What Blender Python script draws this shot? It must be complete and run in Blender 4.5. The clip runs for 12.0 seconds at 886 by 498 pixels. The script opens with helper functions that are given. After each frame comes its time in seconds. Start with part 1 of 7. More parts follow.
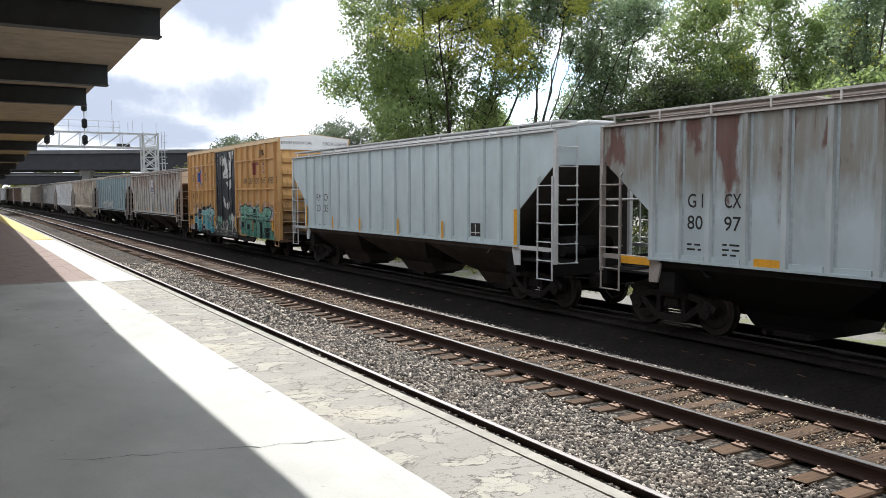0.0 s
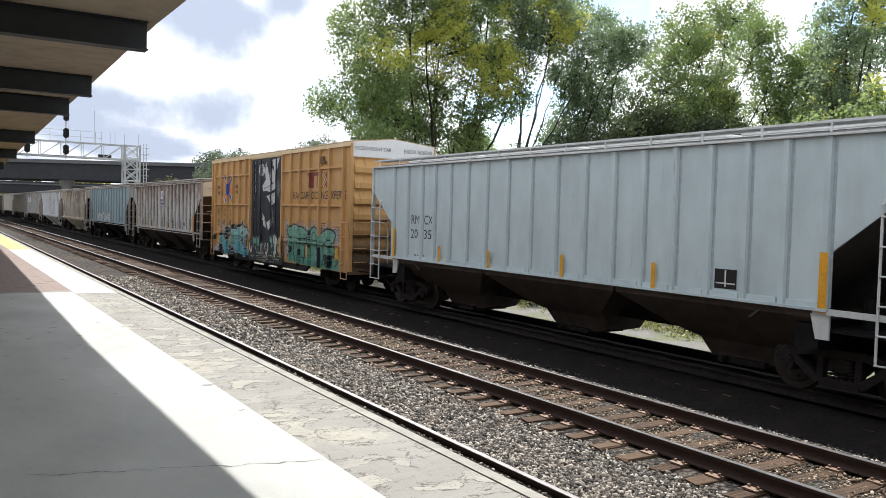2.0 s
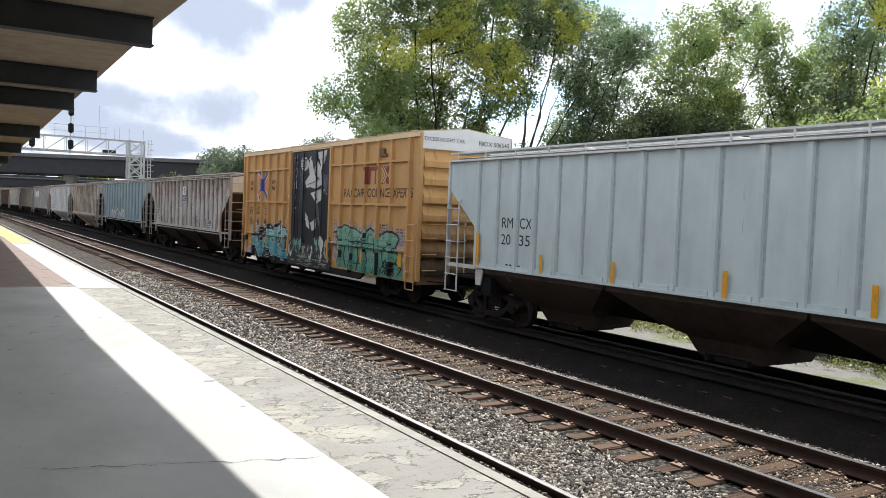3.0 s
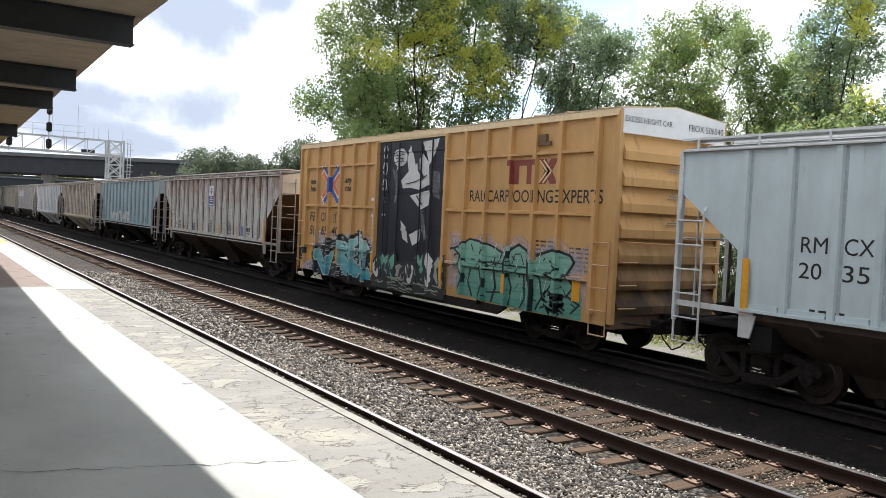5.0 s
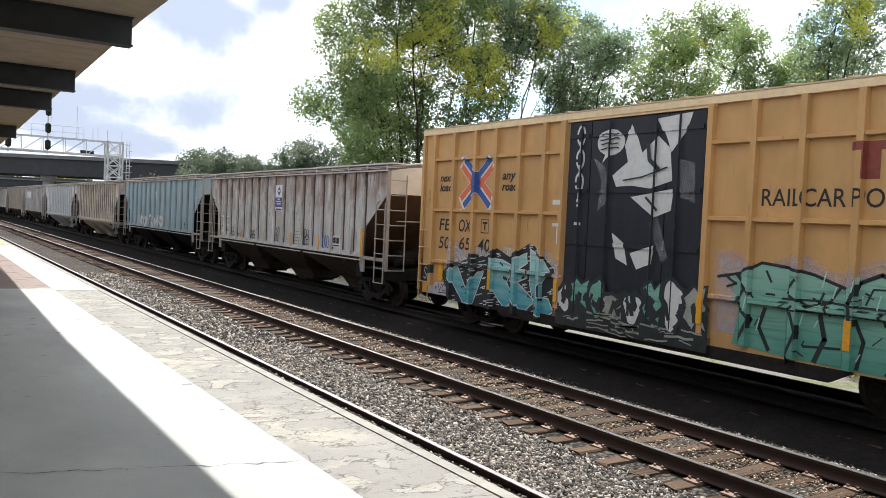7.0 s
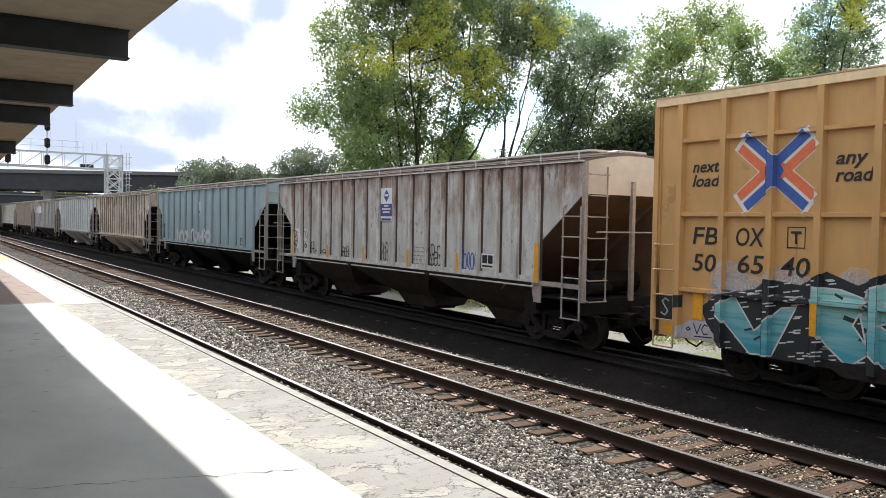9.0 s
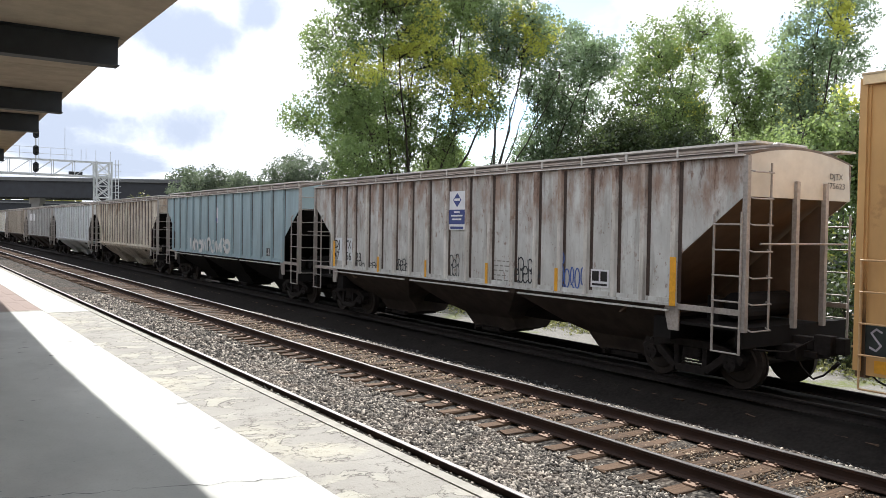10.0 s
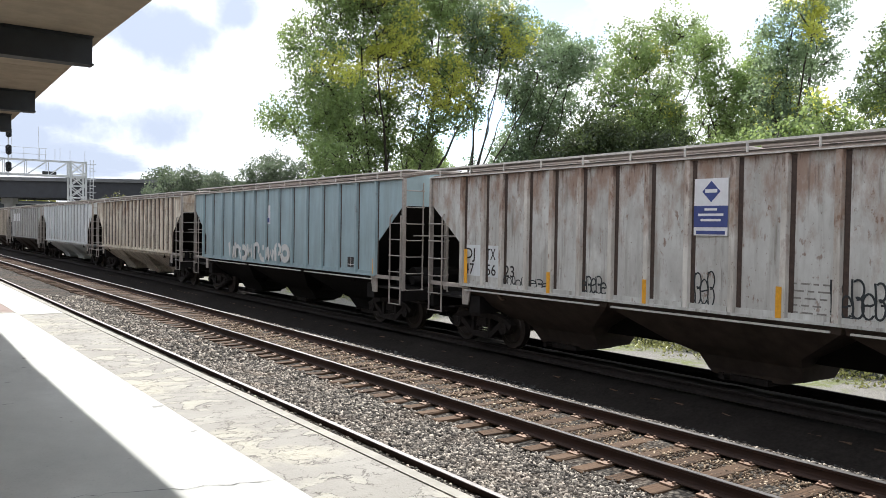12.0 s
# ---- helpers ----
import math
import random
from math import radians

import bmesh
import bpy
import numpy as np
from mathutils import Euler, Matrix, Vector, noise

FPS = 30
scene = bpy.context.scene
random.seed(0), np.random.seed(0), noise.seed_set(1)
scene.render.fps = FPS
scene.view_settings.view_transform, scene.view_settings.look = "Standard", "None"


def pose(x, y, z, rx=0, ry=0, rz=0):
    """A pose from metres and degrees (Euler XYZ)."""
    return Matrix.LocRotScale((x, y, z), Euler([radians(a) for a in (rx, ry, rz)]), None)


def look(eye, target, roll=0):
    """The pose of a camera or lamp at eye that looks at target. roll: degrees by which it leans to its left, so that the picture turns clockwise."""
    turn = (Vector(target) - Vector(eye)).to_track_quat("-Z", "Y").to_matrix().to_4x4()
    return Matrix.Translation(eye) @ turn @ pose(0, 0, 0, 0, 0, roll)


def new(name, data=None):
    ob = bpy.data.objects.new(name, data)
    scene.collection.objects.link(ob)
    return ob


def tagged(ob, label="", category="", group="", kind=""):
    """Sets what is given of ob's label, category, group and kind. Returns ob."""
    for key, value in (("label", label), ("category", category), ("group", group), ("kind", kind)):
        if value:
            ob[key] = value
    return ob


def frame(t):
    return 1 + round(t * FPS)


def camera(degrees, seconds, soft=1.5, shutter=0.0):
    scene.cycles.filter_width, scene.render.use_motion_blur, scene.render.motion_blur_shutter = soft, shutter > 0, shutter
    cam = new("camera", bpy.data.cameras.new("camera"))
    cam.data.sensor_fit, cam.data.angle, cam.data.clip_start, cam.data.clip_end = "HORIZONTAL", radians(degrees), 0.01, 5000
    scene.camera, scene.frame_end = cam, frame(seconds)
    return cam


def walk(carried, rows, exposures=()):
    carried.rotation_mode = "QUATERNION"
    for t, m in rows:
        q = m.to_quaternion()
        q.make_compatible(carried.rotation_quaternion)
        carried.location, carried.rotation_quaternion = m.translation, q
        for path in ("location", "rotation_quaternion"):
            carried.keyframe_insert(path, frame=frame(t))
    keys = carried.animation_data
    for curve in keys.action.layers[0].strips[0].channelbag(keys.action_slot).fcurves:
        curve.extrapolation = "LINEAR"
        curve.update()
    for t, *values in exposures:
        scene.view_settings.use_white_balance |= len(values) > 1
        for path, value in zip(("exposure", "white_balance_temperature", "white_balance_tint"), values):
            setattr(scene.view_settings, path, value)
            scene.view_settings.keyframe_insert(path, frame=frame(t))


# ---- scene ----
SECONDS = 12.0
cam = camera(57.23, SECONDS, soft=0.7)
EYE = [
    # t, x, y, z, yaw, pitch, roll
    (0.0, -0.003, 0.000, 2.736, -30.840, -3.963, 0.229),
    (0.5, -0.001, -0.000, 2.739, -31.419, -3.893, -0.952),
    (1.0, -0.000, 0.001, 2.740, -32.669, -3.606, -0.728),
    (1.5, -0.001, 0.001, 2.741, -33.427, -2.715, -1.217),
    (2.0, -0.000, -0.000, 2.741, -32.113, -2.413, -1.610),
    (2.5, -0.000, -0.001, 2.740, -31.283, -2.626, -1.572),
    (3.0, -0.000, -0.001, 2.740, -31.878, -2.488, -2.255),
    (3.2, -0.001, -0.000, 2.740, -32.510, -2.205, -2.769),
    (4.8, -0.001, 0.000, 2.740, -32.925, -2.303, -2.432),
    (5.0, -0.001, 0.001, 2.741, -33.177, -2.231, -2.712),
    (5.5, -0.000, -0.000, 2.739, -32.912, -2.355, -2.905),
    (6.0, 0.001, -0.000, 2.741, -32.656, -2.719, -3.058),
    (6.5, 0.001, -0.002, 2.741, -32.662, -2.559, -1.408),
    (6.7, -0.000, -0.001, 2.741, -32.688, -2.383, -2.324),
    (8.3, -0.000, -0.000, 2.741, -35.073, -1.418, -1.561),
    (8.5, 0.000, -0.001, 2.741, -34.457, -1.373, -1.074),
    (9.0, 0.000, -0.001, 2.740, -33.167, -1.949, -0.988),
    (9.5, 0.001, -0.002, 2.740, -33.392, -1.768, -0.733),
    (10.0, 0.000, -0.001, 2.740, -33.834, -1.431, -0.923),
    (10.5, 0.000, -0.000, 2.740, -34.019, -1.190, -0.671),
    (11.0, 0.000, 0.002, 2.743, -34.192, -1.252, -0.576),
    (11.5, 0.001, 0.002, 2.745, -34.512, -1.272, -0.385),
    (12.0, 0.004, 0.002, 2.748, -35.352, -1.374, -0.939),
]
walk(cam, [(t, pose(x, y, z, 90 + p, r, w)) for t, x, y, z, w, p, r in EYE], [(t, e, 6200, 10) for t, e in ((0, 0.32), (3, 0.33), (5, 0.39), (6.5, 0.43), (8.5, 0.51), (9.5, 0.46), (10.5, 0.47), (SECONDS, 0.49))])

# ---- light ----
SUN_WAY = Vector((0.325, 0.76, 1.0)).normalized()
sun_data = bpy.data.lights.new("sun", "SUN")
sun_data.energy, sun_data.angle, sun_data.color = 5.0, radians(0.55), (1.0, 0.95, 0.88)
sun = new("sun", sun_data)
sun.matrix_basis = look(SUN_WAY * 60, (0, 0, 0))
tagged(sun, kind="structure")

world = bpy.data.worlds.new("sky")
scene.world = world
world.use_nodes = True


def sky_nodes():
    nt = world.node_tree
    nt.nodes.clear()
    N, L = nt.nodes.new, nt.links.new
    sky = N("ShaderNodeTexSky")
    sky.sky_type, sky.sun_disc = "NISHITA", False
    sky.sun_elevation = math.asin(SUN_WAY.z)
    sky.sun_rotation = math.atan2(SUN_WAY.x, SUN_WAY.y)
    sky.dust_density, sky.ozone_density = 0.6, 1.2
    co = N("ShaderNodeTexCoord")
    sep = N("ShaderNodeSeparateXYZ")
    L(co.outputs["Generated"], sep.inputs[0])
    up = N("ShaderNodeMath"); up.operation = "MAXIMUM"; up.inputs[1].default_value = 0.0
    L(sep.outputs["Z"], up.inputs[0])
    lift = N("ShaderNodeMath"); lift.operation = "ADD"; lift.inputs[1].default_value = 0.16
    L(up.outputs[0], lift.inputs[0])
    div = N("ShaderNodeVectorMath"); div.operation = "DIVIDE"
    L(co.outputs["Generated"], div.inputs[0])
    comb = N("ShaderNodeCombineXYZ")
    for k in range(3):
        L(lift.outputs[0], comb.inputs[k])
    L(comb.outputs[0], div.inputs[1])
    mp = N("ShaderNodeMapping")
    mp.inputs["Location"].default_value = SKY_SHIFT
    mp.inputs["Scale"].default_value = (0.62, 0.62, 0.62)
    L(div.outputs[0], mp.inputs[0])
    big = N("ShaderNodeTexNoise")
    big.inputs["Scale"].default_value, big.inputs["Detail"].default_value = 1.15, 9
    big.inputs["Roughness"].default_value, big.inputs["Distortion"].default_value = 0.56, 0.3
    L(mp.outputs[0], big.inputs["Vector"])
    cover = N("ShaderNodeMapRange")
    cover.interpolation_type = "SMOOTHSTEP"
    cover.inputs["From Min"].default_value, cover.inputs["From Max"].default_value = 0.30, 0.44

    def body(way, wide, tall, amount, before):
        """A cloud bank of a given breadth and height round one direction, with a torn rim."""
        way = Vector(way)
        right = Vector((way.y, -way.x, 0)).normalized()
        total = []
        for axis, size in ((right, wide), (right.cross(way).normalized(), tall)):
            dot = N("ShaderNodeVectorMath"); dot.operation = "DOT_PRODUCT"
            L(co.outputs["Generated"], dot.inputs[0])
            dot.inputs[1].default_value = axis / size
            sq = N("ShaderNodeMath"); sq.operation = "POWER"; sq.inputs[1].default_value = 2
            ab = N("ShaderNodeMath"); ab.operation = "SUBTRACT"; ab.inputs[1].default_value = axis.dot(way) / size
            L(dot.outputs["Value"], ab.inputs[0])
            mul = N("ShaderNodeMath"); mul.operation = "MULTIPLY"
            L(ab.outputs[0], mul.inputs[0]); L(ab.outputs[0], mul.inputs[1])
            nt.nodes.remove(sq)
            total.append(mul)
        add = N("ShaderNodeMath"); add.operation = "ADD"
        L(total[0].outputs[0], add.inputs[0]); L(total[1].outputs[0], add.inputs[1])
        root = N("ShaderNodeMath"); root.operation = "SQRT"
        L(add.outputs[0], root.inputs[0])
        torn = N("ShaderNodeMath"); torn.operation = "MULTIPLY_ADD"
        torn.inputs[1].default_value = 3.6
        L(puff.outputs["Fac"], torn.inputs[0]); L(root.outputs[0], torn.inputs[2])
        r = N("ShaderNodeMapRange"); r.interpolation_type = "SMOOTHSTEP"
        r.inputs["From Min"].default_value, r.inputs["From Max"].default_value = 3.05, 2.15
        r.inputs["To Max"].default_value = amount
        L(torn.outputs[0], r.inputs["Value"])
        if before is None:
            return r.outputs[0]
        mx = N("ShaderNodeMath"); mx.operation = "MAXIMUM"
        L(before, mx.inputs[0]); L(r.outputs[0], mx.inputs[1])
        return mx.outputs[0]

    puff = N("ShaderNodeTexNoise")
    puff.inputs["Scale"].default_value, puff.inputs["Detail"].default_value = 8.0, 10
    puff.inputs["Roughness"].default_value = 0.55
    L(co.outputs["Generated"], puff.inputs["Vector"])
    grey = gap = None
    for way, wide, tall in GREY_CLOUDS:
        grey = body(way, wide, tall, 1.0, grey)
    for way, wide, tall in BLUE_GAPS:
        gap = body(way, wide, tall, 0.17, gap)
    less = N("ShaderNodeMath"); less.operation = "SUBTRACT"
    L(big.outputs["Fac"], less.inputs[0]); L(gap, less.inputs[1])
    L(less.outputs[0], cover.inputs["Value"])
    # thick middles of the clouds turn grey
    thick = N("ShaderNodeMapRange")
    thick.interpolation_type = "SMOOTHSTEP"
    thick.inputs["From Min"].default_value, thick.inputs["From Max"].default_value = 0.53, 0.66
    L(big.outputs["Fac"], thick.inputs["Value"])
    tone = N("ShaderNodeMix"); tone.data_type = "RGBA"
    tone.inputs[6].default_value, tone.inputs[7].default_value = (1.12, 1.13, 1.16, 1), (0.52, 0.575, 0.685, 1)
    most = N("ShaderNodeMath"); most.operation = "MAXIMUM"
    L(thick.outputs[0], most.inputs[0]); L(grey, most.inputs[1])
    L(most.outputs[0], tone.inputs[0])
    # clouds glow towards the sun and turn dull away from it
    dot = N("ShaderNodeVectorMath"); dot.operation = "DOT_PRODUCT"
    dot.inputs[1].default_value = SUN_WAY
    L(co.outputs["Generated"], dot.inputs[0])
    glow = N("ShaderNodeMapRange")
    glow.inputs["From Min"].default_value, glow.inputs["From Max"].default_value = -0.6, 0.9
    glow.inputs["To Min"].default_value, glow.inputs["To Max"].default_value = CLOUD
    L(dot.outputs["Value"], glow.inputs["Value"])
    lit = N("ShaderNodeVectorMath"); lit.operation = "SCALE"
    L(tone.outputs[2], lit.inputs[0]); L(glow.outputs[0], lit.inputs["Scale"])
    blue = N("ShaderNodeMix"); blue.data_type = "RGBA"; blue.blend_type = "MULTIPLY"
    blue.inputs[0].default_value = 1.0
    blue.inputs[7].default_value = (SKY, SKY, SKY, 1)
    L(sky.outputs[0], blue.inputs[6])
    mix = N("ShaderNodeMix"); mix.data_type = "RGBA"
    L(cover.outputs[0], mix.inputs[0]); L(blue.outputs[2], mix.inputs[6]); L(lit.outputs[0], mix.inputs[7])
    bg = N("ShaderNodeBackground")
    bg.inputs["Strength"].default_value = 1.0
    L(mix.outputs[2], bg.inputs[0])
    out = N("ShaderNodeOutputWorld")
    L(bg.outputs[0], out.inputs[0])


GREY_CLOUDS = [((0.26, 0.941, 0.218), 0.13, 0.046), ((0.344, 0.906, 0.246), 0.05, 0.045), ((0.197, 0.974, 0.116), 0.13, 0.034), ((0.143, 0.985, 0.092), 0.09, 0.03)]
BLUE_GAPS = [((0.663, 0.705, 0.253), 0.07, 0.05), ((0.817, 0.532, 0.222), 0.08, 0.05), ((0.614, 0.774, 0.155), 0.075, 0.06)]
SKY, CLOUD, SKY_SHIFT = 0.17, (0.53, 1.04), (3.1, 1.7, 0.4)
sky_nodes()

# ---- materials ----


class Nodes:
    """A node material under construction."""

    def __init__(self, name, rough=0.6, metal=0.0, spec=0.5):
        self.m = bpy.data.materials.new(name)
        self.m.use_nodes = True
        self.nt = self.m.node_tree
        self.b = self.nt.nodes["Principled BSDF"]
        self.b.inputs["Roughness"].default_value = rough
        self.b.inputs["Metallic"].default_value = metal
        self.b.inputs["Specular IOR Level"].default_value = spec
        self.co = self.nt.nodes.new("ShaderNodeTexCoord").outputs["Object"]

    def loosen(self):
        """Shift the pattern along the car from piece to piece."""
        mul = self.nt.nodes.new("ShaderNodeMath")
        mul.operation, mul.inputs[1].default_value = "MULTIPLY", 60.0
        self.nt.links.new(self.random(), mul.inputs[0])
        off = self.nt.nodes.new("ShaderNodeCombineXYZ")
        self.nt.links.new(mul.outputs[0], off.inputs[1])
        add = self.nt.nodes.new("ShaderNodeVectorMath")
        self.nt.links.new(self.co, add.inputs[0])
        self.nt.links.new(off.outputs[0], add.inputs[1])
        self.co = add.outputs[0]

    def link(self, a, b):
        self.nt.links.new(a, b)

    def noise(self, scale, detail=4, stretch=(1, 1, 1), rough=0.6, shift=(0, 0, 0), dist=0.0):
        mp = self.nt.nodes.new("ShaderNodeMapping")
        mp.inputs["Scale"].default_value = stretch
        mp.inputs["Location"].default_value = shift
        self.link(self.co, mp.inputs[0])
        n = self.nt.nodes.new("ShaderNodeTexNoise")
        n.inputs["Scale"].default_value, n.inputs["Detail"].default_value = scale, detail
        n.inputs["Roughness"].default_value, n.inputs["Distortion"].default_value = rough, dist
        self.link(mp.outputs[0], n.inputs["Vector"])
        return n.outputs["Fac"]

    def band(self, v, lo, hi):
        r = self.nt.nodes.new("ShaderNodeMapRange")
        r.inputs["From Min"].default_value, r.inputs["From Max"].default_value = lo, hi
        self.link(v, r.inputs["Value"])
        return r.outputs[0]

    def times(self, a, b, op="MULTIPLY"):
        n = self.nt.nodes.new("ShaderNodeMath")
        n.operation = op
        for k, v in enumerate((a, b)):
            if isinstance(v, (int, float)):
                n.inputs[k].default_value = v
            else:
                self.link(v, n.inputs[k])
        return n.outputs[0]

    def mix(self, fac, a, b, mode="MIX"):
        n = self.nt.nodes.new("ShaderNodeMix")
        n.data_type, n.blend_type = "RGBA", mode
        for k, v in ((0, fac), (6, a), (7, b)):
            if isinstance(v, tuple):
                n.inputs[k].default_value = (*v, 1)
            elif isinstance(v, (int, float)):
                n.inputs[k].default_value = v
            else:
                self.link(v, n.inputs[k])
        return n.outputs[2]

    def height(self):
        """Object-space z."""
        s = self.nt.nodes.new("ShaderNodeSeparateXYZ")
        self.link(self.co, s.inputs[0])
        return s.outputs["Z"]

    def random(self):
        return self.nt.nodes.new("ShaderNodeObjectInfo").outputs["Random"]

    def island(self):
        return self.nt.nodes.new("ShaderNodeNewGeometry").outputs["Random Per Island"]

    def colour(self, c):
        self.link(c, self.b.inputs["Base Color"])
        return self

    def rough(self, v, lo, hi):
        r = self.nt.nodes.new("ShaderNodeMapRange")
        r.inputs["To Min"].default_value, r.inputs["To Max"].default_value = lo, hi
        self.link(v, r.inputs["Value"])
        self.link(r.outputs[0], self.b.inputs["Roughness"])
        return self

    def bump(self, v, strength=0.3, dist=0.01):
        n = self.nt.nodes.new("ShaderNodeBump")
        n.inputs["Strength"].default_value, n.inputs["Distance"].default_value = strength, dist
        self.link(v, n.inputs["Height"])
        self.link(n.outputs[0], self.b.inputs["Normal"])
        return self


def plain(name, c, rough=0.6, metal=0.0, grain=9.0, spread=0.25, bump=0.15, stretch=(1, 1, 1), spec=0.5):
    """A surface of one colour with grain and broad mottling."""
    n = Nodes(name, rough, metal, spec)
    fine = n.noise(grain, 5, stretch)
    wide = n.noise(grain * 0.13, 3, stretch)
    v = n.times(n.times(fine, 0.6), n.times(wide, 0.4), "ADD")
    k = n.band(v, 0.3, 0.7)
    dark, light = tuple(x * (1 - spread) for x in c), tuple(min(1, x * (1 + spread)) for x in c)
    n.colour(n.mix(k, dark, light))
    n.bump(fine, bump, 0.01)
    n.rough(wide, max(0.05, rough - 0.12), min(1, rough + 0.12))
    return n.m


def car_paint(name, base, rust=(0.16, 0.055, 0.025), amount=0.35, grime=0.4, rough=0.5, top_rust=0.0):
    """Weathered paint of a rail car: blotches of rust, streaks that run down, road film."""
    n = Nodes(name, rough, 0.0, 0.35)
    n.loosen()
    mottled = n.noise(1.4, 6, (1, 1, 0.7), 0.62)
    c = n.mix(n.band(mottled, 0.32, 0.68), tuple(x * (1 - 0.1 - 0.22 * amount) for x in base), tuple(min(1, x * (1.06 + 0.12 * amount)) for x in base))
    dirt = n.times(n.band(n.noise(1.9, 7, (1, 1.8, 0.22), 0.62, (3, 3, 3)), 0.40, 0.66), grime)
    c = n.mix(dirt, c, (0.15, 0.125, 0.10))
    streak = n.noise(3.4, 7, (1, 2.2, 0.13), 0.66)
    spots = n.noise(3.6, 8, (1, 1, 0.6), 0.68, (4, 2, 9))
    lo = 0.66 - 0.22 * amount
    k = n.times(n.band(streak, lo, lo + 0.10), n.band(spots, 0.46 - 0.06 * amount, 0.58))
    c = n.mix(n.times(k, 0.85), c, rust)
    blotch = n.band(n.noise(1.1, 9, (1, 1, 0.8), 0.66, (8, 1, 4), 0.4), 0.66 - 0.13 * amount, 0.71 - 0.12 * amount)
    c = n.mix(n.times(blotch, 0.75 * min(1, 0.3 + amount)), c, tuple(x * 0.9 for x in rust))
    chips = n.band(n.noise(13, 8, (1, 1, 0.8), 0.75, (1, 7, 3)), 0.70 - 0.12 * amount, 0.73 - 0.11 * amount)
    c = n.mix(n.times(chips, 0.8), c, tuple(x * 0.6 for x in rust))
    if top_rust:
        z = n.height()
        drip = n.times(n.band(n.times(z, n.times(n.noise(2.6, 5, (1, 2.5, 0.25), 0.6, (2, 9, 5)), 1.6), "ADD"), 4.25, 4.95), top_rust)
        c = n.mix(drip, c, (0.21, 0.085, 0.045))
    n.colour(c)
    n.bump(n.noise(26, 4), 0.08, 0.01)
    n.rough(mottled, rough - 0.1, rough + 0.2)
    return n.m


def rusty_hopper_paint(name, pale, dull, rust_low, stain=0.45, rise=0.13):
    """Chalky grey paint, stained in soft vertical runs, with rust creeping down from the eave."""
    n = Nodes(name, 0.65, 0.0, 0.3)
    n.loosen()
    c = n.mix(n.band(n.noise(1.3, 7, (1, 1, 0.55), 0.62), 0.34, 0.66), dull, pale)
    runs = n.noise(3.0, 6, (1, 2.4, 0.2), 0.6, (3, 1, 2))
    c = n.mix(n.times(n.band(runs, 0.50, 0.68), stain), c, (0.23, 0.205, 0.17))
    c = n.mix(n.times(n.band(n.noise(2.2, 6, (1, 1, 0.4), 0.6, (9, 5, 2)), 0.56, 0.66), 0.5), c, tuple(min(1, x * 1.15) for x in pale))
    z = n.height()
    climb = n.times(n.times(z, -rust_low, "ADD"), rise)
    field = n.times(n.noise(2.1, 8, (1, 1.2, 0.6), 0.66, (4, 4, 8)), climb, "ADD")
    c = n.mix(n.times(n.band(field, 0.49, 0.71), 0.74), c, (0.25, 0.132, 0.078))
    deep = n.times(n.noise(5.0, 8, (1, 1.6, 0.35), 0.7, (1, 6, 3)), climb, "ADD")
    c = n.mix(n.times(n.band(deep, 0.66, 0.76), 0.7), c, (0.10, 0.05, 0.036))
    spots = n.times(n.band(n.noise(6.0, 7, (1, 1.3, 0.7), 0.66, (5, 2, 1)), 0.585, 0.65), n.band(n.noise(0.8, 4, (1, 1, 1), 0.5, (6, 6, 1)), 0.42, 0.60))
    c = n.mix(n.times(spots, 0.75), c, (0.19, 0.098, 0.06))
    grime = n.times(n.band(n.noise(4.5, 7, (1, 2.2, 0.14), 0.64, (7, 2, 9)), 0.58, 0.70), 0.6)
    c = n.mix(grime, c, (0.13, 0.105, 0.085))
    specks = n.band(n.noise(16, 6, (1, 1, 0.7), 0.7, (2, 2, 7)), 0.63, 0.68)
    c = n.mix(n.times(specks, 0.7), c, (0.13, 0.075, 0.055))
    n.colour(c)
    n.bump(n.noise(5, 5, (1, 1, 0.5)), 0.15, 0.02)
    return n.m


def blotched_paint(name, pale, amount):
    """Pale blue paint, sooty above, with soft maroon rust patches in its upper half."""
    n = Nodes(name, 0.6, 0.0, 0.3)
    n.loosen()
    z = n.height()
    c = n.mix(n.band(n.noise(1.2, 6, (1, 1, 0.6)), 0.34, 0.66), tuple(x * 0.9 for x in pale), tuple(x * 1.06 for x in pale))
    soot = n.times(n.band(n.times(z, n.times(n.noise(1.5, 6, (1, 1, 0.5), 0.6, (3, 1, 2)), 2.2), "ADD"), 3.3, 4.3), n.band(n.noise(2.0, 6, (1, 2.0, 0.25), 0.62, (1, 4, 2)), 0.22, 0.55))
    c = n.mix(n.times(soot, 0.95), c, (0.25, 0.235, 0.20))
    field = n.times(n.noise(0.95, 7, (1, 1.3, 0.5), 0.56, (8, 3, 6)), n.times(n.times(z, -3.2, "ADD"), 0.075), "ADD")
    c = n.mix(n.times(n.band(field, 0.555, 0.60), 0.85 * amount), c, n.mix(n.noise(4, 5, (1, 1.5, 0.5)), (0.085, 0.032, 0.028), (0.19, 0.085, 0.065)))
    drip = n.times(n.band(n.noise(3.0, 7, (1, 2.6, 0.16), 0.62, (2, 9, 5)), 0.60, 0.70), n.band(z, 2.3, 3.6))
    c = n.mix(n.times(drip, 0.6 * amount), c, (0.12, 0.06, 0.045))
    n.colour(c)
    n.bump(n.noise(5, 5, (1, 1, 0.5)), 0.12, 0.02)
    return n.m


M = {}


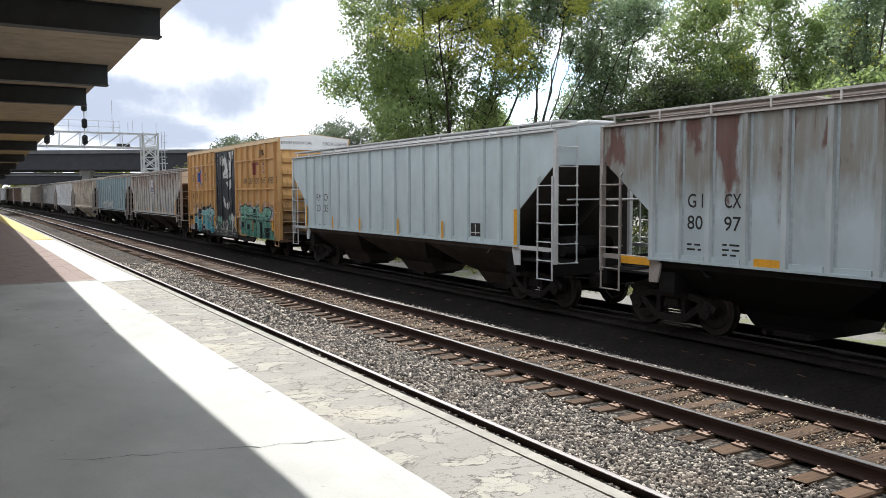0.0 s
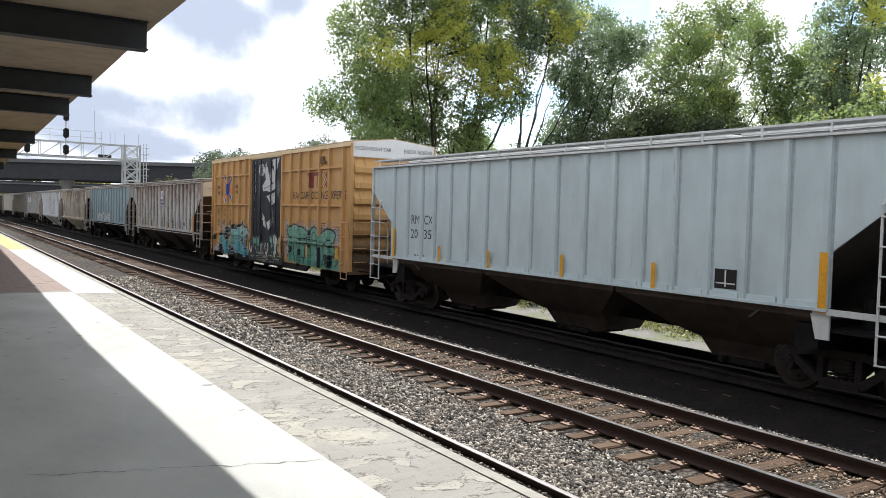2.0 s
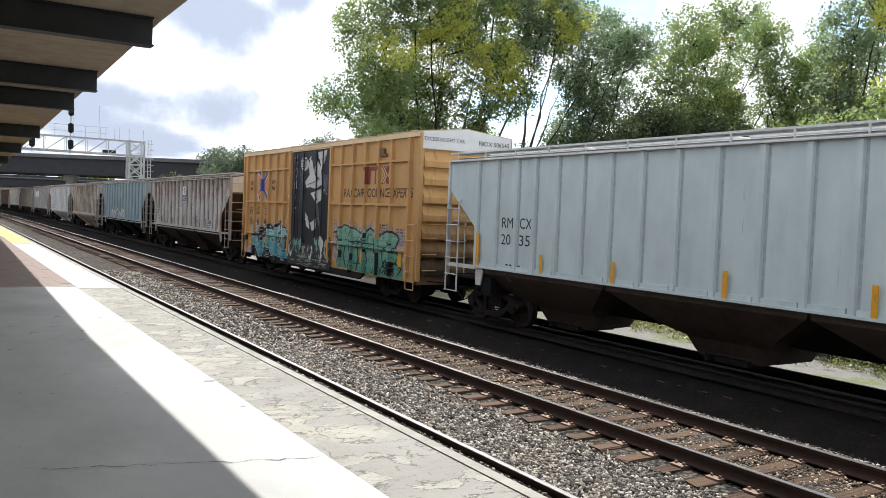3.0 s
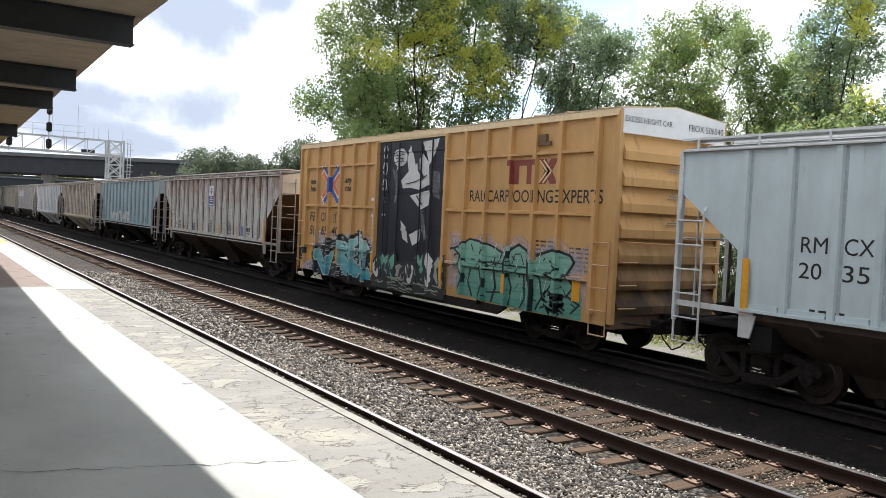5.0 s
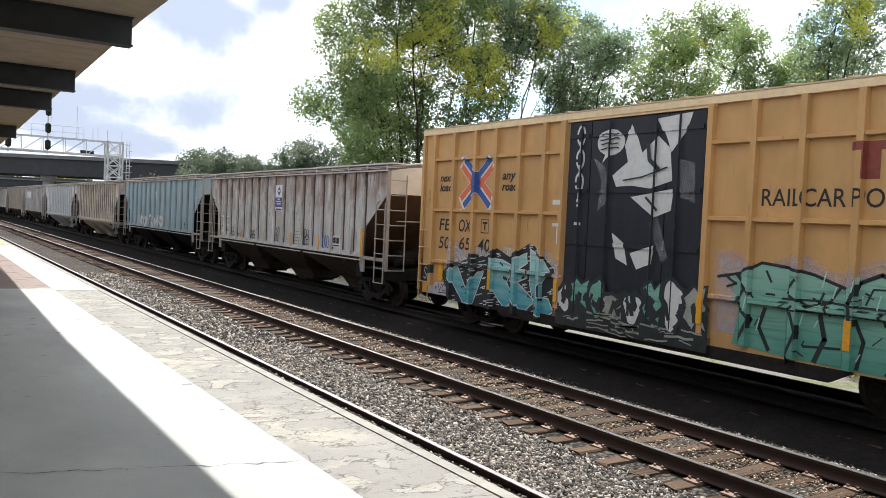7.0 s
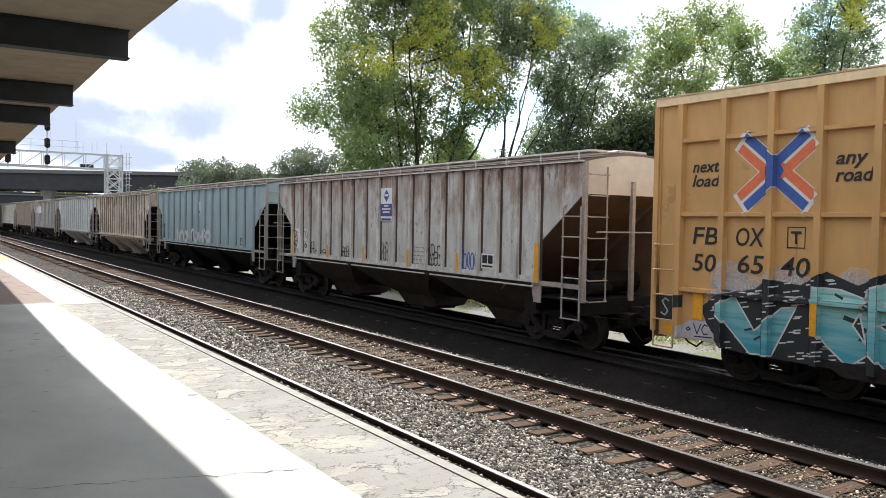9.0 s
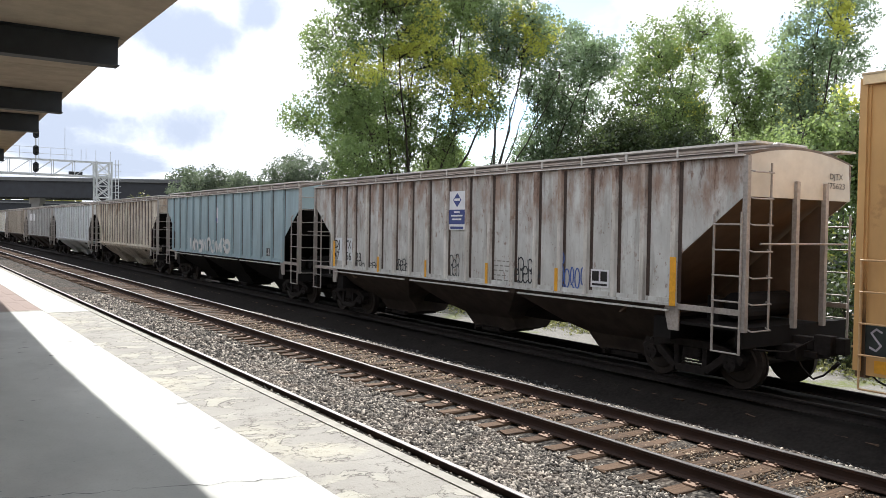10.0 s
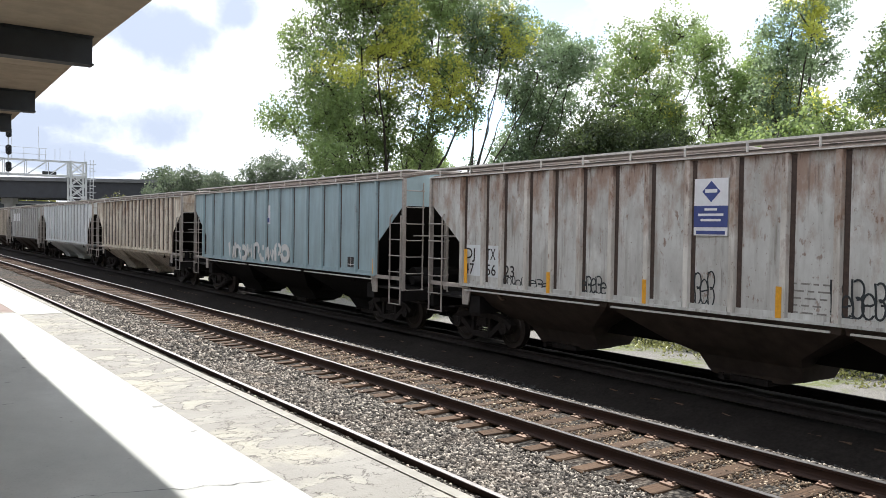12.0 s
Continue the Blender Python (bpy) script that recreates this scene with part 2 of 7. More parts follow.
def materials():
    M["steel_dark"] = plain("dark_steel_paint", (0.022, 0.024, 0.025), 0.55, 0.1, 6, 0.3)
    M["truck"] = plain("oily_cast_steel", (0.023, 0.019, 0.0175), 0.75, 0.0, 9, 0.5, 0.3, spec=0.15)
    M["wheel"] = plain("rolled_steel", (0.040, 0.031, 0.026), 0.55, 0.5, 12, 0.4, 0.1)
    M["rail_side"] = plain("rusty_rail", (0.034, 0.0165, 0.011), 0.9, 0.0, 14, 0.35, 0.25, (1, 0.3, 1))
    M["rail_head"] = plain("polished_rail", (0.55, 0.53, 0.52), 0.28, 0.9, 20, 0.15, 0.05, (1, 0.1, 1))
    M["rail_head_dull"] = plain("dull_rail", (0.28, 0.26, 0.25), 0.5, 0.5, 20, 0.3, 0.1, (1, 0.2, 1))
    M["ladder"] = plain("worn_pale_steel_paint", (0.34, 0.305, 0.275), 0.55, 0.0, 18, 0.35, 0.1)
    M["canopy_beam"] = plain("charcoal_beam_paint", (0.030, 0.034, 0.036), 0.6, 0.0, 5, 0.3, 0.1)
    M["canopy_soffit"] = plain("stained_concrete_soffit", (0.42, 0.35, 0.26), 0.85, 0.0, 3, 0.25, 0.15)
    M["galv"] = plain("galvanised_steel", (0.55, 0.57, 0.58), 0.45, 0.5, 10, 0.2, 0.05)
    M["black"] = plain("black_enamel", (0.012, 0.012, 0.013), 0.4, 0, 10, 0.3, 0.05)
    M["letter"] = plain("stencil_black", (0.02, 0.018, 0.018), 0.6, 0, 30, 0.5, 0.02)
    M["yellow"] = plain("reflective_yellow", (0.75, 0.36, 0.02), 0.5, 0, 20, 0.2, 0.05)
    M["white_mark"] = plain("white_stencil", (0.72, 0.72, 0.70), 0.6, 0, 30, 0.2, 0.02)

    n = Nodes("tie_timber", 0.85, 0, 0.2)
    g = n.noise(7, 7, (0.25, 3.5, 3.5), 0.65)
    c = n.mix(n.band(g, 0.35, 0.68), (0.018, 0.011, 0.007), (0.145, 0.088, 0.052))
    c = n.mix(n.times(n.band(n.random(), 0.3, 1.0), 0.6), c, (0.155, 0.100, 0.064))
    c = n.mix(n.times(n.band(n.noise(2.2, 5, shift=(4, 4, 1)), 0.5, 0.64), 0.55), c, (0.055, 0.042, 0.034))
    n.colour(c).bump(g, 0.6, 0.02)
    M["tie"] = n.m

    n = Nodes("rusty_plate", 0.8, 0.2)
    c = n.mix(n.band(n.noise(22, 5), 0.35, 0.7), (0.12, 0.065, 0.042), (0.34, 0.235, 0.17))
    n.colour(n.mix(n.times(n.random(), 0.5), c, (0.32, 0.235, 0.18)))
    M["plate"] = n.m

    # the last set is ballast stone with the train's shade in its colour
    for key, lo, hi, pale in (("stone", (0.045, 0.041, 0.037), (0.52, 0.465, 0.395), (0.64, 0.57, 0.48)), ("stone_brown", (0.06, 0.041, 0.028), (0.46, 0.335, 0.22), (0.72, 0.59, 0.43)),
                               ("stone_shaded", (0.022, 0.022, 0.023), (0.075, 0.076, 0.076), (0.13, 0.13, 0.125))):
        n = Nodes("crushed_" + key, 0.9, 0, 0.2)
        k = n.island()
        c = n.mix(n.times(k, k), lo, hi)
        c = n.mix(n.times(n.band(k, 0.80, 0.95), 0.9), c, pale)
        c = n.mix(n.band(n.noise(60, 3), 0.3, 0.8), n.mix(0.35, c, (0.05, 0.046, 0.042)), c)
        c = n.mix(n.times(n.band(n.noise(0.9, 4), 0.52, 0.7), 0.3), c, (0.20, 0.14, 0.10))
        n.colour(c).bump(n.noise(90, 3), 0.4, 0.01)
        M[key] = n.m

    n = Nodes("ballast", 0.95, 0, 0.15)
    vor = n.nt.nodes.new("ShaderNodeTexVoronoi")
    vor.inputs["Scale"].default_value = 17
    n.link(n.co, vor.inputs["Vector"])
    tone = n.nt.nodes.new("ShaderNodeSeparateColor")
    n.link(vor.outputs["Color"], tone.inputs[0])
    c = n.mix(tone.outputs[0], (0.03, 0.026, 0.022), (0.17, 0.152, 0.128))
    c = n.mix(n.band(vor.outputs["Distance"], 0.3, 0.75), c, (0.014, 0.013, 0.012))
    c = n.mix(n.times(n.band(n.noise(0.7, 5), 0.5, 0.7), 0.4), c, (0.15, 0.10, 0.07))
    n.colour(c)
    n.bump(n.times(vor.outputs["Distance"], -1.0), 0.9, 0.04)
    M["ballast"] = n.m
    # Bed under the train: its cast shade is held in this near-black colour.
    M["shaded_bed"] = plain("shade_dark_bed", (0.019, 0.0165, 0.015), 0.95, 0, 16, 0.5, 0.8, spec=0.05)

    # yard ground: grey gravel with patches of weeds
    n = Nodes("gravel_ground", 0.95)
    grit = n.noise(38, 4, rough=0.7)
    c = n.mix(n.band(grit, 0.3, 0.7), (0.10, 0.097, 0.088), (0.27, 0.258, 0.23))
    w = n.times(n.band(n.noise(0.55, 6), 0.54, 0.62), n.band(n.noise(6, 5), 0.35, 0.55))
    c = n.mix(w, c, n.mix(grit, (0.05, 0.075, 0.018), (0.20, 0.22, 0.07)))
    n.colour(c).bump(grit, 0.6, 0.03)
    M["ground"] = n.m

    # platform concrete
    n = Nodes("platform_concrete", 0.8)
    stain = n.noise(0.9, 7, (1, 0.6, 1), 0.62)
    c = n.mix(n.band(stain, 0.33, 0.66), (0.40, 0.40, 0.375), (0.58, 0.585, 0.55))
    c = n.mix(n.times(n.band(n.noise(0.35, 4, (1, 0.4, 1), 0.5, (5, 1, 0)), 0.48, 0.66), 0.4), c, (0.30, 0.325, 0.29))
    grit = n.noise(70, 3)
    c = n.mix(n.times(n.band(grit, 0.55, 0.8), 0.25), c, (0.12, 0.12, 0.11))
    spots = n.band(n.noise(5.5, 2, shift=(3, 7, 0), rough=0.4), 0.735, 0.755)
    c = n.mix(n.times(spots, 0.65), c, (0.10, 0.10, 0.095))
    drops = n.band(n.noise(17, 2, shift=(9, 2, 0), rough=0.4), 0.765, 0.785)
    c = n.mix(n.times(drops, 0.6), c, (0.09, 0.085, 0.08))
    scuff = n.band(n.noise(2.4, 8, (1, 0.35, 1), 0.7, (6, 1, 0)), 0.58, 0.72)
    c = n.mix(n.times(scuff, 0.3), c, (0.20, 0.205, 0.19))
    n.colour(c).bump(grit, 0.12, 0.005)
    n.rough(stain, 0.6, 0.9)
    M["concrete"] = n.m

    # worn edge strip: a thin coat that has flaked and been patched, with dark torn rims
    n = Nodes("flaked_edge_coat", 0.85)
    a = n.noise(3.4, 8, (1, 1.25, 1), 0.58, dist=0.6)
    b = n.noise(7.0, 7, (1, 1.5, 1), 0.62, (7, 3, 1), 0.4)
    base = n.mix(n.band(n.noise(1.3, 6), 0.3, 0.7), (0.255, 0.242, 0.215), (0.335, 0.322, 0.29))
    coat = n.mix(n.noise(8, 5, shift=(2, 2, 2)), (0.33, 0.315, 0.27), (0.43, 0.415, 0.35))
    flakes = n.times(n.band(a, 0.53, 0.545), n.band(n.noise(1.0, 5, shift=(3, 1, 4)), 0.40, 0.54))
    c = n.mix(flakes, base, coat)
    c = n.mix(n.times(n.band(n.noise(0.8, 5, shift=(2, 6, 2)), 0.52, 0.62), 0.6), c, (0.45, 0.425, 0.34))
    broken = n.band(n.noise(2.6, 5, shift=(1, 8, 2)), 0.36, 0.46)
    rim = n.times(n.times(n.band(a, 0.512, 0.522), n.band(a, 0.540, 0.530)), broken)
    rim2 = n.times(n.times(n.band(b, 0.555, 0.562), n.band(b, 0.578, 0.570)), n.band(n.noise(0.9, 4, shift=(5, 5, 2)), 0.42, 0.52))
    c = n.mix(n.times(rim, 0.85), c, (0.085, 0.075, 0.065))
    c = n.mix(n.times(rim2, 0.8), c, (0.10, 0.09, 0.075))
    c = n.mix(n.times(n.band(n.noise(55, 3), 0.62, 0.75), 0.35), c, (0.13, 0.12, 0.10))
    n.colour(c).bump(n.times(n.times(flakes, 0.7), n.times(n.noise(50, 3), 0.3), "ADD"), 0.6, 0.02)
    M["flaked"] = n.m

    M["curb"] = plain("pale_curb_concrete", (0.33, 0.315, 0.275), 0.85, 0, 7, 0.35, 0.15)
    M["pale_slab"] = plain("pale_new_concrete", (0.50, 0.495, 0.46), 0.8, 0, 8, 0.1, 0.08)
    n = Nodes("red_paver", 0.85)
    c = n.mix(n.band(n.noise(16, 5), 0.3, 0.7), (0.245, 0.185, 0.16), (0.31, 0.238, 0.205))
    n.colour(n.mix(n.times(n.random(), 0.3), c, (0.28, 0.215, 0.187)))
    M["paver"] = n.m
    M["tactile"] = plain("tactile_yellow", (0.60, 0.46, 0.13), 0.6, 0, 12, 0.15, 0.2)
    M["bridge"] = plain("dark_bridge_girder", (0.028, 0.031, 0.038), 0.7, 0, 1.2, 0.3, 0.1)
    M["bridge_pale"] = plain("bridge_parapet_concrete", (0.13, 0.135, 0.14), 0.85, 0, 1.0, 0.2, 0.1)
    M["pier"] = plain("pier_concrete", (0.42, 0.42, 0.41), 0.85, 0, 1.2, 0.2, 0.1)
    M["wall"] = plain("unseen_wall_brick_red", (0.30, 0.19, 0.15), 0.85, 0, 5, 0.25, 0.2)
    M["bark"] = plain("furrowed_bark", (0.055, 0.046, 0.036), 0.95, 0, 5, 0.4, 0.8, (1, 1, 0.2))


def spray(name, c, cover):
    """A thin see-through film of sprayed paint."""
    n = Nodes(name, 0.6)
    n.colour(n.mix(n.noise(9, 4), tuple(x * 0.9 for x in c), c))
    clear = n.nt.nodes.new("ShaderNodeBsdfTransparent")
    mx = n.nt.nodes.new("ShaderNodeMixShader")
    n.link(n.times(n.band(n.noise(5, 3), 0.1, 0.7), cover), mx.inputs[0])
    n.link(clear.outputs[0], mx.inputs[1])
    n.link(n.b.outputs[0], mx.inputs[2])
    n.link(mx.outputs[0], n.nt.nodes["Material Output"].inputs[0])
    return n.m


def leaf_material(name, dark, light, through_light, glow=0.5):
    n = Nodes(name, 0.42, 0, 0.5)
    c = n.mix(n.times(n.island(), n.island()), dark, light)
    c = n.mix(n.times(n.band(n.noise(1.1, 3), 0.52, 0.66), 0.35), c, tuple(x * 0.6 for x in dark))
    c = n.mix(n.times(n.band(n.noise(0.16, 3), 0.45, 0.62), 0.6), c, tuple(x * 1.25 for x in light))
    n.colour(c)
    tr = n.nt.nodes.new("ShaderNodeBsdfTranslucent")
    n.link(n.mix(0.5, c, through_light), tr.inputs[0])
    mx = n.nt.nodes.new("ShaderNodeMixShader")
    mx.inputs[0].default_value = glow
    n.link(n.b.outputs[0], mx.inputs[1])
    n.link(tr.outputs[0], mx.inputs[2])
    n.link(mx.outputs[0], n.nt.nodes["Material Output"].inputs[0])
    return n.m


materials()

# ---- building helpers ----


def box(bm, x0, x1, y0, y1, z0, z1):
    v = [bm.verts.new(p) for p in ((x0, y0, z0), (x1, y0, z0), (x1, y1, z0), (x0, y1, z0), (x0, y0, z1), (x1, y0, z1), (x1, y1, z1), (x0, y1, z1))]
    for f in ((3, 2, 1, 0), (4, 5, 6, 7), (0, 1, 5, 4), (1, 2, 6, 5), (2, 3, 7, 6), (3, 0, 4, 7)):
        bm.faces.new([v[i] for i in f])
    return v


def prism(bm, outline, axis, a, b):
    """Extrude a flat outline of (u, v) pairs along 'x', 'y' or 'z' from a to b."""
    def at(u, v, w):
        return {"x": (w, u, v), "y": (u, w, v), "z": (u, v, w)}[axis]
    lo = [bm.verts.new(at(u, v, a)) for u, v in outline]
    hi = [bm.verts.new(at(u, v, b)) for u, v in outline]
    n = len(outline)
    bm.faces.new(lo[::-1]), bm.faces.new(hi)
    for i in range(n):
        bm.faces.new((lo[i], lo[(i + 1) % n], hi[(i + 1) % n], hi[i]))


def tube(bm, p, q, r0, r1=None, sides=8, cap=True):
    """A tapered round bar from p to q."""
    p, q = Vector(p), Vector(q)
    r1 = r0 if r1 is None else r1
    d = (q - p).normalized()
    u = d.orthogonal().normalized()
    w = d.cross(u)
    rings = []
    for c, r in ((p, r0), (q, r1)):
        rings.append([bm.verts.new(c + (u * math.cos(t) + w * math.sin(t)) * r) for t in (2 * math.pi * i / sides for i in range(sides))])
    for i in range(sides):
        bm.faces.new((rings[0][i], rings[0][(i + 1) % sides], rings[1][(i + 1) % sides], rings[1][i]))
    if cap:
        bm.faces.new(rings[0][::-1]), bm.faces.new(rings[1])


def bar(bm, points, r, sides=6):
    for a, b in zip(points, points[1:]):
        tube(bm, a, b, r, sides=sides)


def finish(bm, name, material, smooth=False, recalc=True):
    if recalc:
        bmesh.ops.recalc_face_normals(bm, faces=bm.faces)
    me = bpy.data.meshes.new(name)
    bm.to_mesh(me)
    bm.free()
    me.materials.append(M[material] if isinstance(material, str) else material)
    if smooth:
        me.shade_smooth()
    return me


def part(name, bm, material, parent, label="", smooth=False, at=None):
    ob = new(name, finish(bm, name, material, smooth) if isinstance(bm, bmesh.types.BMesh) else bm)
    ob.parent = parent
    if at is not None:
        ob.matrix_basis = at
    return tagged(ob, label)


def thing(name, label, category, group="", at=None, kind=""):
    ob = new(name)
    ob.empty_display_size = 0.3
    if at is not None:
        ob.matrix_basis = at
    return tagged(ob, label, category, group, kind)


def bevel(bm, w=0.01, seg=1):
    bmesh.ops.bevel(bm, geom=bm.edges[:], offset=w, segments=seg, affect="EDGES")


def raw_mesh(name, verts, faces, material, smooth=False):
    """A mesh from numpy arrays, all faces with the same number of corners."""
    me = bpy.data.meshes.new(name)
    k = faces.shape[1]
    me.vertices.add(len(verts)), me.loops.add(faces.size), me.polygons.add(len(faces))
    me.vertices.foreach_set("co", np.ascontiguousarray(verts, np.float32).ravel())
    me.loops.foreach_set("vertex_index", np.ascontiguousarray(faces, np.int32).ravel())
    me.polygons.foreach_set("loop_start", np.arange(0, faces.size, k, dtype=np.int32))
    me.materials.append(M[material] if isinstance(material, str) else material)
    me.update(calc_edges=True)
    me.validate()
    if smooth:
        me.shade_smooth()
    return me


def bend(y):
    """How far the line swings to the west beyond the straight."""
    return 0.0 if y < 100 else -(y - 100) ** 2 / 7500 if y < 200 else -1.333 - 0.0267 * (y - 200)


def sweep(bm, outline, x, ys, z=0.0):
    """Sweep an (x, z) outline along the line of the tracks."""
    rings = [[bm.verts.new((x + bend(y) + u, y, z + v)) for u, v in outline] for y in ys]
    n = len(outline)
    for a, b in zip(rings, rings[1:]):
        for i in range(n):
            bm.faces.new((a[i], a[(i + 1) % n], b[(i + 1) % n], b[i]))
    bm.faces.new(rings[0]), bm.faces.new(rings[-1][::-1])

# ---- ground, ballast and tracks ----
TRACK_1, TRACK_2, TRACK_3 = 4.605, 8.55, 13.16   # middle of each track
RAIL_HALF = 0.755
LINE = [-22, 0, 20, 40, 60, 75, 85, 95, 105, 115, 125, 135, 145, 155, 170, 185, 200, 220, 240, 260, 290, 330]


def bed_height(x):
    """Top of the ballast across the tracks."""
    return float(np.interp(x, [2.5, 3.2, 5.2, 5.5, 6.6, 7.15, 7.8, 9.2, 9.85, 10.3, 10.8, 11.5, 12.0, 14.2, 14.9, 15.7, 16.4],
                           [-0.12, -0.09, -0.075, -0.11, -0.24, -0.25, -0.215, -0.215, -0.15, -0.40, -0.56, -0.46, -0.24, -0.24, -0.32, -0.50, -0.56]))


def ground():
    bm = bmesh.new()
    xs = [-1600, -400, -80, -20, 2, 10, 16, 22, 30, 45, 80, 200, 600, 1600]
    ys = [-800, -200, -40, 0, 20, 40, 60, 90, 130, 200, 400, 1000, 3200]
    rng = random.Random(3)
    grid = [[bm.verts.new((x, y, -0.52 + (rng.uniform(-0.04, 0.04) if 16 < x < 40 else 0))) for y in ys] for x in xs]
    for i in range(len(xs) - 1):
        for j in range(len(ys) - 1):
            bm.faces.new((grid[i][j], grid[i + 1][j], grid[i + 1][j + 1], grid[i][j + 1]))
    tagged(new("ground", finish(bm, "ground", "ground")), "pale grey gravel yard ground with patches of weeds", "ground", kind="structure")

    bed("ballast_bed", np.arange(2.5, 11.22, 0.18), "ballast", "grey crushed stone ballast bed under the railway tracks")
    bed("cinder_bed", np.concatenate([np.arange(11.12, 16.3, 0.18), [16.45]]), "shaded_bed", "near-black ballast bed with the freight train's shade in its colour")


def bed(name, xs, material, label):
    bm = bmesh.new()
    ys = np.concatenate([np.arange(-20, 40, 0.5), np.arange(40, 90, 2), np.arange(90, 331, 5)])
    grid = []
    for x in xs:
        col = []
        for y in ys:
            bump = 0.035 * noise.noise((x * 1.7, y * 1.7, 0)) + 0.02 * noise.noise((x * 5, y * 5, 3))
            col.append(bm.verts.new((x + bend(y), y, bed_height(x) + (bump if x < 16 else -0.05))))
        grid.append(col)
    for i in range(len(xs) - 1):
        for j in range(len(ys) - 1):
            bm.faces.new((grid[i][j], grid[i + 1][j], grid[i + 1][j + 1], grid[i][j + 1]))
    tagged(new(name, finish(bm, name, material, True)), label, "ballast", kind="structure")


def rail_profile():
    half = [(0.075, 0), (0.075, 0.012), (0.02, 0.032), (0.009, 0.06), (0.009, 0.125), (0.036, 0.138), (0.037, 0.168)]
    return [(u, v - 0.176) for u, v in half] + [(-u, v - 0.176) for u, v in half[::-1]]


def track(x, label, head, side_paint="rail_side"):
    top = thing("railway_track", label, "railway track", "parallel railway tracks")
    for side in (-1, 1):
        bm = bmesh.new()
        sweep(bm, rail_profile(), x + side * RAIL_HALF, LINE)
        rail = part("rail", bm, side_paint, top, "rust-brown steel rail")
        bm = bmesh.new()
        sweep(bm, [(-0.037, -0.008), (-0.034, -0.001), (-0.02, 0.0), (0.02, 0.0), (0.034, -0.001), (0.037, -0.008)], x + side * RAIL_HALF, LINE)
        part("railhead", bm, head, rail, "worn shiny running surface")
    return top


def tie_mesh(seed):
    rng = random.Random(seed)
    bm = bmesh.new()
    v = box(bm, -1.3, 1.3, -0.112, 0.112, -0.18, 0)
    bevel(bm, 0.012)
    for q in bm.verts:
        q.co += Vector((rng.uniform(-0.04, 0.03), rng.uniform(-0.016, 0.012), rng.uniform(-0.016, 0.008)))
    return finish(bm, "tie", "tie")


def sleepers(top, x, count, y0, step, seed, plates=True):
    rng = random.Random(seed)
    shapes = [tie_mesh(seed + k) for k in range(6)]
    bm = bmesh.new()
    box(bm, -0.19, 0.17, -0.095, 0.095, 0, 0.018)
    for u in (-0.115, 0.115):
        for w in (-0.06, 0.06):
            box(bm, u - 0.014, u + 0.014, w - 0.014, w + 0.014, 0.018, 0.045)
    plate = finish(bm, "tie_plate", "plate")
    for i in range(count):
        y = y0 + i * step + rng.uniform(-0.025, 0.025)
        drop = 0.0 if plates else 0.10
        m = pose(x + bend(y) + rng.uniform(-0.04, 0.04), y, -0.192 - drop + rng.uniform(-0.008, 0.004), 0, 0, rng.uniform(-0.9, 0.9))
        part("tie", shapes[i % 6], None, top, at=m)
        if plates and i < 150:
            for s in (-1, 1):
                part("tie_plate", plate, None, top, at=pose(x + s * RAIL_HALF + bend(y), y, -0.193, 0, 0, 0 if s < 0 else 180))


def stones(name, rects, seed, material="stone", label="loose grey crushed ballast stones beside the rails"):
    """Loose stones over rectangles (x0, x1, y0, y1, stones a square metre, size)."""
    rng = np.random.default_rng(seed)
    cube = np.array([(-1, -1, -1), (1, -1, -1), (1, 1, -1), (-1, 1, -1), (-1, -1, 1), (1, -1, 1), (1, 1, 1), (-1, 1, 1)]) * 0.66
    tri = np.array([(0, 2, 1), (0, 3, 2), (4, 5, 6), (4, 6, 7), (0, 1, 5), (0, 5, 4), (1, 2, 6), (1, 6, 5), (2, 3, 7), (2, 7, 6), (3, 0, 4), (3, 4, 7)])
    P = []
    for x0, x1, y0, y1, dens, size in rects:
        n = int((x1 - x0) * (y1 - y0) * dens)
        x, y = rng.uniform(x0, x1, n), rng.uniform(y0, y1, n)
        z = np.array([bed_height(a) for a in x])
        P.append(np.column_stack([x, y, z, size * rng.uniform(0.6, 1.35, n)]))
    P = np.concatenate(P)
    n = len(P)
    jit = cube[None] * rng.uniform(0.62, 1.25, (n, 8, 3))
    jit *= rng.uniform(0.6, 1.3, (n, 1, 3))
    q = rng.normal(size=(n, 4))
    q /= np.linalg.norm(q, axis=1)[:, None]
    w, a, b, c = q.T
    rot = np.stack([np.stack([1 - 2 * (b * b + c * c), 2 * (a * b - c * w), 2 * (a * c + b * w)], 1),
                    np.stack([2 * (a * b + c * w), 1 - 2 * (a * a + c * c), 2 * (b * c - a * w)], 1),
                    np.stack([2 * (a * c - b * w), 2 * (b * c + a * w), 1 - 2 * (a * a + b * b)], 1)], 1)
    v = np.einsum("nij,nkj->nki", rot, jit) * P[:, None, 3:4]
    v += P[:, None, :3]
    v[..., 2] += (P[:, 3] * rng.uniform(-0.15, 0.45, n))[:, None]
    f = tri[None] + (np.arange(n) * 8)[:, None, None]
    me = raw_mesh(name, v.reshape(-1, 3), f.reshape(-1, 3), material)
    return tagged(new(name, me), label, "ballast stones", kind="stuff")


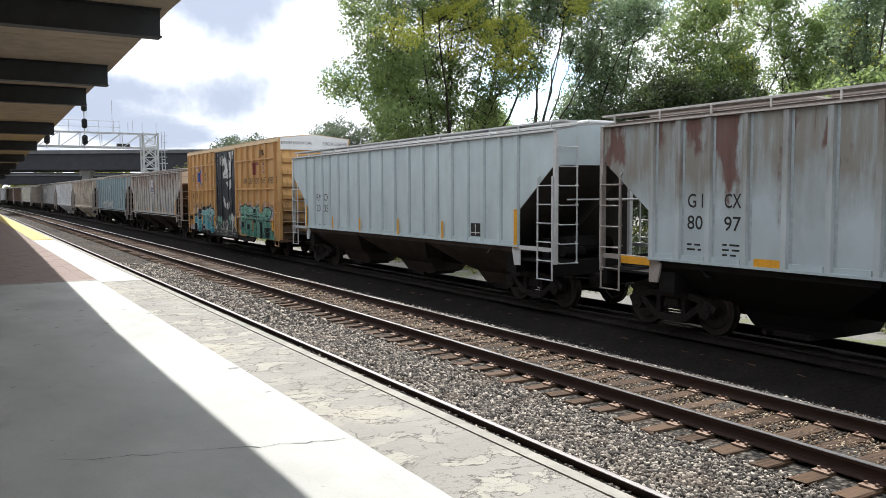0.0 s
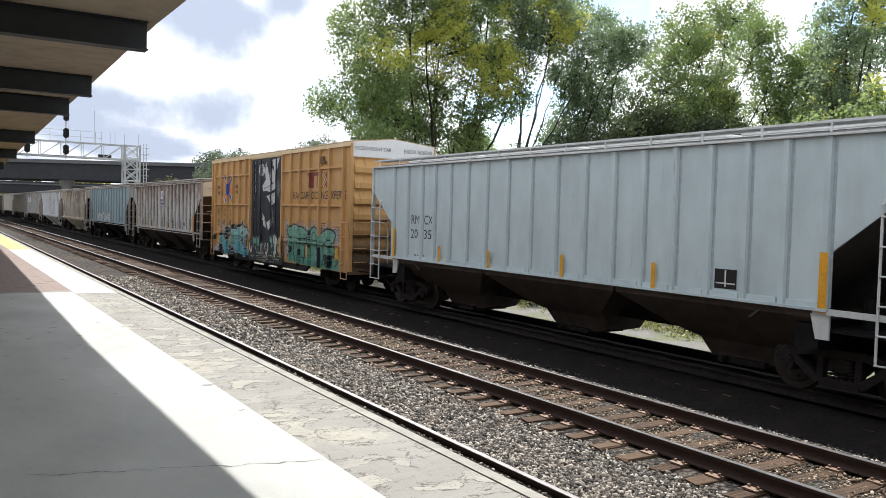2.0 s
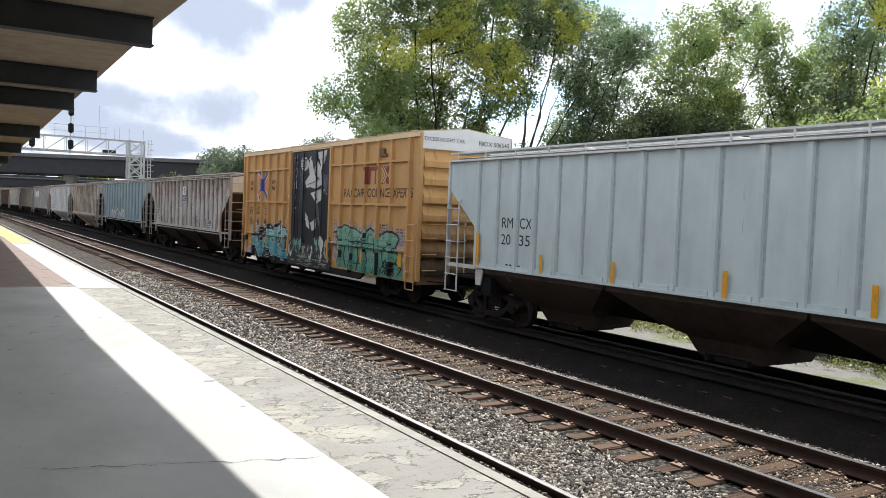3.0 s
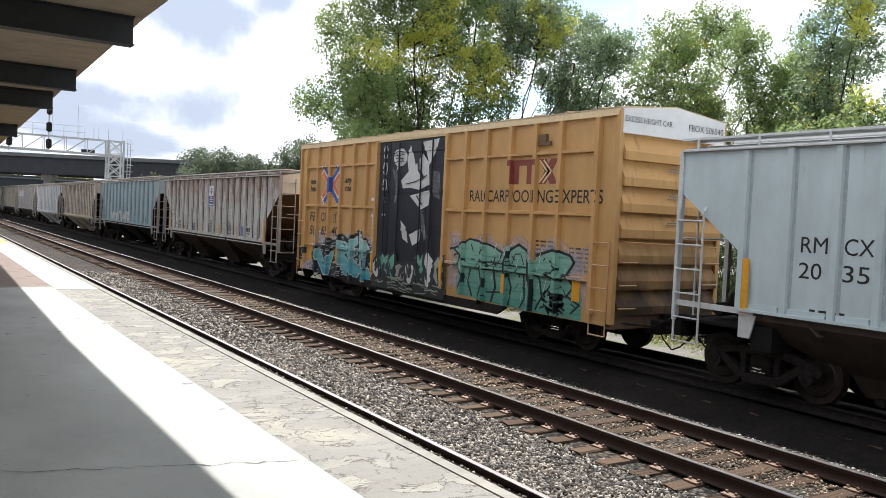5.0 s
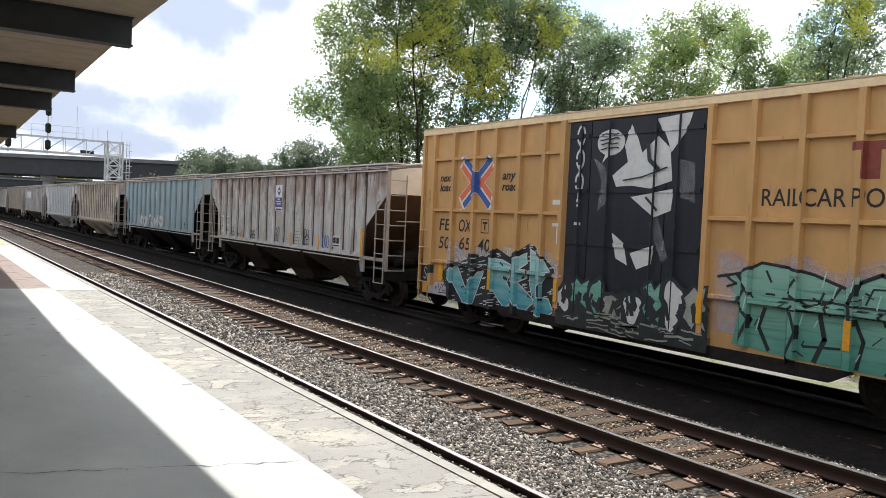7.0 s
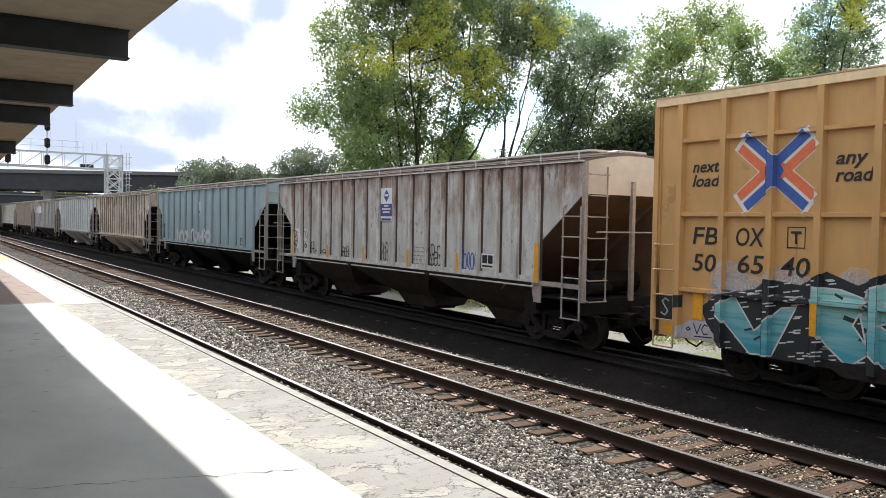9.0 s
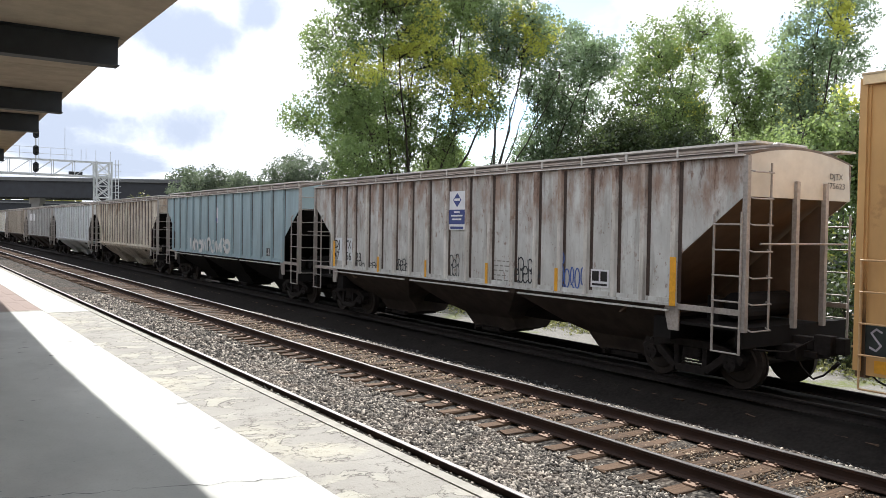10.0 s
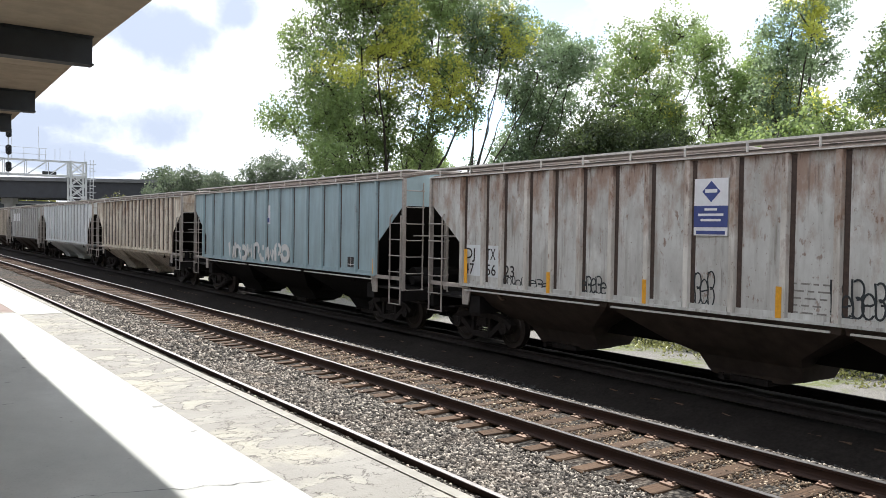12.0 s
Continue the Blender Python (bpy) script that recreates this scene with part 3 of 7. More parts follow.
def tracks():
    track(TRACK_1, "near platform track with dull rails sunk in ballast", "rail_head_dull")
    t2 = track(TRACK_2, "rusty railway track on weathered timber ties", "rail_head")
    sleepers(t2, TRACK_2, 290, 2.05, 0.512, 11)
    # rails here take near-black steel to carry the train's shade
    t3 = track(TRACK_3, "railway track under the freight train, shade put into its rail colour", "truck", "truck")
    sleepers(t3, TRACK_3, 120, -6.0, 0.512, 50, False)
    stones("ballast_stones", [(4.0, 5.3, 3.0, 14, 300, 0.024), (5.40, 7.38, 3.0, 9.5, 1150, 0.026), (5.40, 7.34, 9.5, 17, 800, 0.029), (5.42, 7.3, 17, 36, 260, 0.037),
                              (9.4, 10.0, 3.0, 12, 1500, 0.021), (9.4, 10.0, 12, 26, 620, 0.027)], 5)
    # stones in the train's shade, which is part of their dark colour
    stones("oily_ballast_stones", [(9.92, 11.2, 3.0, 12, 800, 0.021), (9.92, 11.3, 12, 24, 330, 0.027)], 25, "stone_shaded", "dark crushed stones beside the freight train's track, its shade in their colour")
    stones("brown_ballast_stones", [(7.85, 9.2, 3.0, 10, 620, 0.018), (7.85, 9.2, 10, 26, 300, 0.022)], 15, "stone_brown", "rust-tinted crushed stones between the ties")


# ---- platform and canopy ----
PLAT = 1.22
EDGE = 2.83


def slab(name, x0, x1, y0, y1, z, material, label, category="platform", depth=0.16, kind="structure"):
    bm = bmesh.new()
    box(bm, x0, x1, y0, y1, z - depth, z)
    return tagged(new(name, finish(bm, name, material)), label, category, kind=kind)


def platform():
    slab("platform_floor", -7.5, 2.06, -16, 15.35, PLAT, "concrete", "grey-green worn concrete platform floor with stains")
    slab("platform_edge", 2.066, 2.74, -16, 15.0, PLAT - 0.004, "flaked", "grey platform edge strip with flaking patched coat")
    slab("platform_curb", 2.746, EDGE, -16, 118, PLAT + 0.003, "curb", "pale concrete curb along the platform edge")
    slab("platform_edge", 2.066, 2.74, 15.006, 118, PLAT, "pale_slab", "pale clean concrete strip beside the platform edge")
    slab("platform_floor", -7.5, 2.06, 15.5, 118, PLAT - 0.003, "paver", "platform bed under red brick pavers")
    slab("platform_joint", -7.5, 2.06, 15.356, 15.494, PLAT + 0.002, "curb", "pale concrete band between concrete and red pavers", "platform")
    bm = bmesh.new()
    box(bm, -7.5, EDGE - 0.12, -16, 118, -0.5, PLAT - 0.17)
    tagged(new("platform_base", finish(bm, "platform_base", "pier")), "concrete platform foundation wall", "platform", kind="structure")
    # hairline joint and cracks
    rng = random.Random(8)
    for a, b in (((0.45, 5.0), (2.06, 4.50)), ((-3.5, 7.9), (0.3, 8.05))):
        bm = bmesh.new()
        n = 26
        pts = [Vector((a[0] + (b[0] - a[0]) * i / n + rng.uniform(-0.012, 0.012), a[1] + (b[1] - a[1]) * i / n + rng.uniform(-0.03, 0.03), PLAT + 0.003)) for i in range(n + 1)]
        for p, q in zip(pts, pts[1:]):
            d = (q - p).normalized()
            w = Vector((-d.y, d.x, 0)) * rng.uniform(0.001, 0.0055)
            bm.faces.new([bm.verts.new(k) for k in (p - w, q - w, q + w, p + w)])
        tagged(new("floor_crack", finish(bm, "floor_crack", "steel_dark")), "thin dark crack in the concrete platform", "crack", kind="structure")


def pavers():
    """Red pavers: the nearest rows as pieces."""
    floor = tagged(new("paver_floor", None), "red brick paver surface on the platform", "paving", kind="structure")
    bm = bmesh.new()
    box(bm, -0.099, 0.099, -0.199, 0.199, -0.04, 0)
    piece = finish(bm, "paver", "paver")
    count = 0
    for j in range(30):
        for i in range(10):
            part("paver", piece, None, floor, at=pose(1.96 - i * 0.2, 15.7 + j * 0.4, PLAT + 0.001 * ((i * 7 + j * 3) % 4)))
    bm = bmesh.new()
    for j in range(30, 150):
        for i in range(5):
            box(bm, 1.96 - i * 0.4 - 0.294, 1.96 - i * 0.4 + 0.096, 15.7 + j * 0.4 - 0.196, 15.7 + j * 0.4 + 0.196, PLAT - 0.04, PLAT + 0.002)
    for j in range(0, 75):
        for i in range(8):
            box(bm, 0.05 - i * 0.8 - 0.79, 0.05 - i * 0.8, 15.5 + j * 0.8, 15.5 + j * 0.8 + 0.79, PLAT - 0.04, PLAT + 0.002)
    tagged(part("paver_field", bm, "paver", floor), kind="stuff")
    bm = bmesh.new()
    box(bm, 2.09, 2.70, 30.0, 118, PLAT - 0.1, PLAT + 0.012)
    tagged(new("tactile_strip", finish(bm, "tactile_strip", "tactile")), "yellow tactile warning strip along the platform edge", "tactile strip", kind="structure")


CANOPY_X, CANOPY_Z = 2.835, 5.476


def canopy_edge(y):
    """The canopy widens a little, as the platform does."""
    return CANOPY_X + 0.0165 * max(0.0, y - 12.73)


def canopy_z(y):
    """Its underside falls gently with the line."""
    return CANOPY_Z - 0.0128 * max(0.0, y - 12.73)


def tilted_slab(bm, y0, y1, up, thick, back=-7.5, inset=0.0):
    v = []
    for z in (up, up + thick):
        for x, y in ((0, y0), (1, y0), (1, y1), (0, y1)):
            v.append(bm.verts.new((canopy_edge(y) - inset if x else back, y, canopy_z(y) + z)))
    for f in ((3, 2, 1, 0), (4, 5, 6, 7), (0, 1, 5, 4), (1, 2, 6, 5), (2, 3, 7, 6), (3, 0, 4, 7)):
        bm.faces.new([v[i] for i in f])


def canopy():
    top = thing("station_canopy", "flat concrete platform canopy on charcoal steel beams", "canopy", kind="structure")
    bm = bmesh.new()
    for a, b in zip(CANOPY_JOINTS, CANOPY_JOINTS[1:]):
        tilted_slab(bm, a + 0.012, b - 0.012, 0, 0.21)
    part("soffit_panel", bm, "canopy_soffit", top, "weathered beige concrete soffit panels")
    bm = bmesh.new()
    for a, b in ((-16, 12.73), (12.73, 94)):
        tilted_slab(bm, a, b, 0.216, 0.084, inset=0.03)
    part("roofing", bm, "steel_dark", top)
    for y in BEAMS:
        bm = bmesh.new()
        outline = [(u * 1.136, v * 0.924) for u, v in [(-0.11, 0), (0.11, 0), (0.11, 0.022), (0.012, 0.034), (0.012, 0.43), (0.11, 0.445), (0.11, 0.455), (-0.11, 0.455), (-0.11, 0.445), (-0.012, 0.43), (-0.012, 0.034), (-0.11, 0.022)]]
        prism(bm, [(y + u, canopy_z(y) - 0.4227 + v) for u, v in outline], "x", -7.4, canopy_edge(y) - 0.135)
        part("beam", bm, "canopy_beam", top, "charcoal painted steel I-beam")
    # unseen plain wall added on the station side; it darkens the canopy's underside
    bm = bmesh.new()
    box(bm, -7.8, -7.5, -16, 118, -0.5, CANOPY_Z + 0.2)
    tagged(new("wall_station", finish(bm, "wall_station", "wall")), "plain brown wall added out of view behind the platform", "wall", kind="structure")


BEAMS = [-13.6, -7.6, -0.8, 7.0, 12.76, 18.33, 22.12, 31.66, 40.9, 51.5, 62.1, 72.7, 84.8]
CANOPY_JOINTS = [-16, -10.6, -4.5, 3.8, 10.0, 12.76, 15.6, 20.2, 27.0, 36.4, 46.2, 56.8, 67.4, 78.8, 94]

ground()
tracks()
platform()
pavers()
canopy()

# ---- the freight train ----
TRAIN_X = TRACK_3
HALF = 1.6
BOX_FACE = HALF - 0.055   # sheets of the boxcar's sides
BOX_POSTS = [0.55, 1.66, 2.5, 3.4, 4.32, 5.2, 6.08, 9.86, 10.48, 11.34, 12.24, 13.08, 14.0, 14.92]
BOX_BELTS = (1.60, 2.94, 4.25)
DOOR_RIBS = (1.35, 2.35, 3.42, 4.55)


def gone(t):
    """How far the train has rolled towards the platform end at t seconds."""
    return 4.29 * t - 0.0108 * t * t


SIDE = Matrix(((0, 0, -1, 0), (-1, 0, 0, 0), (0, 1, 0, 0), (0, 0, 0, 1)))   # text that faces the platform
FRONT = Matrix(((1, 0, 0, 0), (0, 0, -1, 0), (0, 1, 0, 0), (0, 0, 0, 1)))   # text that faces down the line


def lettering(name, words, size, at, material, parent, label="", width=None, shear=0.0, bold=0.0, way=SIDE):
    """Flat letters from Blender's own font; at is the left end of the base line."""
    cu = bpy.data.curves.new("letters", "FONT")
    cu.body, cu.size, cu.shear, cu.offset = words, size, shear, bold
    cu.resolution_u = 3
    ob = bpy.data.objects.new("letters", cu)
    scene.collection.objects.link(ob)
    me = bpy.data.meshes.new_from_object(ob.evaluated_get(bpy.context.evaluated_depsgraph_get()))
    bpy.data.objects.remove(ob), bpy.data.curves.remove(cu)
    me.name = name
    co = np.empty(len(me.vertices) * 3, np.float32)
    me.vertices.foreach_get("co", co)
    co = co.reshape(-1, 3)
    if width:
        co[:, 0] *= width / max(1e-6, co[:, 0].max() - co[:, 0].min())
    me.vertices.foreach_set("co", co.ravel())
    me.transform(Matrix.Translation(at) @ way)
    me.materials.clear()
    me.materials.append(M[material])
    return part(name, me, None, parent, label)


def flat(bm, pts, x):
    """A flat shape of (y, z) points on the near side."""
    try:
        bm.faces.new([bm.verts.new((x, y, z)) for y, z in pts])
    except ValueError:
        pass


def stroke(bm, pts, w, x, closed=False):
    """A painted line of width w along (y, z) points."""
    if closed:
        pts = pts + [pts[0]]
    pts = [Vector(p) for p in pts]
    left, right = [], []
    for i, p in enumerate(pts):
        d = pts[min(i + 1, len(pts) - 1)] - pts[max(i - 1, 0)]
        d = d.normalized() if d.length > 1e-6 else Vector((1, 0))
        n = Vector((-d.y, d.x)) * w * 0.5
        left.append(bm.verts.new((x, *(p + n)))), right.append(bm.verts.new((x, *(p - n))))
    for i in range(len(pts) - 1):
        bm.faces.new((left[i], left[i + 1], right[i + 1], right[i]))


def wavy(a, b, n, amp, rng):
    return [(a[0] + (b[0] - a[0]) * i / n + rng.uniform(-amp, amp), a[1] + (b[1] - a[1]) * i / n + rng.uniform(-amp, amp)) for i in range(n + 1)]


def arc(cy, cz, ry, rz, a0, a1, n=14):
    return [(cy + ry * math.cos(radians(a0 + (a1 - a0) * i / n)), cz + rz * math.sin(radians(a0 + (a1 - a0) * i / n))) for i in range(n + 1)]


def tag(bm, y, z, w, h, x, rng, width=0.03, loops=4, arrow=False):
    """A row of tall swollen loops that lean on one another, from y towards -y, some with an arrow at the end."""
    step = w / loops
    for i in range(loops):
        cy, tall = y - step * (i + 0.5), h * rng.uniform(0.75, 1.0)
        wide = step * rng.uniform(0.48, 0.62)
        lift = z + rng.uniform(0, 0.08) * h
        kind = (i * 2 + int(w * 10)) % 4
        if kind == 0:        # a stem with two bowls
            stroke(bm, wavy((cy + wide * 0.7, lift), (cy + wide * 0.9, lift + tall), 4, 0.01, rng), width, x)
            stroke(bm, arc(cy, lift + tall * 0.74, wide, tall * 0.26, 50, 280, 12), width, x - 0.0004)
            stroke(bm, arc(cy, lift + tall * 0.26, wide, tall * 0.28, 70, 330, 12), width, x - 0.0006)
        elif kind == 1:      # a tall ring
            stroke(bm, arc(cy, lift + tall * 0.42, wide * 0.9, tall * 0.42, 0, 360, 18), width, x - 0.0002)
        elif kind == 2:      # an open loop with a bar
            stroke(bm, arc(cy, lift + tall * 0.36, wide, tall * 0.36, 170, -140, 14), width, x - 0.0003)
            stroke(bm, wavy((cy + wide * 0.8, lift + tall * 0.36), (cy - wide * 0.9, lift + tall * 0.42), 3, 0.012, rng), width, x - 0.0007)
        else:                # a long looped stem
            stroke(bm, arc(cy, lift + tall * 0.62, wide * 0.55, tall * 0.42, 240, -70, 14), width, x - 0.0005)
            stroke(bm, wavy((cy + wide * 0.3, lift + tall * 0.25), (cy - wide, lift), 3, 0.012, rng), width, x - 0.0001)
    stroke(bm, wavy((y - w * 0.1, z - 0.05 * h), (y - w * 0.45, z + 0.02 * h), 4, 0.012, rng), width * 0.8, x - 0.0008)
    if arrow:
        a = (y - w * 1.34, z + 0.38 * h)
        stroke(bm, wavy((y - w * 0.9, z + 0.42 * h), a, 4, 0.012, rng), width, x - 0.0009)
        stroke(bm, [(y - w * 1.12, z + 0.82 * h), a, (y - w * 1.06, z + 0.05 * h)], width, x - 0.001)


SPINS = []   # wheelsets and their radius


def truck_meshes(radius=0.455):
    d = {}
    # cast side frame with two openings, in the (y, z) plane
    bm = bmesh.new()
    def frame_bar(pts, w, x0, x1):
        for (ya, za), (yb, zb) in zip(pts, pts[1:]):
            dy, dz = yb - ya, zb - za
            n = math.hypot(dy, dz)
            oy, oz = -dz / n * w / 2, dy / n * w / 2
            prism(bm, [(ya + oy, za + oz), (ya - oy, za - oz), (yb - oy, zb - oz), (yb + oy, zb + oz)], "x", x0, x1)
    frame_bar([(-1.12, 0.50), (-0.85, 0.64), (-0.45, 0.72), (0.45, 0.72), (0.85, 0.64), (1.12, 0.50)], 0.14, -0.085, 0.085)
    frame_bar([(-0.80, 0.58), (-0.34, 0.24), (0.34, 0.24), (0.80, 0.58)], 0.14, -0.085, 0.085)
    frame_bar([(-0.32, 0.26), (-0.32, 0.70)], 0.11, -0.08, 0.08)
    frame_bar([(0.32, 0.26), (0.32, 0.70)], 0.11, -0.08, 0.08)
    bevel(bm, 0.012)
    for s in (-0.89, 0.89):
        tube(bm, (-0.13, s, radius), (0.1, s, radius), 0.135, sides=14)
        for k in range(3):
            t = k * 2.094 + 0.5
            tube(bm, (-0.155, s + 0.07 * math.cos(t), radius + 0.07 * math.sin(t)), (-0.12, s + 0.07 * math.cos(t), radius + 0.07 * math.sin(t)), 0.022, sides=6)
    d["side_frame"] = finish(bm, "side_frame", "truck")
    bm = bmesh.new()
    for u in (-0.18, -0.06, 0.06, 0.18):
        for k in range(5):
            tube(bm, (0, u, 0.31 + k * 0.055), (0, u, 0.34 + k * 0.055), 0.055, sides=10)
    d["spring_nest"] = finish(bm, "spring_nest", "truck")
    bm = bmesh.new()
    for s in (-0.755, 0.755):
        i = 1 if s > 0 else -1
        tube(bm, (s - 0.065 * i, 0, 0), (s + 0.065 * i, 0, 0), radius, sides=32)
        tube(bm, (s - 0.075 * i, 0, 0), (s - 0.045 * i, 0, 0), radius + 0.026, sides=32)
        tube(bm, (s + 0.06 * i, 0, 0), (s + 0.085 * i, 0, 0), radius * 0.78, radius * 0.70, sides=28)
        tube(bm, (s + 0.08 * i, 0, 0), (s + 0.15 * i, 0, 0), 0.14, sides=14)
        for k in range(4):   # chalk-marked lugs that show the turning
            t = k * 1.57
            tube(bm, (s + 0.08 * i, 0.25 * math.cos(t), 0.25 * math.sin(t)), (s + 0.095 * i, 0.25 * math.cos(t), 0.25 * math.sin(t)), 0.035, sides=8)
    tube(bm, (-1.05, 0, 0), (1.05, 0, 0), 0.085, sides=12)
    d["wheelset"] = finish(bm, "wheelset", "wheel")
    bm = bmesh.new()
    box(bm, -1.05, 1.05, -0.2, 0.2, 0.42, 0.66)
    bevel(bm, 0.03)
    tube(bm, (0, 0, 0.66), (0, 0, 0.76), 0.2, sides=16)
    box(bm, -0.9, 0.9, -0.62, -0.54, 0.4, 0.48), box(bm, -0.9, 0.9, 0.54, 0.62, 0.4, 0.48)
    d["bolster"] = finish(bm, "bolster", "truck")
    bm = bmesh.new()
    prism(bm, [(-0.1, -0.11), (0.1, -0.11), (0.1, 0.11), (-0.1, 0.11)], "y", -0.55, 0.6)
    prism(bm, [(-0.16, -0.17), (0.05, -0.17), (0.16, -0.05), (0.16, 0.05), (0.02, 0.17), (-0.16, 0.17)], "y", -0.82, -0.5)
    box(bm, -0.02, 0.16, -0.98, -0.8, -0.14, 0.14)
    bevel(bm, 0.012)
    d["coupler"] = finish(bm, "coupler", "truck")
    bm = bmesh.new()
    bar(bm, [(-0.3, 0.05, 0.0), (-0.3, -0.12, -0.05), (-0.28, -0.28, -0.32), (-0.22, -0.45, -0.5), (-0.15, -0.6, -0.42), (-0.1, -0.75, -0.25)], 0.017, 8)
    tube(bm, (-0.1, -0.72, -0.29), (-0.09, -0.83, -0.18), 0.035, sides=8)
    d["brake_hose"] = finish(bm, "brake_hose", "truck")
    return d


TRUCK = truck_meshes()
TRUCK_BIG = 0.455


def running_gear(car, ys, length, coupler=True):
    for y in ys:
        tr = part("truck", TRUCK["bolster"], None, car, "dark oily cast steel wheel truck", at=pose(0, y, 0))
        for s in (-1.0, 1.0):
            part("side_frame", TRUCK["side_frame"], None, tr, at=pose(s, 0, 0, 0, 0, 0 if s < 0 else 180))
            part("spring_nest", TRUCK["spring_nest"], None, tr, at=pose(s, 0, 0))
        for u in (-0.89, 0.89):
            w = part("wheelset", TRUCK["wheelset"], None, tr, "steel wheels on an axle", at=pose(0, u, 0.455))
            SPINS.append((w, u))
    for y, turn in ((-length / 2, 0), (length / 2, 180)):
        part("coupler", TRUCK["coupler"], None, car, "rusty knuckle coupler", at=pose(0, y + (0.1 if turn == 0 else -0.1), 0.86, 0, 0, turn))
        e = -1 if turn == 0 else 1
        bm = bmesh.new()
        box(bm, -0.42, 0.42, y + e * 0.05 - 0.2, y + e * 0.05 + 0.2, 0.56, 0.84)
        box(bm, -0.2, 0.2, min(y + e * 0.2, y + e * 0.5), max(y + e * 0.2, y + e * 0.5), 0.62, 0.74)
        bevel(bm, 0.015)
        part("draft_gear", bm, "truck", car, "dark draft gear housing")
        bm = bmesh.new()
        bar(bm, [(-1.3, y + e * 0.02, 0.80), (-0.5, y + e * 0.16, 0.72), (-0.1, y + e * 0.45, 0.98)], 0.016)
        part("uncoupling_lever", bm, "truck", car, "bent uncoupling lever")
        part("brake_hose", TRUCK["brake_hose"], None, car, "hanging rubber air hose", at=pose(0, y, 0.78, 0, 0, turn))


def hopper(label, length, paint, end_paint, slope_paint, bay_paint, trim, rib_paint, posts,  eave=4.08, detail=True, deep_ribs=0.085, sill=1.47, shade_strip_paint="strip_rust_shade", roof_paint="roof_dull", flange=False, shade_strip_wide=0.05):
    """A three-bay covered hopper; y runs along it, the front end at -length / 2."""
    car = thing("hopper_car", label, "freight car", "freight train cars")
    rail_paint = "pale_rail" if trim == "ladder" else trim
    H = length / 2
    cut_y, cut_z, corner_z = 1.36, 2.33, 3.38

    def Y(u):          # metres from the front end
        return u - H

    outline = [(Y(0), eave), (Y(0), corner_z), (Y(cut_y), cut_z), (Y(cut_y), sill), (-Y(cut_y), sill), (-Y(cut_y), cut_z), (-Y(0), corner_z), (-Y(0), eave)]
    for s in (-1, 1):
        bm = bmesh.new()
        prism(bm, outline, "x", s * (HALF - 0.06), s * (HALF - 0.05) + s * 0.006)
        part("side_sheet", bm, paint, car)
        bm = bmesh.new()
        box(bm, s * HALF - 0.045, s * HALF + 0.03, Y(0.0), -Y(0.0), eave - 0.008, eave + 0.014)
        part("top_chord", bm, rail_paint, car)
        bm = bmesh.new()
        box(bm, s * (HALF - 0.02) - 0.05, s * (HALF - 0.02) + 0.05, Y(cut_y), -Y(cut_y), sill - 0.05, sill - 0.002)
        part("side_sill", bm, paint, car)
        for e in (1, -1):
            bm = bmesh.new()
            prism(bm, [(e * Y(0), sill - 0.1), (e * Y(cut_y + 0.25), sill - 0.1), (e * Y(cut_y + 0.25), sill - 0.005), (e * Y(0), sill - 0.005)], "x", s * (HALF - 0.04) - 0.03, s * (HALF - 0.04) + 0.03)
            part("end_side_sill", bm, trim, car)
    # side posts
    bm = bmesh.new()
    prism(bm, [(-0.075, 0), (-0.05, -deep_ribs), (0.05, -deep_ribs), (0.075, 0)][::-1], "z", sill - 0.03, eave - 0.02)
    for v in bm.verts:
        v.co = Vector((v.co.y, v.co.x, v.co.z))
    rib = finish(bm, "side_post", rib_paint)
    # thin dark strip beside each post: its shade painted in, rusty on most cars
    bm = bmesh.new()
    box(bm, -0.005, 0.0, -shade_strip_wide, 0.0, sill + 0.01, eave - 0.03)
    shade_strip = finish(bm, "weld_seam", shade_strip_paint)
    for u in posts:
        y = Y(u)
        part("weld_seam", shade_strip, None, car, at=pose(-HALF + 0.044, y - 0.076, 0))
        part("side_post", rib, None, car, at=pose(-HALF + 0.053, y, 0))
        part("side_post", rib, None, car, at=pose(HALF - 0.053, y, 0, 0, 0, 180))
    if detail:
        ends = sorted(posts)
        for a, b in zip(ends, ends[1:]):
            bm = bmesh.new()
            box(bm, -HALF + 0.008, -HALF + 0.045, Y(a) + 0.085, Y(b) - 0.085, sill - 0.05, sill + 0.085)
            part("sill_tab", bm, paint, car)
    # roof, arched
    bm = bmesh.new()
    prof = [(-HALF + 0.02, eave + 0.03)] + [(x, eave + 0.03 + 0.20 * (1 - (x / HALF) ** 2)) for x in np.linspace(-1.5, 1.5, 11)] + [(HALF - 0.02, eave + 0.03)]
    prism(bm, [(x, z - 0.05) for x, z in prof[::-1]] + prof, "y", Y(0.02), -Y(0.02))
    part("roof", bm, roof_paint, car, "weathered arched roof")
    # running boards and their brackets
    for s in (-1, 1):
        bm = bmesh.new()
        box(bm, s * 1.26 - 0.24, s * 1.26 + 0.24, Y(-0.12), -Y(-0.12), eave + 0.205, eave + 0.245)
        part("running_board", bm, rail_paint, car, "narrow roof walkway grating")
        n = 14 if detail else 7
        for i in range(n):
            bm = bmesh.new()
            y = Y(0.25 + (length - 0.5) * i / (n - 1))
            bar(bm, [(s * 1.49, y, eave + 0.0), (s * 1.49, y, eave + 0.215)], 0.022, 5)
            part("board_bracket", bm, rail_paint, car)
    for i in range(4):
        bm = bmesh.new()
        y = Y(length * (i + 0.5) / 4)
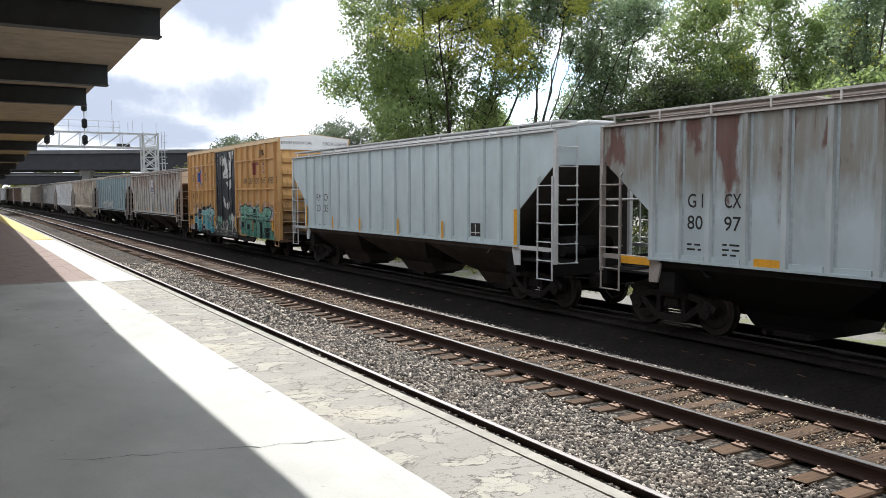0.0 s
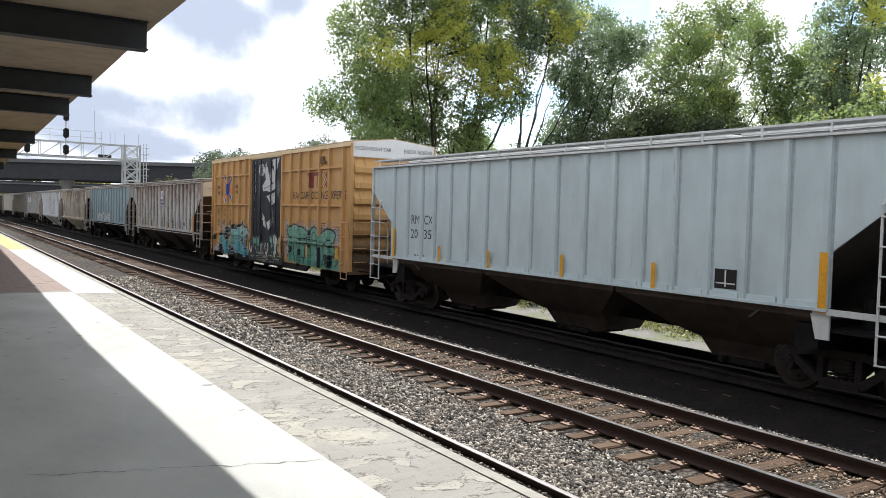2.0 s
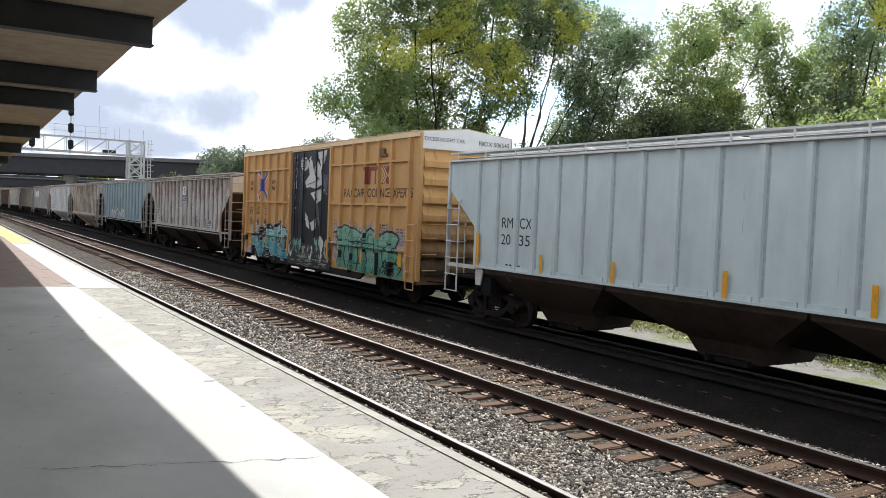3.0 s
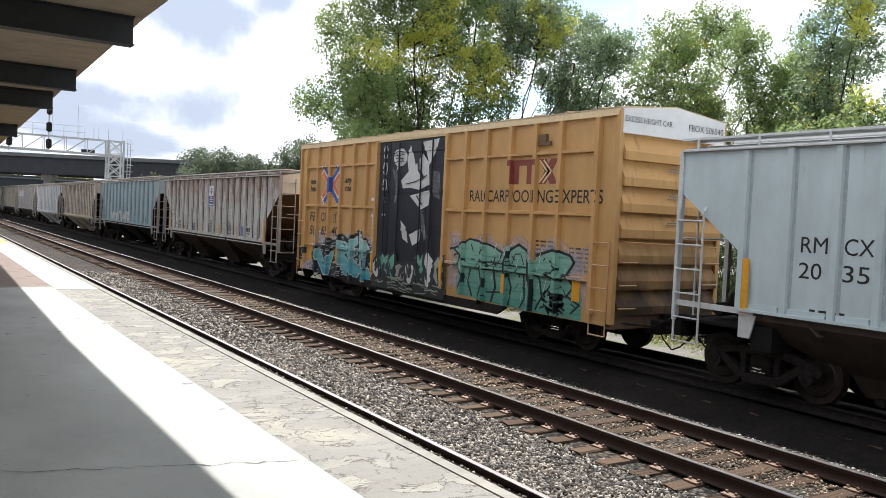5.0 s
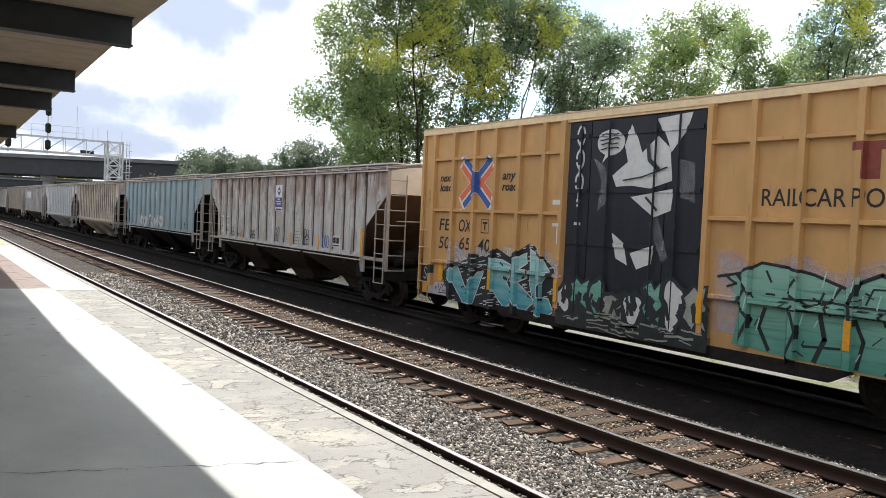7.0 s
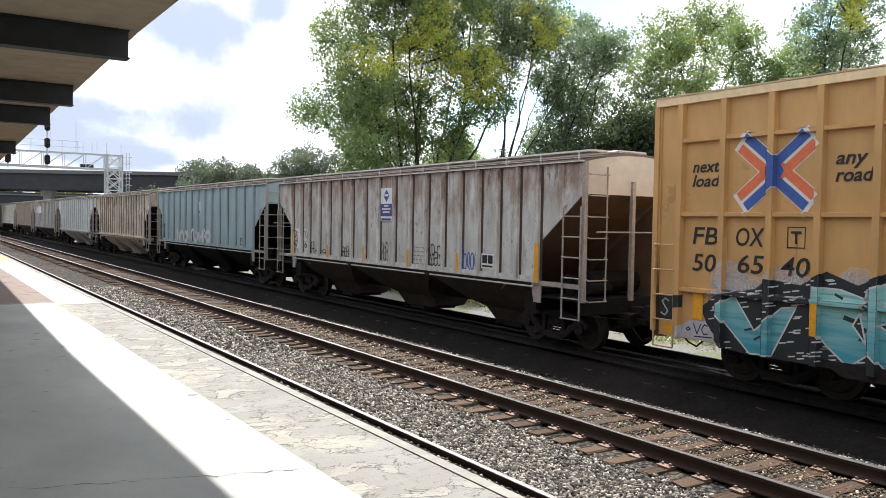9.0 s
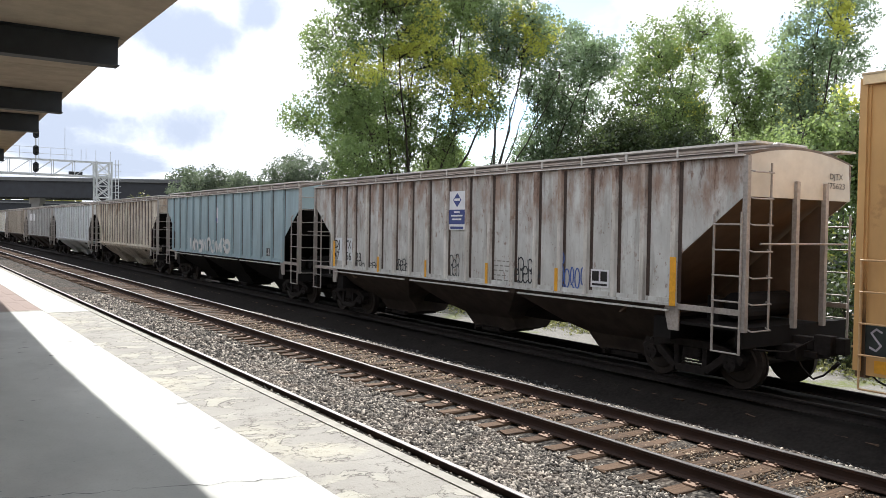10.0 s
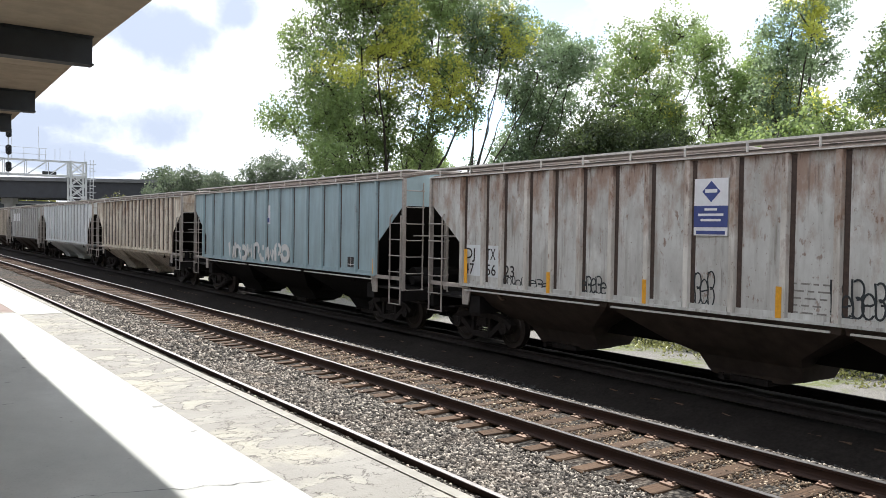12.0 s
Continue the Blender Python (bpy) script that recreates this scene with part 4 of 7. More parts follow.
        box(bm, -0.45, 0.45, y - length * 0.115, y + length * 0.115, eave + 0.22, eave + 0.31)
        bevel(bm, 0.03)
        part("hatch", bm, trim, car, "long roof loading hatch")
    rungs = {}
    for e in (1, -1):
        for s in (-1, 1):
            bm = bmesh.new()
            bar(bm, [(s * 1.5, e * Y(-0.03), 0), (s * 1.5, e * Y(-0.13), -0.03), (s * 0.98, e * Y(-0.13), -0.03), (s * 0.98, e * Y(-0.03), 0)], 0.014)
            rungs[e, s] = finish(bm, "rung", trim)
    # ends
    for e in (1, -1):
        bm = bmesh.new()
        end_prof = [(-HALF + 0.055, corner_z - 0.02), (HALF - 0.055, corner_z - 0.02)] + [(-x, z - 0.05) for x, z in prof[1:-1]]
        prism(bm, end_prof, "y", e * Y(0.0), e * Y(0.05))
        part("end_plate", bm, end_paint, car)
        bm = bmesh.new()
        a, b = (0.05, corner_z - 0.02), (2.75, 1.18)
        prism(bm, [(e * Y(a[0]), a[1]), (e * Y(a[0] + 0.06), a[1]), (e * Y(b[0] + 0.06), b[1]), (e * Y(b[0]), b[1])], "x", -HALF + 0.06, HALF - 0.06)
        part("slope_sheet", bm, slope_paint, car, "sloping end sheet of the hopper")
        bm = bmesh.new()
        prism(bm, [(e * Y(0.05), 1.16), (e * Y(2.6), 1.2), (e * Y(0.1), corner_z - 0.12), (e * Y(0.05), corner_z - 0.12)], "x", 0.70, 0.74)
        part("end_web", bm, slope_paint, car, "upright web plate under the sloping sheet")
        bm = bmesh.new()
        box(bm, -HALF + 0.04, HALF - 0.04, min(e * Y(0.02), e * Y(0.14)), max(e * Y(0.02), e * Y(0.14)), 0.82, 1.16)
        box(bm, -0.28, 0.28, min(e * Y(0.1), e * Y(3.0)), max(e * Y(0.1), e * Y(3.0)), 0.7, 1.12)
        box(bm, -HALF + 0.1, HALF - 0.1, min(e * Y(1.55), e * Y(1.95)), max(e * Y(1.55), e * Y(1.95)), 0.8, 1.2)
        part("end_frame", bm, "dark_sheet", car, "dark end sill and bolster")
        for x in (-0.16, 0.72, -HALF + 0.05):
            bm = bmesh.new()
            top = corner_z + 0.28 if abs(x) < 1 else eave
            box(bm, x - 0.045, x + 0.045, min(e * Y(-0.06), e * Y(0.03)), max(e * Y(-0.06), e * Y(0.03)), 1.1, top)
            part("end_post", bm, trim, car)
        bm = bmesh.new()
        bar(bm, [(-HALF + 0.3, e * Y(-0.12), 2.57), (HALF - 0.3, e * Y(-0.12), 2.57)], 0.018)
        part("crossover_rail", bm, trim, car)
        # ladders on the side and on the end
        for s in (-1, 1):
            bm = bmesh.new()
            x = s * (HALF + 0.02)
            bar(bm, [(x, e * Y(0.56), 0.72), (x, e * Y(0.56), 3.05), (x - s * 0.06, e * Y(0.56), 3.13)], 0.022)
            bar(bm, [(x, e * Y(0.02), 0.72), (x, e * Y(0.02), 3.1)], 0.022)
            for k in range(6):
                bar(bm, [(x + s * 0.03, e * Y(0.56), 0.74 + 0.43 * k), (x + s * 0.03, e * Y(0.02), 0.74 + 0.43 * k)], 0.015)
            part("side_ladder", bm, trim, car, "pale steel side ladder")
            if s > 0:
                continue
            bm = bmesh.new()
            bar(bm, [(s * 0.98, e * Y(-0.08), 1.1), (s * 0.98, e * Y(-0.08), eave - 0.1)], 0.02)
            rail = part("end_ladder", bm, trim, car, "pale steel end ladder")
            for k in range(7):
                z = 1.15 + 0.44 * k
                part("rung", rungs[e, s], None, rail, at=pose(0, 0, z))
            bm = bmesh.new()
            prism(bm, [(e * Y(cut_y - 0.02), sill - 0.1), (e * Y(cut_y + 0.3), sill - 0.1), (e * Y(cut_y + 0.2), 0.98), (e * Y(cut_y - 0.02), 0.98)], "x", s * HALF - s * 0.06 - 0.02, s * HALF - s * 0.06 + 0.02)
            part("bolster_gusset", bm, trim, car)
        # platform, air tank and brake gear under the slope sheet
        bm = bmesh.new()
        box(bm, -HALF + 0.1, HALF - 0.1, min(e * Y(0.16), e * Y(1.5)), max(e * Y(0.16), e * Y(1.5)), 1.10, 1.15)
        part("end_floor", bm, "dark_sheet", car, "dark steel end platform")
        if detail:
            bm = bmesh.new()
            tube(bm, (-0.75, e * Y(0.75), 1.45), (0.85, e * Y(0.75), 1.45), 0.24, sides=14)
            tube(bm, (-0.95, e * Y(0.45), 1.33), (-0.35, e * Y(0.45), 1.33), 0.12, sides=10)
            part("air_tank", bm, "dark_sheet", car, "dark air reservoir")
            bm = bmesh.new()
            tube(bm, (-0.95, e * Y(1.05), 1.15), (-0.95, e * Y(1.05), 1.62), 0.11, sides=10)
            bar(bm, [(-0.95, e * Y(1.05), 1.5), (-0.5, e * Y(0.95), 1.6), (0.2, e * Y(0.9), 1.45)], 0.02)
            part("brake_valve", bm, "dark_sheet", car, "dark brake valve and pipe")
    # discharge bays
    third = (length - 2 * cut_y) / 3
    for i in range(3):
        c = Y(cut_y + third * (i + 0.5))
        bm = bmesh.new()
        rings = []
        for front, back, hx, z in ((third * 0.5, third * 0.5, HALF - 0.05, sill - 0.03), (third * 0.49, third * 0.49, HALF - 0.07, sill - 0.17), (1.30, 1.38, 0.90, 0.75), (1.16, 0.84, 0.66, 0.56), (1.10, 0.78, 0.48, 0.30), (0.70, 0.70, 0.44, 0.20)):
            rings.append([bm.verts.new(p) for p in ((-hx, c - front, z), (hx, c - front, z), (hx, c + back, z), (-hx, c + back, z))])
        for a, b in zip(rings, rings[1:]):
            for k in range(4):
                bm.faces.new((a[k], a[(k + 1) % 4], b[(k + 1) % 4], b[k]))
        bm.faces.new(rings[-1])
        bay = part("discharge_bay", bm, bay_paint, car, "dark funnel-shaped discharge bay")
        bm = bmesh.new()
        box(bm, -0.56, 0.56, c - 0.5, c + 0.5, 0.14, 0.24)
        tube(bm, (-0.74, c + 0.3, 0.2), (-0.56, c + 0.3, 0.2), 0.05, sides=8)
        part("outlet_gate", bm, "truck", bay, "dark sliding outlet gate")
        if i:
            bm = bmesh.new()
            box(bm, -0.34, 0.34, c - third + 1.2, c - 1.2, 0.62, 1.2)
            part("centre_sill", bm, "dark_sheet", car, "dark sill between two bays")
        if not flange:
            continue
        bm = bmesh.new()
        box(bm, -HALF - 0.012, -HALF + 0.04, c - third * 0.46, c + third * 0.47, sill - 0.155, sill - 0.125)
        part("bay_flange", bm, "pale_rail", bay, "worn pale flange along the top of the bay")
    running_gear(car, (Y(1.45), -Y(1.45)), length)
    return car, Y


def reflectors(car, Y, spots, x=-HALF - 0.004):
    for u, z0, z1, w in spots:
        bm = bmesh.new()
        box(bm, x - 0.004, x, Y(u) - w / 2, Y(u) + w / 2, z0, z1)
        part("reflector", bm, "yellow", car, "yellow reflective strip")


def data_panel(car, Y, u, z, w=0.42, h=0.3, back="black", line="white_mark"):
    bm = bmesh.new()
    flat(bm, [(Y(u), z), (Y(u + w), z), (Y(u + w), z + h), (Y(u), z + h)], -HALF + 0.035)
    p = part("data_panel", bm, back, car, "small stencilled data panel")
    bm = bmesh.new()
    for a, b, c, d in ((0.47, 0.54, 0.1, 0.95), (0.06, 0.94, 0.24, 0.31)) if back == "black" else ((0.08, 0.45, 0.35, 0.9), (0.54, 0.92, 0.35, 0.9), (0.08, 0.92, 0.1, 0.22)):
        flat(bm, [(Y(u + w * a), z + h * c), (Y(u + w * b), z + h * c), (Y(u + w * b), z + h * d), (Y(u + w * a), z + h * d)], -HALF + 0.032)
    part("data_frame", bm, line, p)


def lines_of_text(car, Y, u, z, w, rows, gap=0.09, h=0.035, material="letter", x=-HALF + 0.04):
    """Small writing that cannot be read: plain bars."""
    bm = bmesh.new()
    rng = random.Random(int(u * 100 + z * 10))
    for r in range(rows):
        k = u + w
        while k > u + 0.1:
            n = rng.uniform(0.08, 0.22)
            flat(bm, [(Y(k), z - r * gap), (Y(k), z - r * gap + h), (Y(k - n), z - r * gap + h), (Y(k - n), z - r * gap)], x)
            k -= n + 0.06
    part("small_stencils", bm, material, car, "rows of small stencilled marks")


def boxcar():
    """A tall boxcar with outside posts and a plug door."""
    L, eave, sill = 15.5, 5.0, 0.72
    car = thing("boxcar", "tan-yellow high-cube boxcar with black painted door and graffiti", "freight car", "freight train cars")
    H = L / 2

    def Y(u):
        return u - H
    door = (6.18, 9.74)
    face = HALF - 0.055
    # side walls, split at the door so that it sits in a real opening
    for s in (-1, 1):
        for a, b, z0, z1 in ((0.0, door[0], sill, eave), (door[1], L, sill, eave), (door[0], door[1], sill, 0.86), (door[0], door[1], 4.86, eave)):
            bm = bmesh.new()
            box(bm, min(s * face, s * (face - 0.06)), max(s * face, s * (face - 0.06)), Y(a), Y(b), z0, z1)
            part("side_wall", bm, "tan", car)
        # lower sill that dips between the trucks
        bm = bmesh.new()
        prism(bm, [(Y(3.3), sill + 0.02), (Y(3.7), 0.52), (Y(11.8), 0.52), (Y(12.2), sill + 0.02)], "x", s * face - 0.03, s * face + 0.05)
        part("side_sill", bm, "truck", car, "dark grimy lower sill")
        bm = bmesh.new()
        prism(bm, [(Y(0), eave - 0.09), (Y(L), eave - 0.09), (Y(L), eave + 0.05), (Y(0), eave + 0.05)], "x", s * (HALF - 0.03) - 0.05, s * (HALF - 0.03) + 0.05)
        part("top_chord", bm, "tan_light", car, "pale tan eave rail")
    posts = BOX_POSTS
    bm = bmesh.new()
    prism(bm, [(-0.07, 0), (-0.055, 0.1), (0.055, 0.1), (0.07, 0)], "z", 0.92, eave - 0.09)
    for v in bm.verts:
        v.co = Vector((-v.co.y, v.co.x, v.co.z))
    post = finish(bm, "side_post", "tan")
    for i, u in enumerate(posts):
        wide = 1.2 if u == 9.86 else 1.0
        for s in (-1, 1):
            p = part("side_post", post, None, car, at=pose(s * face, Y(u), 0, 0, 0, 0 if s < 0 else 180))
            p.scale = (1, wide, 1)
    for z in BOX_BELTS:
        for a, b in zip(posts, posts[1:]):
            if (a, b) == (6.08, 9.86):
                continue
            if b - a < 0.3:
                continue
            bm = bmesh.new()
            prism(bm, [(-face, z - 0.045), (-face - 0.085, z - 0.03), (-face - 0.085, z + 0.03), (-face, z + 0.045)], "y", Y(a + 0.06), Y(b - 0.06))
            part("belt_rail", bm, "tan", car)
    # plug door of two leaves with rods
    for s in (-1,):
        d = None
        for a, b in ((6.20, 7.04), (7.06, 9.05), (9.07, 9.72)):
            bm = bmesh.new()
            box(bm, -face - 0.03, -face + 0.05, Y(a), Y(b), 0.88, 4.84)
            bevel(bm, 0.008)
            leaf = part("door", bm, "door_black", car, "black painted plug door leaf")
            d = leaf if b - a > 1 else d
            for z in DOOR_RIBS:
                bm = bmesh.new()
                box(bm, -face - 0.055, -face - 0.028, Y(a + 0.04), Y(b - 0.04), z - 0.04, z + 0.04)
                part("door_rib", bm, "door_black", leaf)
        for u in (6.75, 7.3, 8.5, 9.3):
            bm = bmesh.new()
            bar(bm, [(-face - 0.075, Y(u), 0.9), (-face - 0.075, Y(u), 4.8)], 0.022)
            part("lock_rod", bm, "door_black", d, "vertical door locking rod")
        bm = bmesh.new()
        box(bm, -HALF - 0.02, -face, Y(5.9), Y(9.96), 0.74, 0.86)
        part("door_track", bm, "tan_low", car, "lower door track")
        bm = bmesh.new()
        box(bm, -HALF - 0.0, -face, Y(6.0), Y(10.0), 4.86, 4.93)
        part("door_track", bm, "tan_light", car, "upper door track")
    bm = bmesh.new()
    box(bm, face - 0.05, face + 0.03, Y(6.36), Y(9.72), 0.88, 4.84)
    part("door", bm, "tan", car)
    # roof
    bm = bmesh.new()
    prof = [(-HALF - 0.02, eave + 0.04), (-HALF - 0.02, eave + 0.075), (0, eave + 0.24), (HALF + 0.02, eave + 0.075), (HALF + 0.02, eave + 0.04), (0, eave + 0.15)]
    prism(bm, prof, "y", Y(-0.02), Y(L + 0.02))
    for k in range(15):
        y = Y(0.5 + k * 1.035)
        prism(bm, [(-HALF - 0.02, eave + 0.07), (0, eave + 0.235), (HALF + 0.02, eave + 0.07), (HALF + 0.02, eave + 0.10), (0, eave + 0.265), (-HALF - 0.02, eave + 0.10)], "y", y - 0.05, y + 0.05)
    part("roof", bm, "galv_roof", car, "pale galvanised roof")
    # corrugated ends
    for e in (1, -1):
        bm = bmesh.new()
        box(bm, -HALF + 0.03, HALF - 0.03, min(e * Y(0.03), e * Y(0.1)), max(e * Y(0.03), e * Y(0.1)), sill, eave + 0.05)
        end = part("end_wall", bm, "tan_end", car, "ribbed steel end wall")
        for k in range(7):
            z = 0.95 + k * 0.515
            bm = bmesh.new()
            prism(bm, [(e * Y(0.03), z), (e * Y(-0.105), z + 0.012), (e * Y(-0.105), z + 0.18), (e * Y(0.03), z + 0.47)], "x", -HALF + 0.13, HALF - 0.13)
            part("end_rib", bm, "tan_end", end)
        bm = bmesh.new()
        prism(bm, [(-HALF + 0.07, 4.57), (HALF - 0.07, 4.57), (HALF - 0.07, eave + 0.05), (0, eave + 0.21), (-HALF + 0.07, eave + 0.05)], "y", e * Y(-0.06), e * Y(0.05))
        part("height_panel", bm, "white_panel", car, "white painted panel across the top of the end")
        for x in (-HALF + 0.06, HALF - 0.06):
            bm = bmesh.new()
            box(bm, x - 0.06, x + 0.06, min(e * Y(-0.05), e * Y(0.06)), max(e * Y(-0.05), e * Y(0.06)), 0.78, 5.0)
            part("corner_post", bm, "tan", car)
        bm = bmesh.new()
        box(bm, -HALF + 0.05, HALF - 0.05, min(e * Y(-0.04), e * Y(0.12)), max(e * Y(-0.04), e * Y(0.12)), 0.68, 1.0)
        part("end_sill", bm, "tan_low", car)
        bm = bmesh.new()
        bar(bm, [(-HALF + 0.2, e * Y(-0.14), 2.42), (HALF - 0.2, e * Y(-0.14), 2.36)], 0.016)
        part("crossover_rail", bm, "tan", car)
        for s in (-1, 1):
            bm = bmesh.new()
            x = s * (HALF + 0.03)
            ya, yb = e * Y(0.06), e * Y(0.52)
            for q in (ya, yb):
                bar(bm, [(x, q, 0.98), (x, q, 2.42)], 0.018)
            for k in range(4):
                bar(bm, [(x + s * 0.03, ya, 1.02 + k * 0.455), (x + s * 0.03, yb, 1.02 + k * 0.455)], 0.015)
            bar(bm, [(x, ya, 0.98), (x, ya, 0.52), (x, yb, 0.52), (x, yb, 0.98)], 0.016)
            part("side_ladder", bm, "ladder_tan", car, "short side ladder with a stirrup step")
            for k in range(3):
                bm = bmesh.new()
                z = 1.1 + k * 0.46
                bar(bm, [(s * 1.45, e * Y(-0.06), z), (s * 1.45, e * Y(-0.15), z), (s * 1.02, e * Y(-0.15), z), (s * 1.02, e * Y(-0.06), z)], 0.015)
                part("grab_iron", bm, "ladder_tan", car)
    bm = bmesh.new()
    box(bm, -0.3, 0.3, Y(0.2), Y(L - 0.2), 0.68, 1.0)
    for k in range(9):
        box(bm, -1.45, 1.45, Y(1.2 + k * 1.64) - 0.06, Y(1.2 + k * 1.64) + 0.06, 0.82, 1.02)
    part("underframe", bm, "truck", car, "dark steel underframe")
    bm = bmesh.new()
    tube(bm, (-0.9, Y(7.2), 0.62), (-0.9, Y(8.3), 0.62), 0.2, sides=12)
    part("air_tank", bm, "truck", car)
    running_gear(car, (Y(2.3), Y(L - 2.3)), L)

    # writing
    x = -HALF + 0.046
    painted_words("slogan", "RAILCAR POOLING EXPERTS", 0.40, Y(5.06), 3.17, "letter", car, "black painted slogan", 4.66)
    for words, u, z, wd in (("next", 14.70, 3.68, 0.58), ("load", 14.70, 3.43, 0.60), ("any", 12.03, 3.70, 0.5), ("road", 12.03, 3.44, 0.60)):
        lettering("motto", words, 0.29, (x, Y(u), z), "letter", car, "small black italic words", width=wd, shear=0.25, bold=0.006)
    for words, u, z, wd in (("FB", 14.68, 2.42, 0.54), ("OX", 13.77, 2.42, 0.54), ("50", 14.66, 1.95, 0.50), ("65", 13.73, 1.97, 0.50), ("40", 12.90, 1.97, 0.50)):
        lettering("reporting_mark", words, 0.43, (x, Y(u), z), "letter", car, "black stencilled car marks", width=wd, shear=0.12, bold=0.004)
    bm = bmesh.new()
    stroke(bm, [(Y(12.78), 2.42), (Y(12.48), 2.42), (Y(12.48), 2.74), (Y(12.78), 2.74)], 0.02, x, True)
    stroke(bm, [(Y(12.72), 2.66), (Y(12.54), 2.66)], 0.04, x - 0.001), stroke(bm, [(Y(12.63), 2.66), (Y(12.63), 2.48)], 0.04, x - 0.002)
    part("test_mark", bm, "letter", car, "small framed stencil mark")
    lettering("end_writing", "EXCESS HEIGHT CAR", 0.16, (-1.5, Y(-0.066), 4.8), "letter", car, "small black writing on the white panel", width=1.35, way=FRONT)
    lettering("end_writing", "FBOX 506540", 0.19, (0.35, Y(-0.066), 4.78), "letter", car, "small black writing on the white panel", width=1.1, way=FRONT)
    for z in (3.98, 3.42, 2.88):
        bm = bmesh.new()
        for r, w in enumerate((0.1, 0.34, 0.42)):
            box(bm, -w / 2, w / 2, Y(-0.11), Y(-0.105), z - r * 0.05, z - r * 0.05 + 0.022)
        part("end_stencil", bm, "dull_stencil", car, "small faded stencil lines")
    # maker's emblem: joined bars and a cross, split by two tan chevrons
    bm = bmesh.new()
    for quad in (((3.56, 4.13), (2.46, 4.13), (2.46, 4.0), (3.56, 4.0)), ((3.36, 4.0), (3.12, 4.0), (3.12, 3.58), (3.36, 3.58)), ((2.84, 4.0), (2.60, 4.0), (2.60, 3.58), (2.84, 3.58)),
                 ((2.43, 4.13), (2.18, 4.13), (1.78, 3.58), (2.03, 3.58)), ((2.03, 4.13), (1.78, 4.13), (2.18, 3.58), (2.43, 3.58))):
        spray_on(bm, [(Y(u), z) for u, z in quad], 0.001)
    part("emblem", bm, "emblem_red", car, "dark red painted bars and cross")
    bm = bmesh.new()
    for u in (2.40, 2.26):
        spray_line(bm, [(Y(u), 4.10), (Y(u - 0.26), 3.855), (Y(u), 3.61)], 0.045, 0.003)
    part("emblem_chevron", bm, "tan_light", car)
    # the crossed emblem: four arms, each of a blue and an orange band with a pale line between
    cy, cz = Y(13.03), 3.64
    for k, (mat, side, wd, lab) in enumerate((("arrow_white", 0.0, 0.40, "pale outline of the crossed emblem"), ("emblem_orange", 1.0, 0.16, "orange bands of the crossed emblem"), ("arrow_blue", -1.0, 0.16, "blue bands of the crossed emblem"))):
        bm = bmesh.new()
        for j, (sy, sz) in enumerate(((1, 1), (-1, 1), (1, -1), (-1, -1))):
            d = Vector((sy * 0.62, sz * 0.50)).normalized()
            nrm = Vector((sy * abs(d.y), -sz * abs(d.x))) * 0.105 * side
            a = Vector((cy, cz)) + d * 0.05 + nrm
            b = Vector((cy, cz)) + d * 0.74 + nrm
            spray_line(bm, [tuple(a), tuple(b)], wd, 0.001 + 0.002 * k + 0.0004 * j)
        part("crossed_emblem", bm, mat, car, lab)
    bm = bmesh.new()
    spray_on(bm, [(cy - 0.15, cz), (cy, cz + 0.26), (cy + 0.15, cz), (cy, cz - 0.26)], 0.008)
    part("emblem_diamond", bm, "arrow_blue", car)
    bm = bmesh.new()
    for u, z, w, h in ((10.2, 3.13, 0.36, 0.10), (10.18, 2.66, 0.32, 0.07), (9.98, 2.3, 0.10, 0.34)):
        spray_on(bm, [(Y(u), z), (Y(u - w), z), (Y(u - w), z + h), (Y(u), z + h)], 0.001)
    part("notice", bm, "white_mark", car, "small white notice stickers")
    # placards and small stencils
    bm = bmesh.new()
    box(bm, -HALF - 0.01, -face, Y(2.02), Y(2.6), 4.42, 4.5)
    box(bm, -HALF - 0.02, -face, Y(2.15), Y(2.4), 4.5, 4.66)
    part("placard_holder", bm, "tan_low", car)
    lines_of_text(car, Y, 0.7, 2.2, 0.6, 6, x=-face - 0.004)
    lines_of_text(car, Y, 1.8, 2.3, 0.6, 4, x=-face - 0.004)
    reflectors(car, Y, [(1.02, 1.12, 1.60, 0.24), (14.49, 1.09, 1.57, 0.22)], -BOX_FACE - 0.016)
    reflectors(car, Y, [(3.4, 1.05, 1.5, 0.11), (6.08, 1.1, 1.6, 0.11), (9.86, 1.05, 1.55, 0.1), (12.24, 1.08, 1.58, 0.11)], -BOX_FACE - 0.118)
    graffiti(car, Y)
    return car


def clip(pts, axis, lo, hi):
    """The part of a flat outline with lo <= coordinate <= hi."""
    for bound, sign in ((lo, 1), (hi, -1)):
        out = []
        for p, q in zip(pts, pts[1:] + pts[:1]):
            a, b = (p[axis] - bound) * sign, (q[axis] - bound) * sign
            if a >= 0:
                out.append(p)
            if (a < 0) != (b < 0):
                t = a / (a - b)
                out.append((p[0] + (q[0] - p[0]) * t, p[1] + (q[1] - p[1]) * t))
        pts = out
        if len(pts) < 3:
            return []
    return pts


